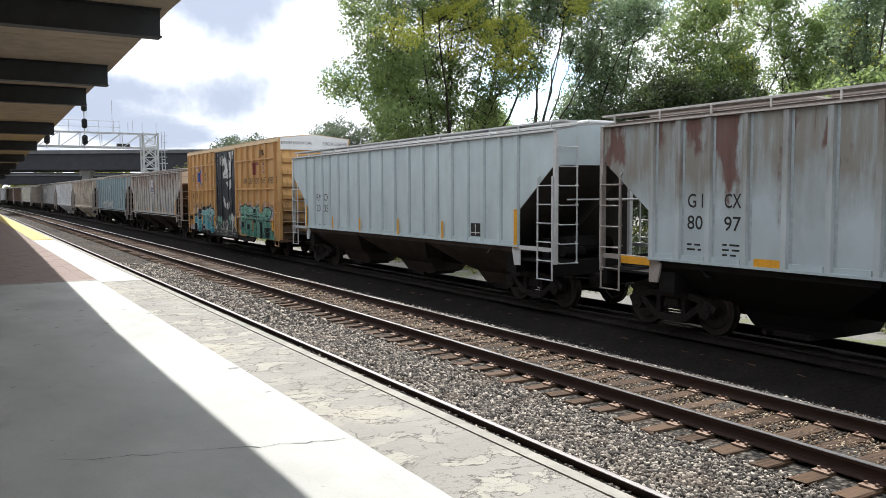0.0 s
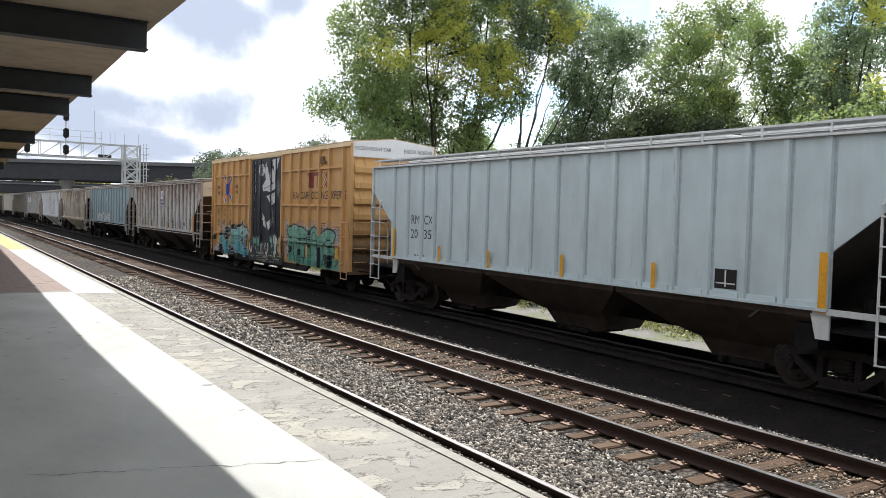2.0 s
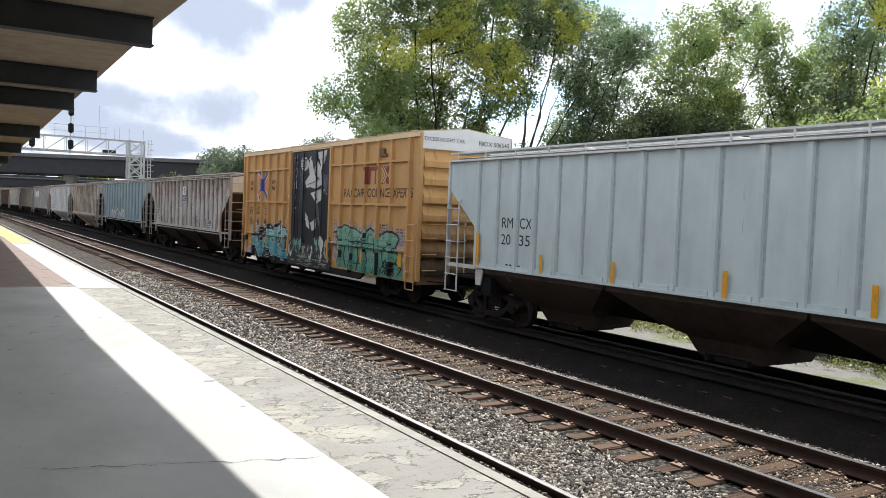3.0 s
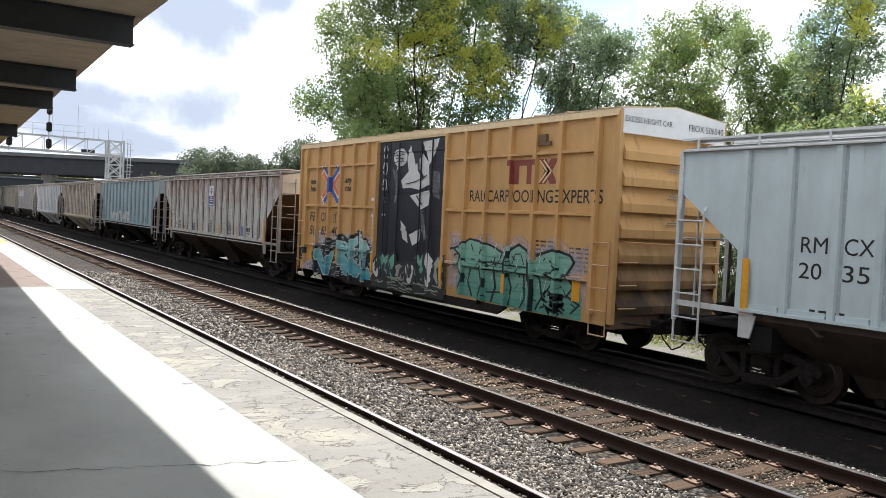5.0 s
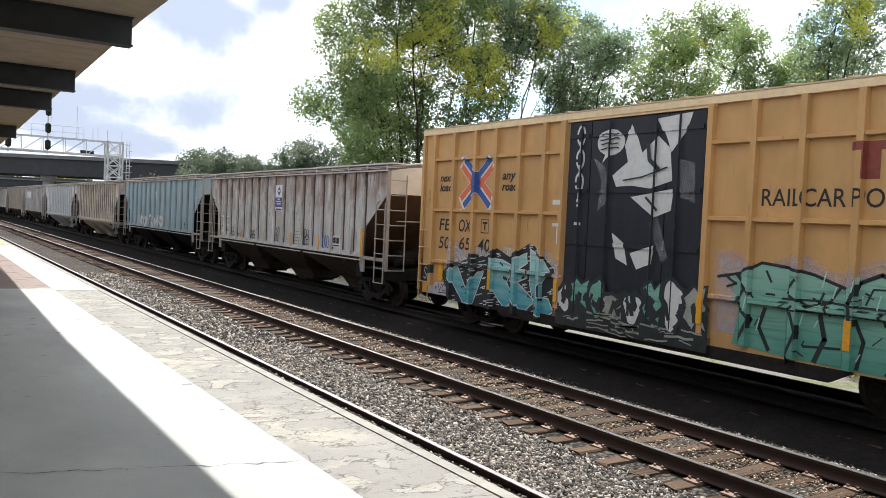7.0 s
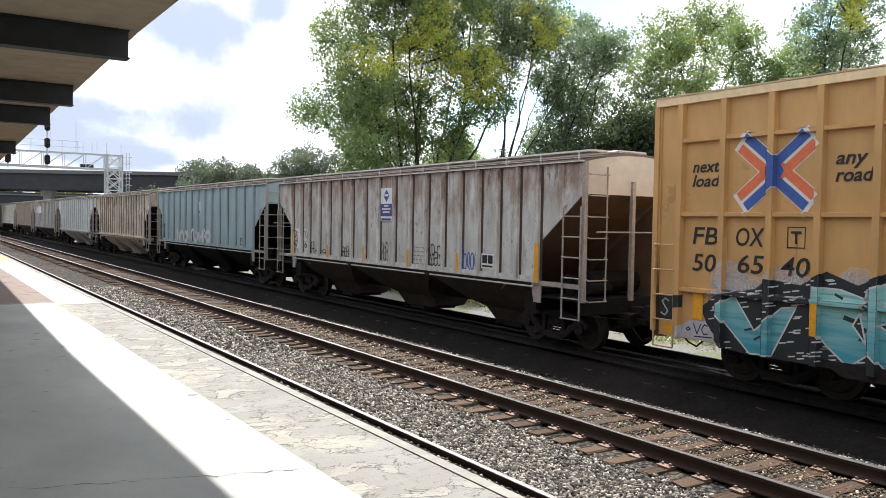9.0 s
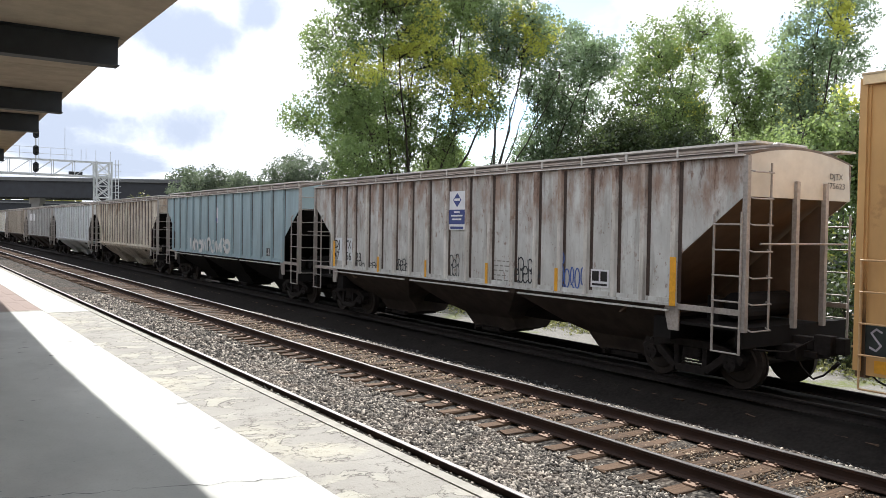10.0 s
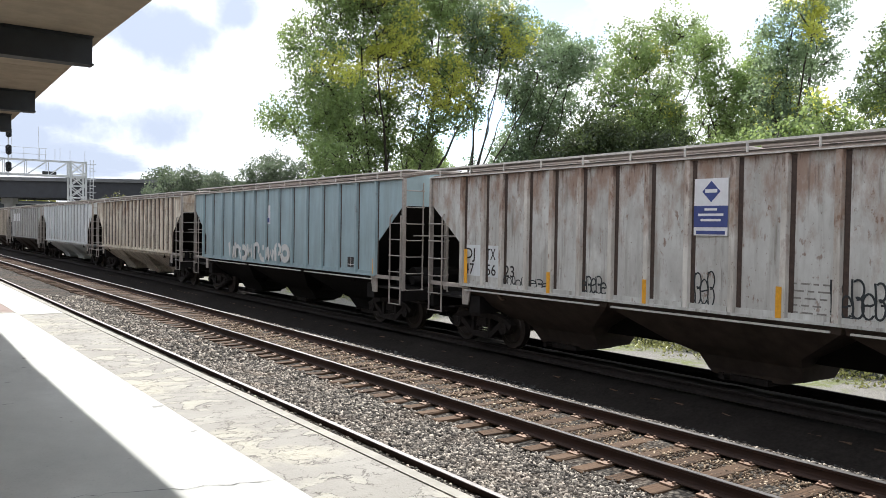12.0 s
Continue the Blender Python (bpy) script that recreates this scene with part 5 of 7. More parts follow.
def spray_on(bm, pts, layer, flanks=True):
    """Paint a (y, z) outline on the boxcar's side: on its sheets, and on the posts and belt rails that stand out from them."""
    flat(bm, pts, -BOX_FACE - 0.004 - layer)
    for u in BOX_POSTS:
        y = u - 7.75
        q = clip(pts, 0, y - 0.056, y + 0.056)
        if q:
            flat(bm, q, -BOX_FACE - 0.104 - layer)
        for e in (-1, 1) if flanks else ():
            q = clip(pts, 0, y + e * 0.06 - 0.004, y + e * 0.06 + 0.004)
            if q:
                lo, hi = min(k[1] for k in q), max(k[1] for k in q)
                a, b = (-BOX_FACE - 0.002, y + e * (0.074 + layer)), (-BOX_FACE - 0.104 - layer, y + e * (0.058 + layer))
                bm.faces.new([bm.verts.new(k) for k in ((*a, lo), (*b, lo), (*b, hi), (*a, hi))])
    for z in BOX_BELTS:
        q = clip(pts, 1, z - 0.031, z + 0.031)
        if q:
            flat(bm, q, -BOX_FACE - 0.089 - layer)
            lo, hi = min(k[0] for k in q), max(k[0] for k in q)
            for e in (-1, 1) if flanks else ():
                a, b = (-BOX_FACE - 0.002, z + e * (0.049 + layer)), (-BOX_FACE - 0.089 - layer, z + e * (0.033 + layer))
                bm.faces.new([bm.verts.new(k) for k in ((a[0], lo, a[1]), (b[0], lo, b[1]), (b[0], hi, b[1]), (a[0], hi, a[1]))])


def spray_line(bm, pts, w, layer, closed=False):
    if closed:
        pts = pts + [pts[0]]
    for p, q in zip(pts, pts[1:]):
        p, q = Vector(p), Vector(q)
        d = (q - p)
        if d.length < 1e-5:
            continue
        d.normalize()
        n = Vector((-d.y, d.x)) * w / 2
        p, q = p - d * w * 0.3, q + d * w * 0.3
        spray_on(bm, [tuple(k) for k in (p - n, q - n, q + n, p + n)], layer)


def painted_words(name, words, size, y, z, material, parent, label, width):
    """Letters painted over posts and sheets alike."""
    ob = lettering(name, words, size, (0, y, z), material, parent, label, width=width, bold=0.002)
    src = ob.data
    bm = bmesh.new()
    for f in src.polygons:
        spray_on(bm, [(src.vertices[i].co.y, src.vertices[i].co.z) for i in f.vertices], 0.001, False)
    ob.data = finish(bm, name, material, recalc=False)


def inside(p, poly):
    """Whether a point lies in a flat outline."""
    hit = False
    for a, b in zip(poly, poly[1:] + poly[:1]):
        if (a[1] > p[1]) != (b[1] > p[1]) and p[0] < a[0] + (b[0] - a[0]) * (p[1] - a[1]) / (b[1] - a[1]):
            hit = not hit
    return hit


def spiky(cy, w, z0, z1, rng):
    """A jagged letter-like block outline."""
    pts = []
    n = 14
    for i in range(n):
        a = 6.283 * i / n + rng.uniform(-0.12, 0.12)
        r = 1.0 if i % 2 else rng.uniform(0.62, 0.86)
        sq = 1.0 / max(abs(math.cos(a)), abs(math.sin(a)))
        pts.append((cy + math.cos(a) * w / 2 * r * sq * 0.86, (z0 + z1) / 2 + math.sin(a) * (z1 - z0) / 2 * r * sq * 0.86))
    return pts


def rounded(cy, w, z0, z1, rng):
    """A swollen letter-like outline with a narrow waist."""
    pts = []
    for i in range(30):
        a = 6.283 * i / 30
        r = 1.0 + 0.16 * math.sin(3 * a + rng.uniform(-0.2, 0.2) + cy)
        pts.append((cy + math.cos(a) * w / 2 * r, (z0 + z1) / 2 + math.sin(a) * (z1 - z0) / 2 * min(1.1, r * 1.02)))
    return pts


def graffiti(car, Y):
    rng = random.Random(21)

    def halo(u0, u1, top, amp, mat, label):
        ph = rng.uniform(0, 3)
        for q in range(3):
            bm = bmesh.new()
            g = 0.09 * q
            spray_on(bm, [(Y(u0 + g), 1.0)] + [(Y(u0 + g + (u1 - u0 - 2 * g) * i / 18), top + g + amp * math.sin(i * 0.7 + ph) ** 2) for i in range(19)] + [(Y(u1 - g), 1.0)], 0.0005 * q, False)
            part("graffiti_halo", bm, mat, car, label)

    # rear piece: pale blue letters with a white rim on a hatched black block
    halo(14.1, 9.9, 1.72, 0.30, "halo_white", "thin pale sprayed halo around the letters")
    block = [(14.43, 1.31), (14.12, 1.55), (13.34, 1.72), (13.12, 1.9), (12.53, 1.84), (12.11, 2.08), (11.61, 1.9), (10.93, 2.24), (10.73, 2.2), (10.03, 1.72), (9.97, 0.80), (10.12, 0.62), (13.48, 0.62), (13.95, 0.66), (14.3, 1.04)]
    letters = [[(14.18, 1.33), (13.74, 1.57), (13.34, 1.03), (12.85, 1.45), (12.59, 1.49), (13.01, 0.66), (13.42, 0.64)],
               [(12.33, 1.83), (11.87, 1.82), (11.46, 1.7), (11.67, 1.31), (11.38, 0.94), (11.72, 0.68), (12.07, 0.95), (12.26, 1.15)],
               [(11.47, 1.85), (10.99, 2.03), (10.95, 1.8), (11.25, 1.65), (10.94, 1.62), (10.94, 1.47), (11.28, 1.35), (10.63, 0.98), (11.08, 0.64), (11.44, 0.96), (11.56, 1.44)],
               [(10.86, 2.13), (10.47, 1.96), (10.18, 1.68), (10.51, 1.31), (10.49, 1.08), (10.19, 1.09), (10.0, 0.82), (10.3, 0.64), (10.62, 0.72), (10.83, 1.33)]]
    block, letters = [(Y(u), z) for u, z in block], [[(Y(u), z) for u, z in q] for q in letters]
    bm = bmesh.new()
    spray_on(bm, block, 0.004)
    back = part("graffiti_block", bm, "spray_black", car, "black sprayed block behind the blue letters")
    bm = bmesh.new()
    for _ in range(260):
        p = (Y(rng.uniform(9.98, 14.4)), rng.uniform(0.64, 2.2))
        if inside(p, block) and not any(inside(p, q) for q in letters):
            spray_line(bm, [p, (p[0] - 0.11, p[1] + 0.02)], 0.022, 0.005)
    part("hatching", bm, "spray_chalk", back, "pale hatching on the black block")
    for k, shape in enumerate(letters):
        bm = bmesh.new()
        spray_on(bm, shape, 0.006)
        letter = part("graffiti_letter", bm, "spray_cyan", car, "pale blue jagged graffiti letter")
        bm = bmesh.new()
        spray_line(bm, shape, 0.028, 0.0075, True)
        part("rim", bm, "spray_chalk", letter, "thin white rim")
        bm = bmesh.new()
        mid = sum(q[0] for q in shape) / len(shape)
        for j in range(4):
            p = (mid + rng.uniform(-0.3, 0.3), rng.uniform(0.8, 1.8))
            if inside(p, shape):
                spray_line(bm, [p, (p[0] + rng.uniform(-0.2, 0.2), p[1] + rng.uniform(-0.15, 0.2))], rng.uniform(0.03, 0.09), 0.007)
        part("outline", bm, "spray_black", letter, "black strokes")

    # small tags at the rear corner
    bm = bmesh.new()
    spray_on(bm, [(Y(u), z) for u, z in ((14.94, 0.73), (14.9, 0.92), (14.66, 1.06), (14.34, 1.07), (14.05, 1.5), (13.95, 1.2), (14.1, 0.73))], 0.0015)
    wash = part("graffiti_wash", bm, "spray_wash", car, "pale violet sprayed patch")
    bm = bmesh.new()
    for line in ([(14.58, 1.0), (14.50, 0.83), (14.42, 1.01)], [(14.27, 0.99), (14.34, 1.01), (14.40, 0.92), (14.36, 0.84), (14.27, 0.85)], [(14.56, 0.78), (14.18, 0.80)], [(14.74, 0.90), (14.69, 0.93), (14.65, 0.90), (14.70, 0.87), (14.74, 0.90)], [(14.20, 0.93), (14.16, 0.96), (14.12, 0.93), (14.16, 0.90), (14.20, 0.93)]):
        spray_line(bm, [(Y(u), z) for u, z in line], 0.022, 0.003)
    part("tag_letters", bm, "spray_black", wash, "thin black sprayed letters VC, underlined")
    bm = bmesh.new()
    spray_on(bm, [(Y(u), z) for u, z in ((15.42, 1.0), (15.42, 1.46), (14.99, 1.48), (14.86, 1.49), (14.86, 1.27), (15.0, 1.25), (15.0, 1.0))], 0.0015)
    dark = part("dark_patch", bm, "spray_murk", car, "dark painted patch behind the ladder")
    bm = bmesh.new()
    spray_line(bm, [(Y(u), z) for u, z in ((15.16, 1.36), (15.24, 1.40), (15.31, 1.34), (15.24, 1.25), (15.17, 1.17), (15.24, 1.09), (15.33, 1.13))], 0.03, 0.003)
    part("tag_letters", bm, "spray_wash", dark, "pale looped letter")
    bm = bmesh.new()
    spray_on(bm, [(Y(u), z) for u, z in ((15.26, 0.77), (15.04, 0.77), (15.04, 0.95), (15.26, 0.95))], 0.002)
    part("reflector", bm, "yellow", car, "yellow reflective patch under the ladder")

    # front piece: one broad sea-green body with loose black outlines
    halo(5.7, 0.85, 2.0, 0.26, "halo_lilac", "thin violet sprayed halo around the letters")
    body = [(5.56, 2.0), (4.95, 2.22), (4.03, 2.12), (3.5, 1.92), (3.29, 2.08), (2.99, 2.2), (2.69, 2.08), (2.52, 1.84), (1.91, 2.1), (1.41, 2.13), (1.13, 1.95), (1.35, 1.66), (1.05, 1.37), (0.85, 1.25), (0.82, 0.74), (2.46, 0.74), (4.46, 0.78), (5.45, 0.85), (5.35, 1.4)]
    bm = bmesh.new()
    spray_on(bm, [(Y(u), z) for u, z in body], 0.004)
    fill = part("graffiti_body", bm, "spray_green", car, "sea-green swollen graffiti letters run together")
    lines = [([(5.8, 1.95), (5.35, 2.04), (4.95, 2.24), (4.5, 2.2), (4.03, 2.12), (3.5, 1.95)], 0.05), ([(5.4, 2.0), (5.2, 1.8), (5.35, 1.55), (5.1, 1.3), (5.3, 0.9)], 0.06),
             ([(4.55, 1.7), (3.9, 1.73), (3.3, 1.70), (2.51, 1.7)], 0.035), ([(4.45, 1.53), (3.4, 1.56), (2.5, 1.54)], 0.03), ([(3.39, 1.40), (3.42, 1.75), (3.30, 2.06), (2.99, 2.2), (2.69, 2.08), (2.54, 1.80), (2.52, 1.4)], 0.06),
             ([(3.2, 1.75), (3.1, 1.98), (2.9, 1.99), (2.78, 1.76)], 0.03), ([(4.3, 2.02), (4.45, 1.8), (4.1, 1.62), (3.75, 1.72), (3.6, 1.95)], 0.045), ([(2.36, 2.0), (1.77, 2.16), (1.25, 2.06), (1.12, 1.92), (1.32, 1.67)], 0.06),
             ([(1.9, 1.9), (1.6, 1.75), (1.95, 1.6), (1.5, 1.5), (1.32, 1.67)], 0.045), ([(1.35, 1.66), (1.1, 1.4), (1.3, 1.2), (0.9, 1.05), (1.15, 0.85)], 0.05), ([(4.85, 1.5), (4.95, 1.2), (4.75, 0.85)], 0.07),
             ([(4.35, 1.5), (4.25, 1.2), (4.4, 0.82)], 0.05), ([(3.89, 1.5), (3.8, 1.15), (3.95, 0.8)], 0.08), ([(3.34, 1.5), (3.2, 1.2), (3.28, 0.8)], 0.06), ([(2.75, 1.5), (2.7, 1.0), (2.85, 0.78)], 0.045),
             ([(2.5, 1.55), (2.42, 1.2), (2.44, 0.77)], 0.07), ([(5.6, 1.95), (5.42, 1.86), (5.6, 1.8)], 0.04), ([(4.15, 1.0), (3.55, 1.05)], 0.04), ([(2.2, 1.5), (2.1, 1.1), (2.3, 0.8)], 0.05)]
    bm = bmesh.new()
    for k, (pts, w) in enumerate(lines):
        spray_line(bm, [(Y(u), z) for u, z in pts], w, 0.006 + 0.0002 * k)
    for _ in range(34):
        p = (Y(rng.uniform(1.0, 5.3)), rng.uniform(0.8, 1.95))
        spray_line(bm, [p, (p[0] - rng.uniform(-0.12, 0.16), p[1] + rng.uniform(-0.18, 0.18))], rng.uniform(0.015, 0.04), 0.011)
    part("outline", bm, "spray_black", fill, "loose black outlines")
    bm = bmesh.new()
    for _ in range(24):
        p = (Y(rng.uniform(1.0, 5.3)), rng.uniform(0.85, 1.95))
        spray_line(bm, [p, (p[0] - 0.05, p[1] + rng.uniform(0.1, 0.25))], 0.022, 0.010)
    part("highlight", bm, "spray_mint", fill, "pale mint streaks")
    scrawl = bmesh.new()
    for _ in range(40):
        a = (Y(rng.uniform(1.45, 2.05)), rng.uniform(0.80, 1.22))
        spray_line(scrawl, [a, (a[0] - rng.uniform(-0.2, 0.3), a[1] + rng.uniform(-0.12, 0.12))], 0.05, 0.012)
    part("graffiti_scrawl", scrawl, "spray_black", car, "black scribble over the letters")

    # door: plain pale splashes on the black leaves, and a tangle of letters along the foot
    xd = -BOX_FACE - 0.034

    def on_door(bm, pts, layer=0.0):
        flat(bm, pts, xd - layer)
        for z in DOOR_RIBS:
            q = clip(pts, 1, z - 0.038, z + 0.038)
            if q:
                flat(bm, q, xd - 0.026 - layer)

    bm = bmesh.new()
    on_door(bm, arc(Y(8.5), 4.38, 0.38, 0.26, 0, 340, 18))
    on_door(bm, [(Y(8.62), 4.2), (Y(8.72), 3.98), (Y(8.5), 4.16)], 0.001)
    patch = part("door_paint_patch", bm, "spray_chalk", car, "pale painted oval with dark lines on the black door")
    bm = bmesh.new()
    for j in range(4):
        stroke(bm, wavy((Y(8.76), 4.53 - 0.09 * j), (Y(8.26), 4.54 - 0.09 * j), 7, 0.02, rng), 0.028, xd - 0.03)
    part("patch_line", bm, "spray_black", patch, "thin black painted lines")
    for k, (pts, mat, lab) in enumerate((
            ([(7.34, 4.76), (6.5, 4.82), (6.62, 4.5), (6.95, 4.12), (7.1, 4.45)], "spray_chalk", "pale painted wedge on the black door"),
            ([(8.42, 3.72), (8.02, 3.98), (8.12, 4.3), (7.96, 4.7), (7.78, 4.42), (7.66, 4.14), (7.28, 4.44), (6.98, 4.2), (6.9, 3.6), (7.42, 3.46), (7.9, 3.52), (8.3, 3.5)], "spray_chalk", "pale splash of paint on the black door"),
            ([(7.9, 3.3), (6.85, 3.45), (6.9, 3.05), (7.3, 2.92)], "spray_chalk", "pale slanting bar of paint on the black door"),
            ([(8.35, 2.6), (8.22, 2.1), (7.9, 1.98), (8.02, 2.4)], "spray_chalk", "pale slanting bar of paint on the black door"),
            ([(7.85, 2.22), (7.66, 1.92), (7.3, 2.05), (7.24, 2.4)], "spray_chalk", "pale patch of paint on the black door"),
            ([(8.96, 4.1), (8.7, 3.6), (8.8, 3.0), (8.55, 3.2), (8.5, 3.55), (8.62, 3.9)], "spray_shade", "thin grey overspray on the black door"),
            ([(6.75, 4.0), (6.4, 3.9), (6.35, 3.2), (6.7, 3.3)], "spray_shade", "thin grey overspray on the black door"),
            ([(7.2, 2.95), (6.9, 2.2), (7.05, 2.1), (7.4, 2.8)], "spray_shade", "thin grey overspray on the black door"))):
        bm = bmesh.new()
        on_door(bm, [(Y(u), z) for u, z in pts], 0.0006 * k)
        part("door_paint_patch", bm, mat, car, lab)
    bm = bmesh.new()
    for pts, w in (([(7.5, 4.3), (7.45, 4.0), (7.2, 3.8)], 0.09), ([(8.1, 3.62), (7.6, 3.68), (7.0, 3.85)], 0.03), ([(7.5, 3.3), (7.2, 3.05)], 0.05)):
        stroke(bm, [(Y(u), z) for u, z in pts], w, xd - 0.031)
    part("door_stroke", bm, "spray_black", car, "black strokes across the pale splashes")
    bm = bmesh.new()
    for k, z in enumerate((4.56, 4.08, 3.60)):
        stroke(bm, arc(Y(9.36), z, 0.11, 0.19, 0, 340, 14), 0.05, xd - 0.001 * k)
        stroke(bm, [(Y(9.36), z - 0.12), (Y(9.35), z - 0.36)], 0.07, xd - 0.006)
    for z, w in ((3.22, 0.12), (3.12, 0.10), (2.74, 0.2)):
        stroke(bm, [(Y(9.36 + w / 2), z), (Y(9.36 - w / 2), z)], 0.06, xd - 0.004)
    part("door_chain", bm, "spray_chalk", car, "white painted chain links on the black door")
    xd = -HALF - 0.014
    # murky ground coat of the tangle
    bm = bmesh.new()
    top = [(Y(9.85 - 3.95 * i / 22), 1.34 + 0.16 * math.sin(i * 1.3) + rng.uniform(-0.08, 0.08)) for i in range(23)]
    flat(bm, [(Y(9.85), 0.60)] + top + [(Y(5.9), 0.60)], xd - 0.012)
    part("graffiti_ground", bm, "spray_murk", car, "murky dark green sprayed ground")
    for k in range(8):
        u = 9.62 - k * 0.49
        o = xd - 0.0135 - 0.0012 * k
        hi = rng.uniform(1.45, 1.9)
        fill = spiky(Y(u), rng.uniform(0.6, 0.85), rng.uniform(0.8, 0.95), hi, rng) if k % 2 else rounded(Y(u), rng.uniform(0.42, 0.6), 0.86, hi, rng)
        bm = bmesh.new()
        flat(bm, fill, o)
        letter = part("graffiti_letter", bm, "spray_green" if k in (1, 2, 5) else "spray_drab" if k % 2 else "spray_chalk", car, "pale tangled graffiti letter at the foot of the door")
        bm = bmesh.new()
        stroke(bm, fill, 0.08, o - 0.0004, True)
        for j in range(6):
            a = (Y(u) + rng.uniform(-0.16, 0.16), rng.uniform(0.9, 1.2))
            stroke(bm, wavy(a, (a[0] + rng.uniform(-0.2, 0.2), a[1] + rng.uniform(0.1, 0.4)), 3, 0.03, rng), rng.uniform(0.05, 0.14), o - 0.0006 - 0.00005 * j)
        part("outline", bm, "spray_black", letter, "black outline")
    bm = bmesh.new()
    for k in range(26):
        a = (Y(rng.uniform(6.2, 9.7)), rng.uniform(0.62, 0.98))
        stroke(bm, wavy(a, (a[0] - rng.uniform(0.2, 0.7), a[1] + rng.uniform(-0.08, 0.06)), 4, 0.02, rng), rng.uniform(0.018, 0.05), xd - 0.028)
    part("graffiti_streak", bm, "spray_drab", car, "pale sprayed streaking low on the car")


def train_materials():
    M["tan"] = car_paint("tan_boxcar_paint", (0.60, 0.35, 0.135), (0.20, 0.075, 0.03), 0.12, 0.12, 0.5)
    M["tan_low"] = car_paint("grimy_tan_paint", (0.17, 0.10, 0.05), (0.12, 0.05, 0.025), 0.5, 0.6, 0.6)
    n = Nodes("grime_and_shade_tan_end_paint", 0.6, 0.0, 0.3)
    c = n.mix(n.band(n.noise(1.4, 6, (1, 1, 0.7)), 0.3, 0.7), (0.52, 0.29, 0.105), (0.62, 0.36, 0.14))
    # grime and the next car's shade, both painted, darken the end's foot
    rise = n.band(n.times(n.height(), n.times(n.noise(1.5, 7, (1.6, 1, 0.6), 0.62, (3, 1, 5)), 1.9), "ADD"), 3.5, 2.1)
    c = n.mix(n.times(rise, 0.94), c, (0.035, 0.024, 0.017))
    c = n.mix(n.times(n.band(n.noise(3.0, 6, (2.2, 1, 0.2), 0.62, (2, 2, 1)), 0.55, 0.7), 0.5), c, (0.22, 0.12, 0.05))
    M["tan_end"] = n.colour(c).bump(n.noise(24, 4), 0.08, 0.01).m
    M["tan_light"] = plain("pale_tan_paint", (0.78, 0.59, 0.34), 0.55, 0, 8, 0.15, 0.05)
    M["ladder_tan"] = plain("tan_ladder_paint", (0.52, 0.33, 0.16), 0.5, 0, 18, 0.2, 0.05)
    M["door_black"] = car_paint("black_door_paint", (0.014, 0.018, 0.027), (0.05, 0.05, 0.055), 0.25, 0.06, 0.5)
    M["galv_roof"] = plain("galvanised_roof", (0.56, 0.42, 0.25), 0.6, 0.0, 3, 0.2, 0.05)
    M["white_panel"] = plain("white_end_paint", (0.78, 0.78, 0.78), 0.55, 0, 5, 0.08, 0.03)
    M["emblem_red"] = plain("oxide_red_paint", (0.24, 0.055, 0.04), 0.55, 0, 14, 0.25, 0.02)
    M["emblem_orange"] = plain("orange_paint", (0.72, 0.17, 0.07), 0.55, 0, 14, 0.2, 0.02)
    M["arrow_white"] = plain("white_line_paint", (0.74, 0.70, 0.66), 0.55, 0, 14, 0.1, 0.02)
    M["arrow_blue"] = plain("royal_blue_paint", (0.05, 0.11, 0.36), 0.55, 0, 14, 0.2, 0.02)
    for k, c in (("white", (0.60, 0.55, 0.50)), ("lilac", (0.46, 0.42, 0.44)), ("black", (0.018, 0.024, 0.028)), ("chalk", (0.62, 0.62, 0.60))):
        M["spray_" + k] = plain("spray_" + k, c, 0.55, 0, 10, 0.15, 0.02)
    M["spray_mint"] = plain("spray_mint", (0.42, 0.62, 0.52), 0.55, 0, 10, 0.15, 0.02)
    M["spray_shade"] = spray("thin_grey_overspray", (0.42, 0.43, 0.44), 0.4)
    M["spray_drab"] = plain("spray_drab", (0.30, 0.31, 0.27), 0.6, 0, 7, 0.35, 0.02)
    for k, a, b in (("cyan", (0.060, 0.33, 0.42), (0.42, 0.66, 0.60)), ("green", (0.09, 0.30, 0.23), (0.26, 0.48, 0.38))):
        n = Nodes("spray_" + k, 0.5)
        fade = n.times(n.height(), n.times(n.noise(2.2, 4, (1, 0.4, 2.6)), 1.5), "ADD")
        c = n.mix(n.band(fade, 1.45, 2.85), a, b)
        n.colour(n.mix(n.times(n.band(n.noise(7.0, 5, (1, 0.12, 2.2), 0.6, (2, 5, 1)), 0.52, 0.66), 0.55), c, tuple(0.5 * x for x in a)))
        M["spray_" + k] = n.m
    M["spray_wash"] = plain("pale_violet_spray", (0.46, 0.43, 0.47), 0.6, 0, 7, 0.25, 0.02)
    M["strip_rust_shade"] = plain("rust_and_shade_strip", (0.060, 0.040, 0.032), 0.8, 0, 14, 0.5, 0.1)
    M["strip_grey_shade"] = plain("grey_shade_strip", (0.37, 0.43, 0.45), 0.7, 0, 14, 0.3, 0.05)
    M["halo_white"] = spray("sprayed_white_film", (0.68, 0.68, 0.72), 0.42)
    M["halo_lilac"] = spray("sprayed_lilac_film", (0.58, 0.56, 0.63), 0.36)
    M["pale_blue"] = car_paint("pale_blue_grey_paint", (0.57, 0.665, 0.685), (0.20, 0.10, 0.06), 0.0, 0.10, 0.42)
    M["pale_trim"] = plain("pale_trim_paint", (0.60, 0.61, 0.60), 0.5, 0, 10, 0.15, 0.05)
    M["rust_grey"] = rusty_hopper_paint("rust_streaked_grey_paint", (0.60, 0.605, 0.58), (0.42, 0.41, 0.385), 2.95)
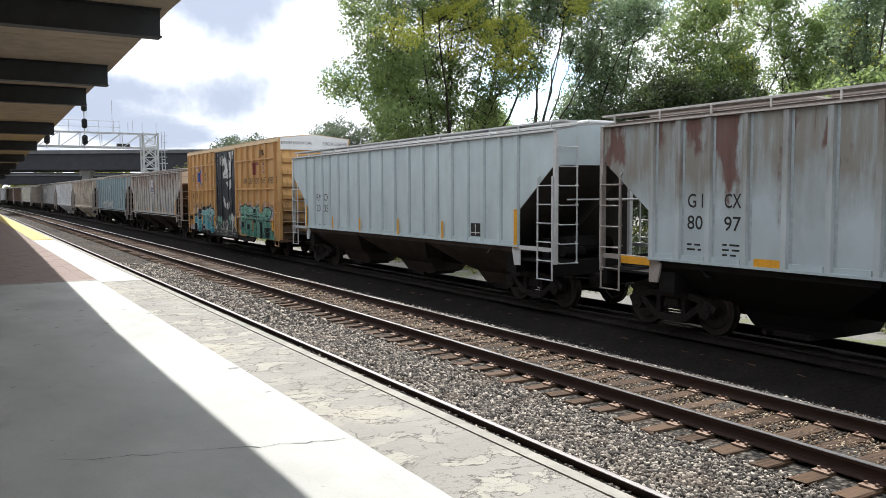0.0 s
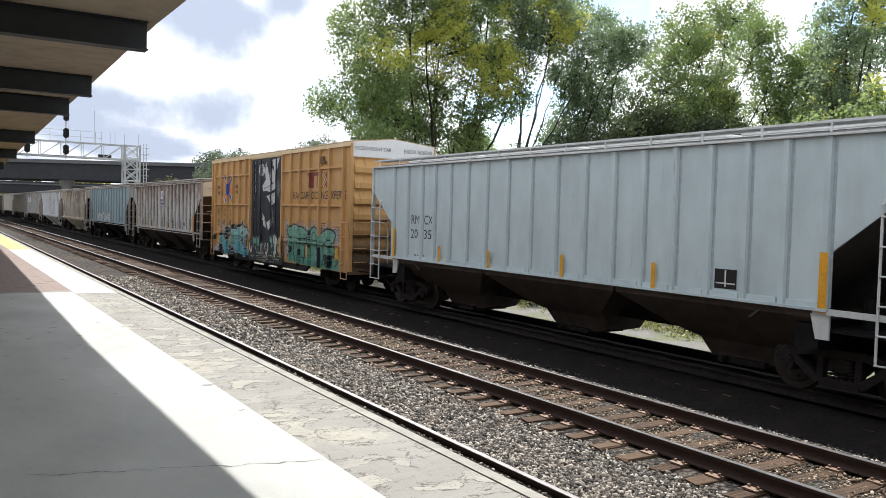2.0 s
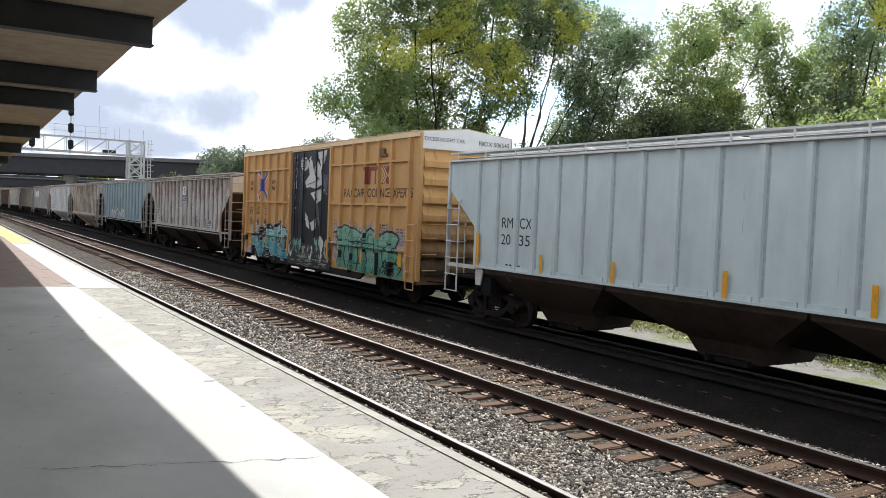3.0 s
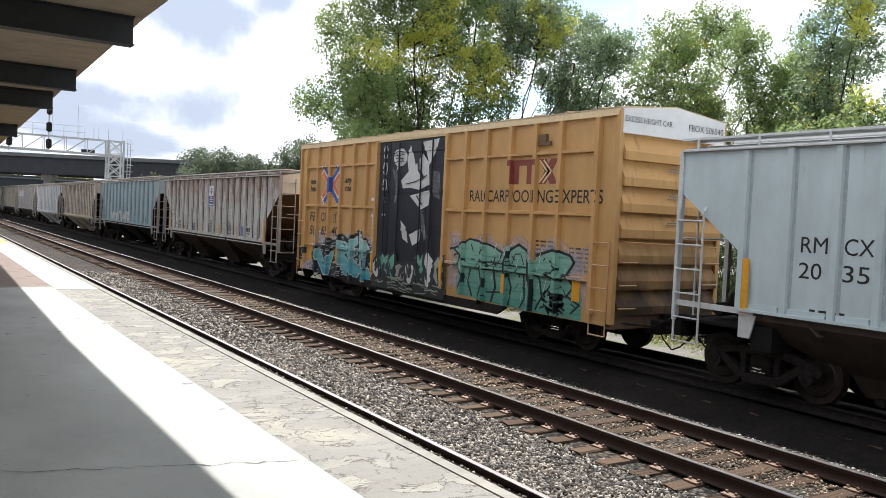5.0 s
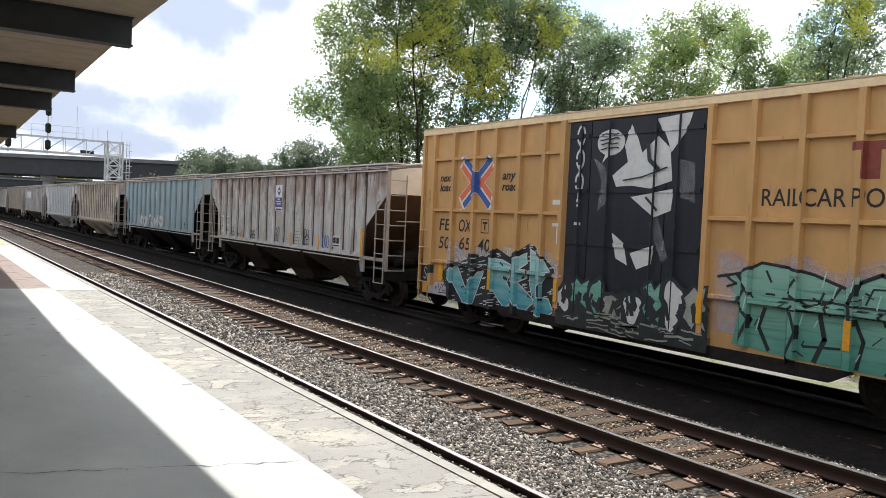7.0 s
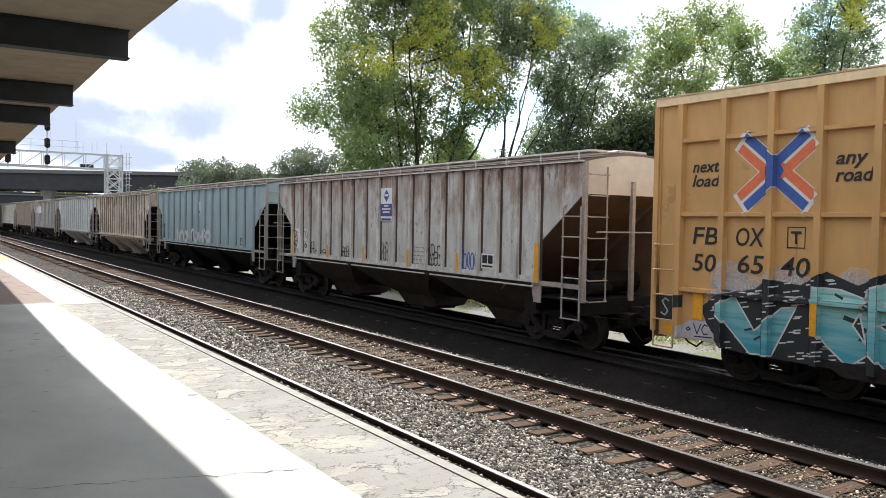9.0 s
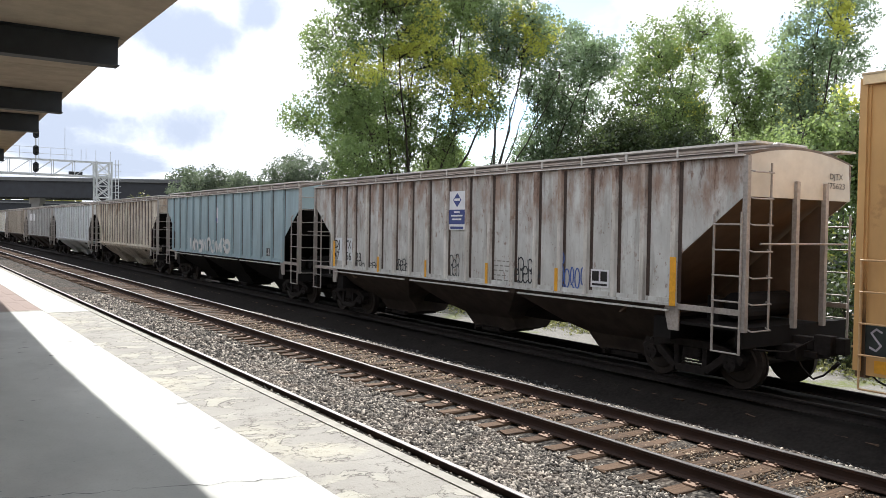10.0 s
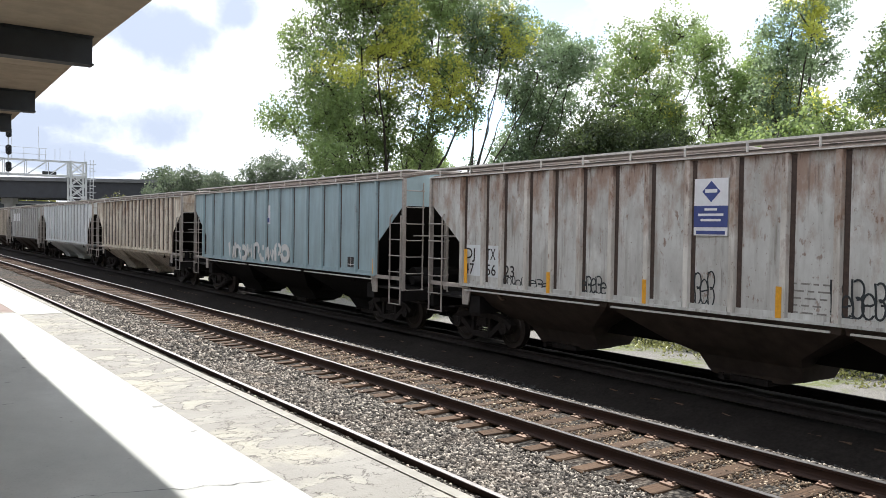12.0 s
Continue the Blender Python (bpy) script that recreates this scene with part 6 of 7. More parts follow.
    M["rust_grey_rib"] = rusty_hopper_paint("rusty_rib_paint", (0.70, 0.68, 0.63), (0.45, 0.42, 0.38), 2.6)
    M["roof_dull"] = plain("dull_rusty_roof", (0.155, 0.122, 0.10), 0.75, 0, 4, 0.4, 0.1)
    M["spray_murk"] = plain("murky_spray", (0.020, 0.028, 0.026), 0.6, 0, 5, 0.6, 0.02)
    M["blotched"] = blotched_paint("rust_blotched_pale_paint", (0.47, 0.545, 0.57), 1.0)
    M["blotched_rib"] = blotched_paint("chalky_rib_paint", (0.50, 0.56, 0.575), 0.35)
    M["cream"] = plain("cream_end_paint", (0.58, 0.55, 0.48), 0.55, 0, 4, 0.14, 0.05)
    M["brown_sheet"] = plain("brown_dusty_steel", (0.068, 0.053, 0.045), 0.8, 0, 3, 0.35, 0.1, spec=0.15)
    M["brown_slope"] = plain("brown_dusty_slope_sheet", (0.105, 0.068, 0.043), 0.75, 0, 3, 0.3, 0.1)
    # grimy steel, taken near black for the shade under and between cars
    M["dark_sheet"] = plain("grimy_shaded_steel", (0.0125, 0.011, 0.0105), 0.8, 0, 3, 0.35, 0.1, spec=0.15)
    M["steel_blue"] = car_paint("faded_steel_blue_paint", (0.33, 0.44, 0.475), (0.14, 0.08, 0.05), 0.1, 0.25, 0.55)
    M["dusty_brown"] = car_paint("dusty_brown_grey_paint", (0.10, 0.072, 0.052), (0.15, 0.065, 0.035), 0.85, 0.5, 0.7)
    M["dusty_rib"] = car_paint("dusty_pale_rib_paint", (0.70, 0.65, 0.54), (0.13, 0.06, 0.035), 0.22, 0.15, 0.7)
    M["cream_rust"] = rusty_hopper_paint("rust_seamed_cream_paint", (0.78, 0.72, 0.60), (0.52, 0.45, 0.36), 3.3, 0.7, 0.13)
    M["off_white"] = car_paint("off_white_hopper_paint", (0.68, 0.71, 0.72), (0.2, 0.1, 0.06), 0.15, 0.3, 0.6)
    M["far_grey"] = car_paint("grey_hopper_paint", (0.46, 0.46, 0.45), (0.2, 0.1, 0.06), 0.3, 0.4, 0.6)
    M["far_tan"] = car_paint("tan_hopper_paint", (0.40, 0.355, 0.29), (0.2, 0.1, 0.06), 0.3, 0.4, 0.6)
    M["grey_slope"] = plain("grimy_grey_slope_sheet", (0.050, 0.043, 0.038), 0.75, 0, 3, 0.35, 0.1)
    M["roof_grey"] = plain("dusty_grey_roof", (0.36, 0.365, 0.36), 0.7, 0, 4, 0.25, 0.1)
    M["pale_rail"] = plain("chalky_rail_paint", (0.56, 0.535, 0.50), 0.6, 0, 12, 0.3, 0.05)
    M["dull_stencil"] = plain("faded_stencil", (0.22, 0.21, 0.19), 0.7, 0, 20, 0.3, 0.02)
    M["sign_white"] = plain("white_sign", (0.72, 0.72, 0.74), 0.5, 0, 9, 0.1, 0.02)
    M["sign_blue"] = plain("blue_sign", (0.045, 0.065, 0.22), 0.5, 0, 9, 0.2, 0.02)


train_materials()
POSTS = [15.27, 14.45, 13.80, 12.96, 12.18, 11.36, 10.52, 9.65, 8.76, 7.85, 6.93, 6.08, 5.27, 4.48, 3.68, 2.92, 2.18, 1.45]
CARS = []   # (thing, middle at t = 0)


def train():
    x = -HALF + 0.04
    rng = random.Random(4)
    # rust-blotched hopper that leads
    c, Y = hopper("pale hopper car blotched with dark rust, black stencils", 16.75, "blotched", "dark_sheet", "dark_sheet", "dark_sheet", "ladder", "blotched_rib", [15.33, 14.66, 13.95] + [13.16 - 0.79 * i for i in range(15)], deep_ribs=0.07, shade_strip_paint="strip_grey_shade")
    for words, u, z in (("G I", 14.46, 2.42), ("CX", 13.62, 2.42), ("80", 14.46, 2.02), ("97", 13.62, 2.02)):
        lettering("reporting_mark", words, 0.36, (x, Y(u), z + 0.03), "letter", c, "black stencilled car marks", width=0.36, bold=0.003)
    lines_of_text(c, Y, 14.05, 1.75, 0.4, 2)
    lines_of_text(c, Y, 13.28, 1.78, 0.36, 3)
    reflectors(c, Y, [(12.68, 1.46, 1.60, 0.52), (16.75 - 1.0, 1.3, 1.45, 0.8)])
    CARS.append((c, -3.85 + 8.375))

    c, Y = hopper("clean pale blue-grey hopper car with vertical ribs", 16.6, "pale_blue", "pale_blue", "grey_slope", "brown_sheet", "pale_trim", "pale_blue", [13.64 if u == 13.80 else u for u in POSTS], eave=4.12, deep_ribs=0.06, shade_strip_paint="strip_grey_shade", roof_paint="roof_grey")
    for words, u, z, w in (("RM", 14.23, 2.46, 0.44), ("CX", 13.51, 2.46, 0.45), ("20", 14.23, 2.06, 0.38), ("35", 13.53, 2.06, 0.41)):
        lettering("reporting_mark", words, 0.36, (x, Y(u), z), "letter", c, "black stencilled car marks", width=w)
    reflectors(c, Y, [(1.44, 1.4, 2.33, 0.14), (4.9, 1.45, 1.95, 0.1), (7.55, 1.45, 1.95, 0.1), (10.3, 1.45, 1.9, 0.1), (12.6, 1.45, 1.9, 0.1), (15.14, 1.4, 2.3, 0.13)], -HALF - 0.012)
    data_panel(c, Y, 3.05, 1.6, 0.46, 0.34)
    lines_of_text(c, Y, 2.3, 1.52, 0.4, 1)
    lines_of_text(c, Y, 13.3, 1.56, 0.7, 2)
    CARS.append((c, 14.5 + 8.3))

    c = boxcar()
    CARS.append((c, 32.73 + 7.75))

    c, Y = hopper("rust-streaked grey hopper car with blue sign and graffiti tags", 16.6, "rust_grey", "cream", "brown_slope", "brown_sheet", "ladder", "rust_grey_rib", POSTS, eave=4.03, deep_ribs=0.075, flange=True, shade_strip_wide=0.085)
    bm = bmesh.new()
    for a, b, z0, z1 in ((15.15, 14.55, 1.68, 2.40), (14.38, 13.88, 1.68, 2.40)):
        flat(bm, [(Y(a), z0), (Y(b), z0), (Y(b), z1), (Y(a), z1)], x)
    part("mark_patch", bm, "off_white", c, "pale repainted patch behind the marks")
    for words, u, z, w in (("DJ", 15.17, 2.08, 0.36), ("TX", 14.36, 2.08, 0.34), ("47", 15.17, 1.72, 0.36), ("56", 14.36, 1.72, 0.34), ("23", 13.71, 1.72, 0.34)):
        lettering("reporting_mark", words, 0.36, (x - 0.004, Y(u), z), "letter", c, "black stencilled car marks", width=w, bold=0.003)
    bm = bmesh.new()
    box(bm, x - 0.03, x + 0.0, Y(7.95), Y(8.62), 2.72, 3.68)
    sign = part("sign_board", bm, "sign_white", c, "white and blue sign board")
    bm = bmesh.new()
    box(bm, x - 0.034, x - 0.03, Y(7.95), Y(8.62), 2.86, 3.22)
    box(bm, x - 0.034, x - 0.03, Y(8.0), Y(8.57), 2.74, 2.80)
    part("sign_band", bm, "sign_blue", sign)
    bm = bmesh.new()
    flat(bm, [(Y(8.28), 3.64), (Y(8.46), 3.46), (Y(8.28), 3.28), (Y(8.10), 3.46)], x - 0.034)
    part("sign_diamond", bm, "sign_blue", sign, "dark blue diamond")
    bm = bmesh.new()
    for z, w in ((3.14, 0.25), (3.05, 0.5), (2.96, 0.4)):
        flat(bm, [(Y(8.28 - w / 2), z), (Y(8.28 + w / 2), z), (Y(8.28 + w / 2), z + 0.04), (Y(8.28 - w / 2), z + 0.04)], x - 0.038)
    flat(bm, [(Y(8.4), 3.44), (Y(8.16), 3.44), (Y(8.16), 3.5), (Y(8.4), 3.5)], x - 0.038)
    part("sign_lines", bm, "sign_white", sign)
    reflectors(c, Y, [(1.42, 1.42, 2.3, 0.14), (4.53, 1.46, 1.95, 0.1), (6.98, 1.46, 1.95, 0.1), (9.65, 1.46, 1.9, 0.09), (12.2, 1.46, 1.9, 0.1), (15.05, 1.5, 2.3, 0.12)], -HALF - 0.027)
    data_panel(c, Y, 3.06, 1.62, 0.5, 0.36, "sign_white", "black")
    lines_of_text(c, Y, 6.2, 2.0, 0.6, 6, 0.11, 0.026, "dull_stencil")
    for u, z, w, h, m, wd in ((11.3, 1.54, 0.66, 0.40, "spray_black", 0.038), (8.6, 1.54, 0.40, 0.58, "spray_black", 0.032), (6.18, 1.54, 0.80, 0.56, "spray_black", 0.042), (4.5, 1.52, 0.78, 0.52, "arrow_blue", 0.042), (13.75, 1.52, 0.75, 0.22, "spray_black", 0.03), (12.85, 1.52, 0.6, 0.22, "spray_black", 0.03)):
        bm = bmesh.new()
        tag(bm, Y(u), z, w, h, x - 0.002, rng, wd * 0.8, 5 if w > 0.6 else 3, u == 6.18)
        if m == "arrow_blue":
            stroke(bm, arc(Y(4.42), 2.16, 0.06, 0.12, 0, 360, 14), wd * 0.8, x - 0.002)
        part("graffiti_tag", bm, m, c, "scribbled graffiti tag")
    lettering("end_mark", "DJTX", 0.15, (0.85, Y(-0.01), 3.75), "letter", c, "small black marks on the end", way=FRONT, width=0.42)
    lettering("end_mark", "475623", 0.15, (0.75, Y(-0.01), 3.58), "letter", c, "small black marks on the end", way=FRONT, width=0.6)
    CARS.append((c, 50.18 + 8.3))

    c, Y = hopper("faded steel-blue hopper car with white graffiti letters", 16.65, "steel_blue", "steel_blue", "dark_sheet", "dark_sheet", "ladder", "steel_blue", [15.55 - 1.09 * i for i in range(14)], eave=4.08, flange=True)
    for k in range(9):
        u = 12.5 - k * 0.62
        bm = bmesh.new()
        if k % 3 == 1:
            stroke(bm, wavy((Y(u + rng.uniform(-0.1, 0.05)), 1.55), (Y(u - 0.02), rng.uniform(1.95, 2.2)), 3, 0.03, rng), 0.17, x - 0.058)
            stroke(bm, arc(Y(u - 0.25), rng.uniform(1.75, 1.98), 0.22, 0.17, 0, rng.uniform(200, 340), 10), 0.14, x - 0.0582)
        elif k % 3 == 2:
            stroke(bm, arc(Y(u - 0.22), rng.uniform(1.74, 1.86), rng.uniform(0.2, 0.3), 0.22, rng.uniform(0, 90), 360, 12), rng.uniform(0.14, 0.22), x - 0.058)
        else:
            stroke(bm, [(Y(u + q), z + rng.uniform(-0.08, 0.08)) for q, z in ((0, 2.05), (-0.12, 1.6), (-0.25, 1.95), (-0.4, 1.58), (-0.5, 2.02))], rng.uniform(0.13, 0.2), x - 0.058)
        part("graffiti_letter", bm, "spray_chalk", c, "white sprayed graffiti letter")
    bm = bmesh.new()
    flat(bm, [(Y(8.7), 2.85), (Y(9.1), 2.85), (Y(9.1), 3.5), (Y(8.7), 3.5)], x)
    board = part("sign_board", bm, "sign_white", c, "small pale notice board")
    bm = bmesh.new()
    flat(bm, [(Y(8.76), 2.9), (Y(9.04), 2.9), (Y(9.04), 3.06), (Y(8.76), 3.06)], x - 0.004)
    part("sign_band", bm, "sign_blue", board)
    data_panel(c, Y, 2.6, 1.6)
    reflectors(c, Y, [(1.44, 1.45, 1.9, 0.12)])
    CARS.append((c, 68.1 + 8.325))

    y = 86.7
    looks = [("cream ribbed hopper car with dark rusty seams", "cream_rust", "cream_rust", 16.3, "cream_rust"), ("off-white ribbed steel hopper car", "off_white", "off_white", 17.2, "off_white"),
             ("grey hopper car with pale sign panels", "far_grey", "far_grey", 17.2, "brown_sheet"), ("tan-grey dusty hopper car", "far_tan", "far_tan", 17.2, "brown_sheet"), ("off-white steel hopper car stained with rust", "off_white", "dusty_rib", 17.0, "dark_sheet"),
             ("dark brown steel hopper car", "dusty_brown", "dusty_brown", 17.0, "dark_sheet"), ("dark brown steel hopper car", "dusty_brown", "dusty_brown", 17.0, "dark_sheet"), ("off-white dusty steel hopper car", "off_white", "off_white", 17.0, "dark_sheet"),
             ("dark brown steel hopper car", "dusty_brown", "dusty_brown", 17.0, "dark_sheet"), ("grey steel hopper car, dusty", "far_grey", "far_grey", 17.0, "dark_sheet"), ("dark brown steel hopper car", "dusty_brown", "dusty_brown", 17.0, "dark_sheet")]
    for k, (lab, side, rib, ln, bay) in enumerate(looks):
        c, Y = hopper(lab, ln, side, side, "dark_sheet", bay, "ladder", rib, [1.42 + (ln - 2.84) * i / (19 if k == 0 else 14) for i in range(20 if k == 0 else 15)], eave=4.05, detail=k < 2, deep_ribs=0.07, shade_strip_wide=0.16 if k == 0 else 0.05)
        if k == 2:
            bm = bmesh.new()
            for u in (10.5, 13.0):
                flat(bm, [(Y(u), 2.9), (Y(u + 2.0), 2.9), (Y(u + 2.0), 3.6), (Y(u), 3.6)], x - 0.03)
            part("sign_board", bm, "sign_white", c, "pale sign panels")
        CARS.append((c, y + ln / 2))
        y += ln + 1.45


train()


# ---- trees and brush ----
M["leaf_poplar"] = leaf_material("poplar_leaves", (0.034, 0.062, 0.024), (0.27, 0.37, 0.155), (0.52, 0.66, 0.22), 0.5)
M["leaf_yellow"] = leaf_material("yellowing_leaves", (0.24, 0.27, 0.05), (0.60, 0.62, 0.15), (0.86, 0.86, 0.18), 0.62)
M["leaf_blue"] = leaf_material("grey_green_leaves", (0.034, 0.062, 0.038), (0.26, 0.35, 0.22), (0.48, 0.62, 0.32), 0.5)
# leaves below taller trees, with the shade put into a darker colour
M["leaf_dark"] = leaf_material("shaded_green_leaves", (0.024, 0.040, 0.018), (0.095, 0.13, 0.05), (0.18, 0.24, 0.07), 0.3)
M["leaf_brush_shaded"] = leaf_material("shaded_brush_leaves", (0.012, 0.020, 0.009), (0.050, 0.068, 0.026), (0.11, 0.15, 0.04), 0.14)
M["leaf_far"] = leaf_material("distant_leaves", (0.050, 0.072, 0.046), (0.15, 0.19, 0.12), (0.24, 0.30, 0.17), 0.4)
M["weed"] = leaf_material("dry_weeds", (0.14, 0.16, 0.05), (0.34, 0.34, 0.14), (0.45, 0.45, 0.16), 0.35)
M["leaf_bush"] = leaf_material("wild_brush_leaves", (0.030, 0.045, 0.014), (0.20, 0.205, 0.055), (0.34, 0.34, 0.07), 0.35)


def leaves(name, centres, radii, per, size, material, parent, seed, label=""):
    """Loose leaf sprays: each a folded pair of triangles, scattered in clusters."""
    rng = np.random.default_rng(seed)
    C = np.repeat(np.asarray(centres), per, 0)
    R = np.repeat(np.asarray(radii), per)
    n = len(C)
    d = rng.normal(size=(n, 3))
    d /= np.linalg.norm(d, axis=1)[:, None]
    p = C + d * (R * rng.uniform(0.15, 1.0, n) ** 0.6)[:, None] * np.array([1, 1, 0.85])
    a = rng.normal(size=(n, 3)); a[:, 2] -= 0.35
    a /= np.linalg.norm(a, axis=1)[:, None]
    b = np.cross(a, rng.normal(size=(n, 3)))
    b /= np.linalg.norm(b, axis=1)[:, None]
    fold = np.cross(a, b)
    s = (size * rng.uniform(0.6, 1.35, n))[:, None]
    tip, base = p + a * s, p - a * s * 0.8
    l = p + b * s * 0.62 + fold * s * 0.18
    r = p - b * s * 0.62 + fold * s * 0.18
    v = np.stack([base, l, tip, r], 1).reshape(-1, 3)
    k = np.arange(n)[:, None] * 4
    f = np.concatenate([k + np.array([[0, 1, 2]]), k + np.array([[0, 2, 3]])], 1).reshape(-1, 3)
    ob = new(name, raw_mesh(name, v, f, material))
    ob.parent = parent
    return tagged(ob, label)


def tree(x, y, height, spread, seed, label, low=0.16, size=0.10, per=30, dense=18.0, gold=None, material="leaf_poplar", yellow=0.0, lobes=None, depth=0.6, base=-0.55, stems=9):
    """Stems that fan out of a low fork, side limbs, and a crown of leaf sprays grouped in lobes (x, z, radius)."""
    rng = random.Random(seed)
    top = thing("tree", label, "tree", "trees behind the train", at=pose(x, y, base))
    h = height - base
    if lobes is None:
        lobes = []
        for i in range(14):
            u = (i + rng.random()) / 14
            belly = math.sin(math.pi * min(1, 0.16 + 0.74 * u ** 0.9)) ** 0.7
            r = spread * rng.uniform(0.26, 0.42)
            side = rng.uniform(-1, 1) * max(0, spread * belly - r * 0.8)
            lobes.append((side, height * (low + (0.94 - low) * u), r))
    balls = []
    for lx, lz, r in lobes:
        balls.append((Vector((lx, rng.uniform(-1, 1) * spread * depth * 0.6, lz - base)), r))
    bm = bmesh.new()
    fork = h * rng.uniform(0.09, 0.13)
    tr = 0.0125 * h
    tube(bm, (0, 0, -0.1), (0.05, 0, fork), tr * 1.25, tr, 9, False)
    goals = sorted(balls, key=lambda b: -b[0].z)
    goals = goals[::max(1, len(goals) // stems)]
    nodes = []
    for c, r in goals:
        prev = Vector((0.05, 0, fork - 0.2))
        n = 12
        wob = Vector((rng.uniform(-0.5, 0.5), rng.uniform(-0.5, 0.5), 0))
        for k in range(1, n + 1):
            u = k / n
            q = Vector((c.x * u ** 0.85, c.y * u ** 0.85, fork + (c.z + 0.3 * r - fork) * u)) + wob * math.sin(u * 5.0) + Vector((rng.uniform(-0.12, 0.12), rng.uniform(-0.12, 0.12), 0))
            w = tr * 0.42
            tube(bm, prev, q, w * (1 - (k - 1) / n * 0.88), w * (1 - k / n * 0.88), 6, False)
            nodes.append(q)
            prev = q
    centres, radii = [], []
    for c, r in balls:
        limb = min(nodes, key=lambda p: (p - c).length + max(0, p.z - c.z + 0.8) * 2)
        mid = (limb + c) / 2 + Vector((rng.uniform(-0.3, 0.3), rng.uniform(-0.3, 0.3), 0.25))
        tube(bm, limb, mid, 0.06, 0.045, 5, False), tube(bm, mid, c, 0.045, 0.03, 5, False)
        local = [mid, c, (mid + c) / 2]
        for _ in range(int(2.5 * dense * r * r)):
            d = Vector((rng.gauss(0, 1), rng.gauss(0, 1), rng.gauss(0, 1))).normalized()
            p = c + d * r * 1.2 * rng.uniform(0.08, 1.0) ** 0.42
            if noise.noise((p.x * 0.5 + seed * 7, p.y * 0.5, p.z * 0.5)) < -0.33:
                continue
            centres.append(p)
            radii.append(rng.uniform(0.34, 0.78) * (size / 0.10) ** 0.8)
            if rng.random() < 0.42:
                a = min(local + nodes, key=lambda q: (q - p).length + max(0, q.z - p.z + 0.15) * 2.5)
                if rng.random() < 0.4:
                    local.append((a + p) / 2)
                tube(bm, a, (a + p) / 2 + Vector((0, 0, 0.1)), 0.026, 0.018, 4, False), tube(bm, (a + p) / 2 + Vector((0, 0, 0.1)), p, 0.018, 0.008, 4, False)
    part("trunk", bm, "bark", top, "grey-brown trunk and limbs")
    cut = int(len(centres) * yellow)
    order = sorted(range(len(centres)), key=lambda i: (1.2 if gold else 4) * noise.noise((centres[i].x * 0.4, centres[i].y * 0.4, centres[i].z * 0.4 + seed)) + (min(math.hypot(centres[i].x - gx, centres[i].z - gz) + lag for gx, gz, lag in gold) + 0.5 * centres[i].y if gold else 0))
    pick = lambda ids: ([centres[i][:] for i in ids], [radii[i] for i in ids])
    if cut:
        leaves("crown", *pick(order[:cut]), per, size, "leaf_yellow", top, seed, "yellow-green leaves")
    leaves("crown", *pick(order[cut:]), per, size, material, top, seed + 1, "green leaves")
    return top


def bush(x, y, height, spread, seed, material="leaf_yellow", per=46, n=64, size=0.075):
    rng = random.Random(seed)
    top = thing("bush", "sunlit yellow-green wild bush beside the tracks", "bush", "brush behind the train", at=pose(x, y, -0.55))
    bm = bmesh.new()
    centres, radii = [], []
    for i in range(n):
        ang, rr = rng.uniform(0, 6.283), spread * rng.random() ** 0.5
        c = Vector((math.cos(ang) * rr, math.sin(ang) * rr, height * rng.uniform(0.12, 0.9) * (1 - 0.35 * rr / spread)))
        centres.append(c[:]), radii.append(rng.uniform(0.2, 0.5))
        tube(bm, (rng.uniform(-0.15, 0.15), rng.uniform(-0.15, 0.15), 0), c, 0.03, 0.008, 5, False)
    part("stem", bm, "bark", top, "thin brown stems")
    leaves("foliage", centres, radii, per, size, material, top, seed, "small green leaves")


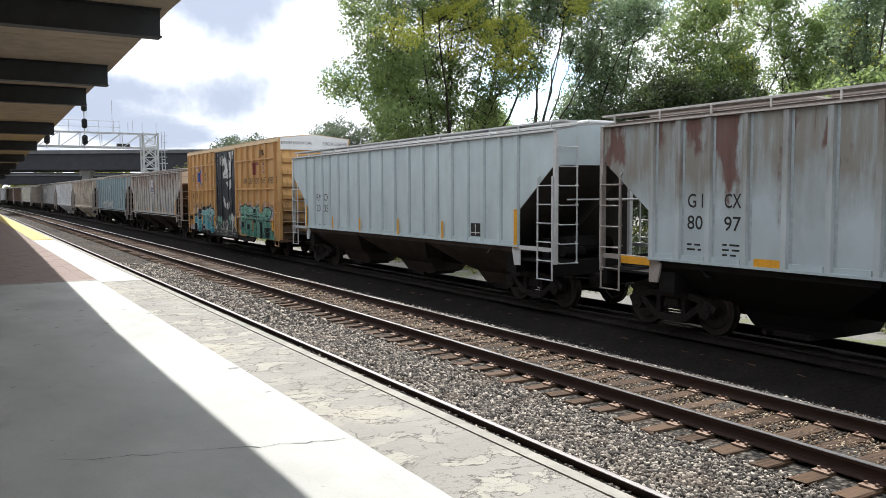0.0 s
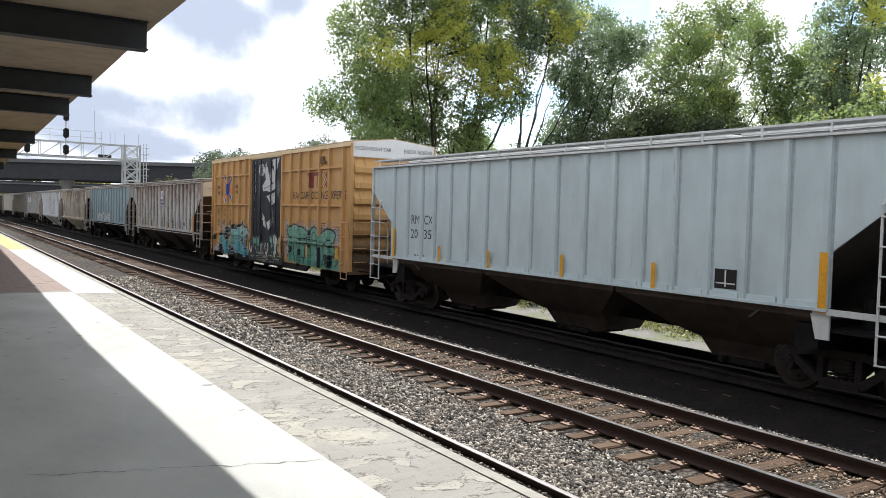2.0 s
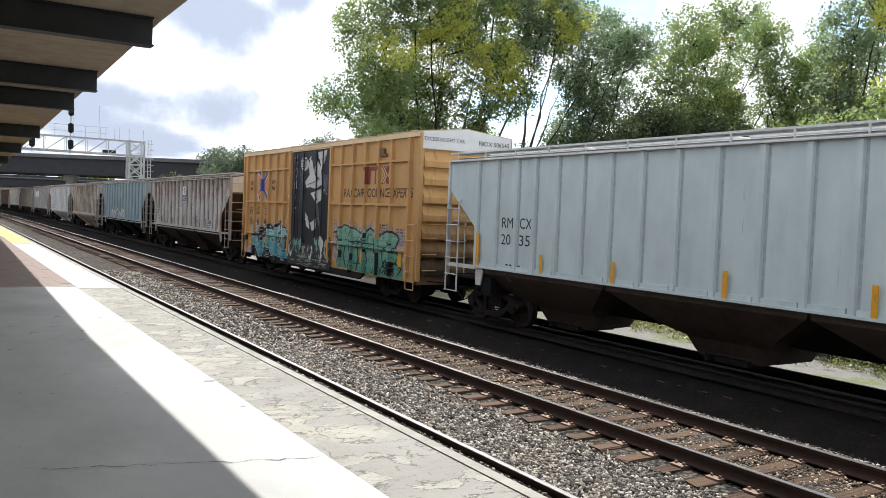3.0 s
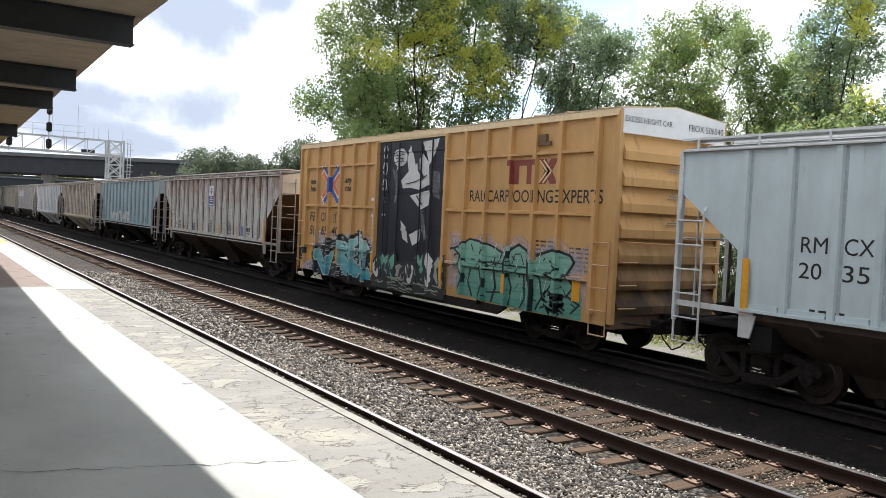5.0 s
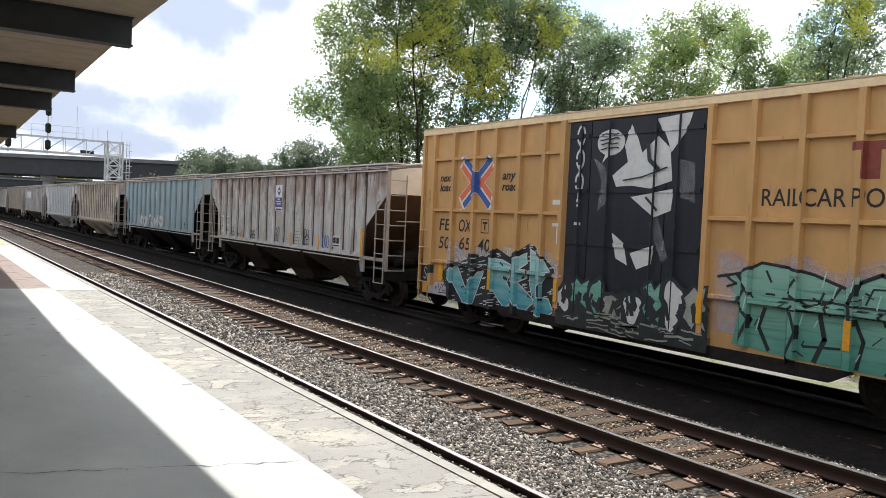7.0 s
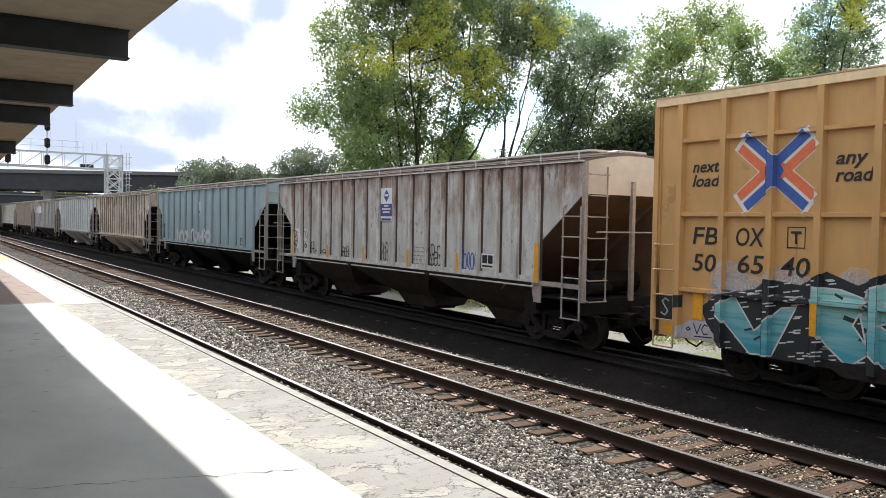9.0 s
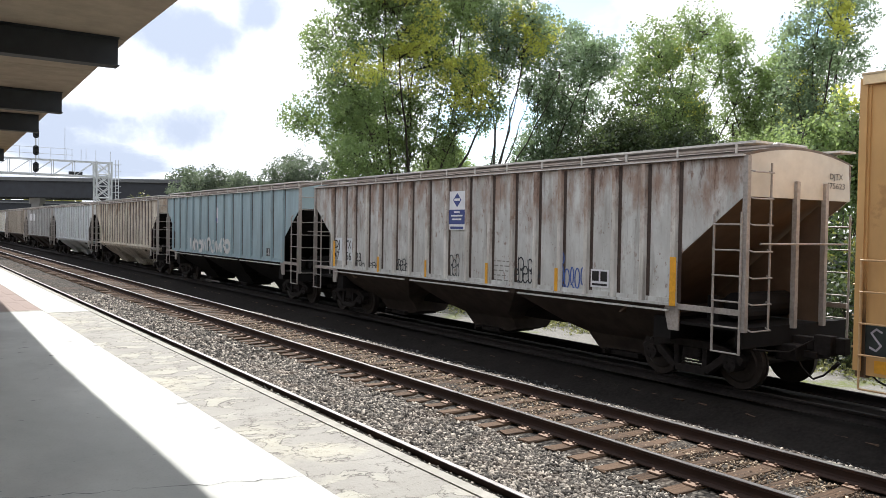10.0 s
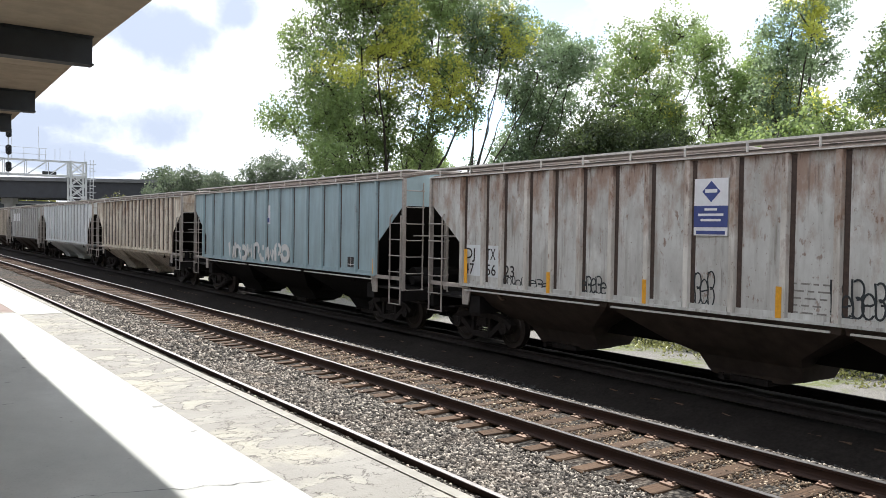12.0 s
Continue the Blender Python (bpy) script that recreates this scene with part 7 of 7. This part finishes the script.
def greenery():
    # crowns near the line are given lobe by lobe: offset, height, radius
    # upper gold spots paint sunlight on the crown's top with brighter leaves
    tree(27.4, 44.2, 22.0, 8.0, 1, "large spreading poplar tree with yellowing leaves, green crown", yellow=0.10, gold=((-0.7, 13.2, 0.0), (5.4, 16.4, 0.6), (2.5, 18.5, 1.2), (-4.5, 17.5, 1.4), (-5.6, 12.6, 1.6)), stems=11, dense=18.05, lobes=[
        (-5.8, 11.0, 1.9), (-6.9, 9.5, 1.2), (-4.9, 13.8, 2.0), (-2.4, 16.2, 2.7), (-3.9, 8.1, 2.1), (-5.1, 9.7, 1.7), (-0.1, 13.0, 2.6), (4.0, 15.7, 2.9), (7.1, 15.4, 2.0), (2.3, 11.1, 2.2),
        (-1.1, 9.7, 2.0), (4.3, 13.3, 1.4), (-1.9, 7.0, 1.8), (-5.8, 6.4, 1.4), (1.0, 8.1, 1.8), (3.3, 7.5, 1.3), (-4.4, 18.6, 2.9), (1.3, 20.0, 4.2), (6.3, 19.8, 2.8)])
    tree(31.0, 42.0, 17.0, 3.5, 12, "slender poplar tree with grey-green leaves and leaning limbs", material="leaf_blue", dense=15.2, stems=6, lobes=[
        (1.8, 14.6, 1.2), (4.0, 14.9, 1.2), (1.6, 16.0, 1.3), (3.2, 16.6, 1.2), (5.2, 13.3, 0.8), (1.4, 12.6, 0.5), (3.4, 12.3, 0.5), (0.8, 6.6, 0.8), (3.9, 6.4, 0.9)])
    tree(36.0, 42.2, 18.0, 4.5, 2, "slender poplar tree with grey-green leaves", material="leaf_blue", dense=20.9, lobes=[
        (1.1, 16.2, 1.3), (4.0, 16.6, 1.1), (4.3, 14.6, 1.6), (2.2, 14.2, 1.5), (3.8, 12.2, 1.8), (0.9, 12.3, 1.3), (1.7, 10.1, 1.7), (4.9, 9.9, 1.8), (-0.2, 8.2, 1.3), (2.5, 7.0, 2.0), (-0.6, 6.0, 1.6)])
    tree(40.3, 35.6, 17.4, 5.5, 3, "broad leafy tree with see-through crown", yellow=0.10, dense=18.05, stems=7, lobes=[
        (2.4, 15.7, 1.6), (-0.5, 14.2, 1.7), (5.2, 14.8, 1.6), (1.9, 13.1, 1.9), (-1.5, 12.0, 1.5), (6.5, 12.6, 1.6), (-0.4, 10.3, 1.7), (3.4, 10.3, 1.8), (6.9, 10.4, 1.4), (-2.4, 8.7, 1.6), (1.3, 8.3, 1.7), (4.5, 7.8, 1.8)])
    tree(33.5, 33.5, 8.6, 4.4, 13, "low tree among taller ones, shade put into its leaf colour", material="leaf_dark", low=0.15, dense=20.9)
    tree(38.5, 33.0, 8.0, 4.2, 19, "low tree among taller ones, shade put into its leaf colour", material="leaf_dark", low=0.15, dense=20.9)
    tree(48.0, 33.8, 16.6, 4.5, 4, "narrow green leafy poplar tree", dense=20.9, lobes=[
        (1.7, 15.2, 1.2), (0.0, 13.1, 1.3), (3.1, 13.0, 1.5), (1.3, 11.1, 1.6), (-0.8, 9.8, 1.4), (4.2, 10.8, 1.6), (-1.6, 15.5, 0.8), (2.0, 8.8, 1.9), (5.5, 8.5, 1.8)])
    tree(42.2, 26.0, 19.5, 5.0, 5, "tall leafy tree with yellow-green crown", yellow=0.18, material="leaf_blue", dense=17.1, lobes=[
        (0.6, 14.5, 1.6), (4.0, 15.5, 1.5), (1.0, 12.5, 1.4), (5.0, 13.5, 1.4), (-0.5, 10.3, 1.1), (2.2, 10.3, 1.5), (5.8, 10.9, 1.4), (1.3, 17.1, 1.8), (5.4, 18.1, 1.7), (0.5, 8.0, 1.9), (4.0, 8.0, 2.0)])
    tree(43.5, 20.2, 16.0, 4.5, 6, "tall leafy tree with green crown", yellow=0.2, low=0.2, dense=17.1)
    tree(32.5, 22.6, 7.0, 2.6, 14, "small tree with bright yellow-green leaves", material="leaf_poplar", yellow=0.03, low=0.15, dense=20.9)
    tree(30.0, 17.5, 7.4, 2.8, 15, "small tree with yellow-green leaves", material="leaf_poplar", yellow=0.03, low=0.15, dense=20.9)
    tree(38.0, 57.0, 9.0, 4.2, 16, "dark rounded tree behind the others", low=0.15, dense=15.2)
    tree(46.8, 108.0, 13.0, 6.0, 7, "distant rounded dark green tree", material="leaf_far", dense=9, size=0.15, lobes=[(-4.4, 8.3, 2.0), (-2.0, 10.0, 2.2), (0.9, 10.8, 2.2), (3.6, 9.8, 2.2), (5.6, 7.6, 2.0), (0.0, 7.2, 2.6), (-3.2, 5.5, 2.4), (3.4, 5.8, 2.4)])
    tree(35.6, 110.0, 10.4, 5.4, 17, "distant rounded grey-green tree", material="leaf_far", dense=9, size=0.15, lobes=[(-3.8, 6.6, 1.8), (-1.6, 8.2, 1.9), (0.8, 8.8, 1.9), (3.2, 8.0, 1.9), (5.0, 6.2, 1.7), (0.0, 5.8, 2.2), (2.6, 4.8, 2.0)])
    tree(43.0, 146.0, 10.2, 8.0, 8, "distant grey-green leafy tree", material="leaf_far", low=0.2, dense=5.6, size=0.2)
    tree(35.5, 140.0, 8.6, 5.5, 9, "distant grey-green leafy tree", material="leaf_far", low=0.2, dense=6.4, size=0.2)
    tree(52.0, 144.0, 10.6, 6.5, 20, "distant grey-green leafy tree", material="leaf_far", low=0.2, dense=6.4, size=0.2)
    tree(22.0, 92.0, 5.6, 2.6, 18, "small yellow-green tree beside the tracks", material="leaf_bush", low=0.15, dense=15.2)
    for i in range(24):
        rng = random.Random(100 + i)
        # two bushes in three wear the shade-darkened leaves
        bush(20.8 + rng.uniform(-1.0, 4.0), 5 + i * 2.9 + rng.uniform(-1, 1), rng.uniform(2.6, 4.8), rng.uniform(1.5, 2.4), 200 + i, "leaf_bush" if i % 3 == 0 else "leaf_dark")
    # far belt of woods that closes the view down the line
    rng = random.Random(77)
    C, R = [], []
    for i in range(260):
        x = rng.uniform(-70, 130)
        if -2 < x < 30 and rng.random() < 0.3:
            continue
        y = rng.uniform(345, 385) if -8 < x < 34 else rng.uniform(215, 300)
        C.append((x, y, rng.uniform(0.3, 1) * rng.uniform(3, 13))), R.append(rng.uniform(2.5, 4.5))
    tagged(leaves("far_woods", C, R, 90, 0.9, "leaf_bush", None, 5), "distant belt of green woods", "woods", kind="stuff")
    # a bank of brush beyond the gravel, the trees' shade put into its colour
    C, R = [], []
    for i in range(4600):
        x, y = rng.uniform(18.6, 22.4), rng.uniform(0, 75)
        tall = 0.55 + 0.85 * (x - 18.6) + 0.6 * noise.noise((y * 0.4, x * 0.5, 0))
        C.append((x, y, -0.5 + tall * rng.random())), R.append(rng.uniform(0.2, 0.5))
    tagged(leaves("brush", C, R, 14, 0.085, "leaf_brush_shaded", None, 8), "bank of dense brush along the gravel, tree shade in its leaf colour", "brush", kind="stuff")
    # weeds on the gravel beyond the train
    C, R = [], []
    for i in range(900):
        C.append((17.3 + 1.8 * rng.random() ** 0.6, rng.uniform(2, 60), -0.50 + rng.uniform(0, 0.12))), R.append(rng.uniform(0.1, 0.4))
    tagged(leaves("weeds", C, R, 26, 0.04, "weed", None, 6), "low weeds and dry grass on the gravel", "weeds", kind="stuff")


# ---- signal bridge, overpass ----
def signal_bridge():
    Y0, x0, x1 = 80.0, -2.5, 16.45
    zb, zt, d = 7.0, 8.35, 1.2
    top = thing("signal_bridge", "pale steel lattice signal bridge over the tracks", "signal bridge")
    for y in (Y0, Y0 + d):
        for z in (zb, zt):
            bm = bmesh.new()
            box(bm, x0, x1, y - 0.045, y + 0.045, z - 0.045, z + 0.045)
            part("chord", bm, "galv", top)
        n = 10
        step = (x1 - 1.4 - x0) / n
        for i in range(n):
            bm = bmesh.new()
            tube(bm, (x0 + i * step, y, zb), (x0 + (i + 1) * step, y, zt), 0.034, sides=6)
            part("diagonal", bm, "galv", top)
            bm = bmesh.new()
            tube(bm, (x0 + (i + 1) * step, y, zb), (x0 + (i + 1) * step, y, zt), 0.035, sides=6)
            part("upright", bm, "galv", top)
    bm = bmesh.new()
    for i in range(16):
        x = x0 + i * (x1 - x0) / 15
        tube(bm, (x, Y0 + 0.6, zt), (x, Y0 + 0.6, zt + 1.1), 0.025, sides=5)
    for z in (0.55, 1.1):
        tube(bm, (x0, Y0 + 0.6, zt + z), (x1 - 3.2, Y0 + 0.6, zt + z), 0.022, sides=5)
    part("handrail", bm, "galv", top, "thin pale walkway handrail")
    bm = bmesh.new()
    box(bm, x0, x1, Y0 + 0.2, Y0 + 1.0, zb + 0.08, zb + 0.12)
    part("walkway", bm, "galv", top)
    # tower
    for x in (15.15, 16.45):
        for y in (Y0, Y0 + d):
            bm = bmesh.new()
            box(bm, x - 0.075, x + 0.075, y - 0.075, y + 0.075, -0.5, 8.45)
            part("tower_leg", bm, "galv", top)
    for y in (Y0, Y0 + d):
        for k in range(8):
            bm = bmesh.new()
            z = -0.3 + k * 1.08
            a, b = (15.15, 16.45) if k % 2 else (16.45, 15.15)
            tube(bm, (a, y, z), (b, y, z + 1.08), 0.05, sides=6), tube(bm, (b, y, z), (a, y, z + 1.08), 0.05, sides=6)
            tube(bm, (15.15, y, z), (16.45, y, z), 0.04, sides=6)
            part("cross_brace", bm, "galv", top)
    bm = bmesh.new()
    for s in (0, 0.45):
        tube(bm, (16.75 + s * 0.6, Y0 - 0.2, 0), (16.75 + s * 0.6, Y0 - 0.2, 8.6), 0.03, sides=5)
    for k in range(26):
        tube(bm, (16.72, Y0 - 0.2, 0.4 + k * 0.31), (17.05, Y0 - 0.2, 0.4 + k * 0.31), 0.022, sides=5)
    for z in (5.6, 6.2, 6.8, 7.6, 8.2):
        bar(bm, [(16.5, Y0 - 0.1, z), (17.2, Y0 - 0.5, z), (17.2, Y0 + 0.1, z)], 0.02, 5)
    part("caged_ladder", bm, "galv", top)
    # thin masts and catwalk wires above
    bm = bmesh.new()
    for x, h in ((10.45, 11.3), (12.6, 11.4), (14.4, 9.6), (13.2, 9.4)):
        tube(bm, (x, Y0 + 0.9, zt), (x, Y0 + 0.9, h), 0.022, sides=5)
    part("aerial", bm, "galv", top)

    for x, heads, base in ((10.05, (7.6, 9.07, 10.57), 6.8), (6.96, (7.6,), 6.8), (3.2, (7.6,), 6.8)):
        sig = thing("railway_signal", "black railway signal heads on a mast", "railway signal", "signals on the bridge", at=pose(x, Y0 - 0.35, 0))
        bm = bmesh.new()
        tube(bm, (0, 0, base), (0, 0, heads[-1] + 0.5), 0.06, sides=8)
        part("mast", bm, "galv", sig)
        for z in heads:
            bm = bmesh.new()
            prism(bm, [(0.27 * math.cos(t) * 0.9, z + (0.24 if math.sin(t) > 0 else -0.24) + 0.2 * math.sin(t)) for t in (6.283 * i / 20 for i in range(20))], "y", -0.14, -0.1)
            head = part("backplate", bm, "black", sig, "black oval signal backplate")
            bm = bmesh.new()
            for q in (0.2, -0.2):
                tube(bm, (0, -0.14, z + q), (0, -0.42, z + q - 0.03), 0.11, 0.12, 12, False)
            part("hood", bm, "black", head)
            bm = bmesh.new()
            box(bm, -0.15, 0.15, -0.1, 0.15, z - 0.36, z + 0.36)
            part("lamp_case", bm, "black", sig)
    # small relay box on the walkway
    bm = bmesh.new()
    box(bm, 12.9, 14.0, Y0 + 0.3, Y0 + 0.8, zb + 0.12, zb + 0.4)
    tagged(new("relay_box", finish(bm, "relay_box", "steel_dark")), "dark low equipment box on the signal bridge walkway", "equipment box")


def overpass(name, at, z0, z1, par, length, width, label, rail="bridge_pale"):
    top = thing(name, label, "overpass", at=at)
    bm = bmesh.new()
    box(bm, -length / 2, length / 2, 0, 0.5, z0, z1 - par)
    part("girder", bm, "bridge", top, "dark painted edge girder")
    bm = bmesh.new()
    box(bm, -length / 2, length / 2, width - 0.5, width, z0, z1 - par)
    part("girder", bm, "bridge", top, "dark painted edge girder")
    for k in range(3):
        bm = bmesh.new()
        y = width * (k + 1) / 4
        box(bm, -length / 2, length / 2, y - 0.2, y + 0.2, z0 + 0.1, z1 - par)
        part("girder", bm, "bridge", top, "dark painted inner girder")
    bm = bmesh.new()
    box(bm, -length / 2, length / 2, -0.3, width + 0.3, z1 - par + 0.004, z1 - par + 0.3)
    part("deck", bm, "bridge_pale", top, "concrete road deck")
    for y in (-0.3, width):
        bm = bmesh.new()
        box(bm, -length / 2, length / 2, y, y + 0.3, z1 - par + 0.304, z1)
        part("parapet", bm, rail, top, "pale grey concrete parapet")
    return top


def far_structures():
    a = overpass("highway_overpass", pose(20.6, 124.6, 0, 0, 0, -33), 6.25, 9.07, 0.5, 190, 12, "dark girder highway overpass with grey concrete parapet over the tracks")
    for x, y in ((-6.6, 3.0), (24, 3.0), (24, 9.0), (-40, 6.0)):
        bm = bmesh.new()
        box(bm, x - 0.55, x + 0.55, y - 0.55, y + 0.55, -0.6, 5.4)
        box(bm, x - 0.8, x + 0.8, y - 0.8, y + 0.8, 5.4, 6.24)
        part("pier", bm, "pier", a, "square concrete pier")
    b = overpass("road_bridge", pose(10, 205, 0, 0, 0, -12), 5.0, 7.6, 0.7, 160, 10, "distant low dark road bridge over the tracks", "bridge")
    for x0, x1 in ((-75, -14.0), (13.5, 75)):
        bm = bmesh.new()
        box(bm, x0, x1, 1, 9, -0.6, 4.99)
        part("abutment", bm, "bridge", b)


greenery()
signal_bridge()
far_structures()


# ---- how the train rolls ----
def motions():
    times = [0, 0.5, 1, 1.5, 2, 3, 4, 5, 6, 7, 8, 9, 10, 11, 12]
    for car, mid in CARS:
        rows = []
        for t in times:
            y = mid - gone(t)
            lean = math.degrees(math.atan((bend(y + 0.5) - bend(y - 0.5))))
            rows.append((t, pose(TRAIN_X + bend(y), y, 0, 0, 0, -lean)))
        walk(car, rows)
    steps = [i * 0.125 for i in range(97)]
    for wheel, u in SPINS:
        walk(wheel, [(t, pose(0, u, 0.455, math.degrees(gone(t) / 0.455))) for t in steps])


motions()
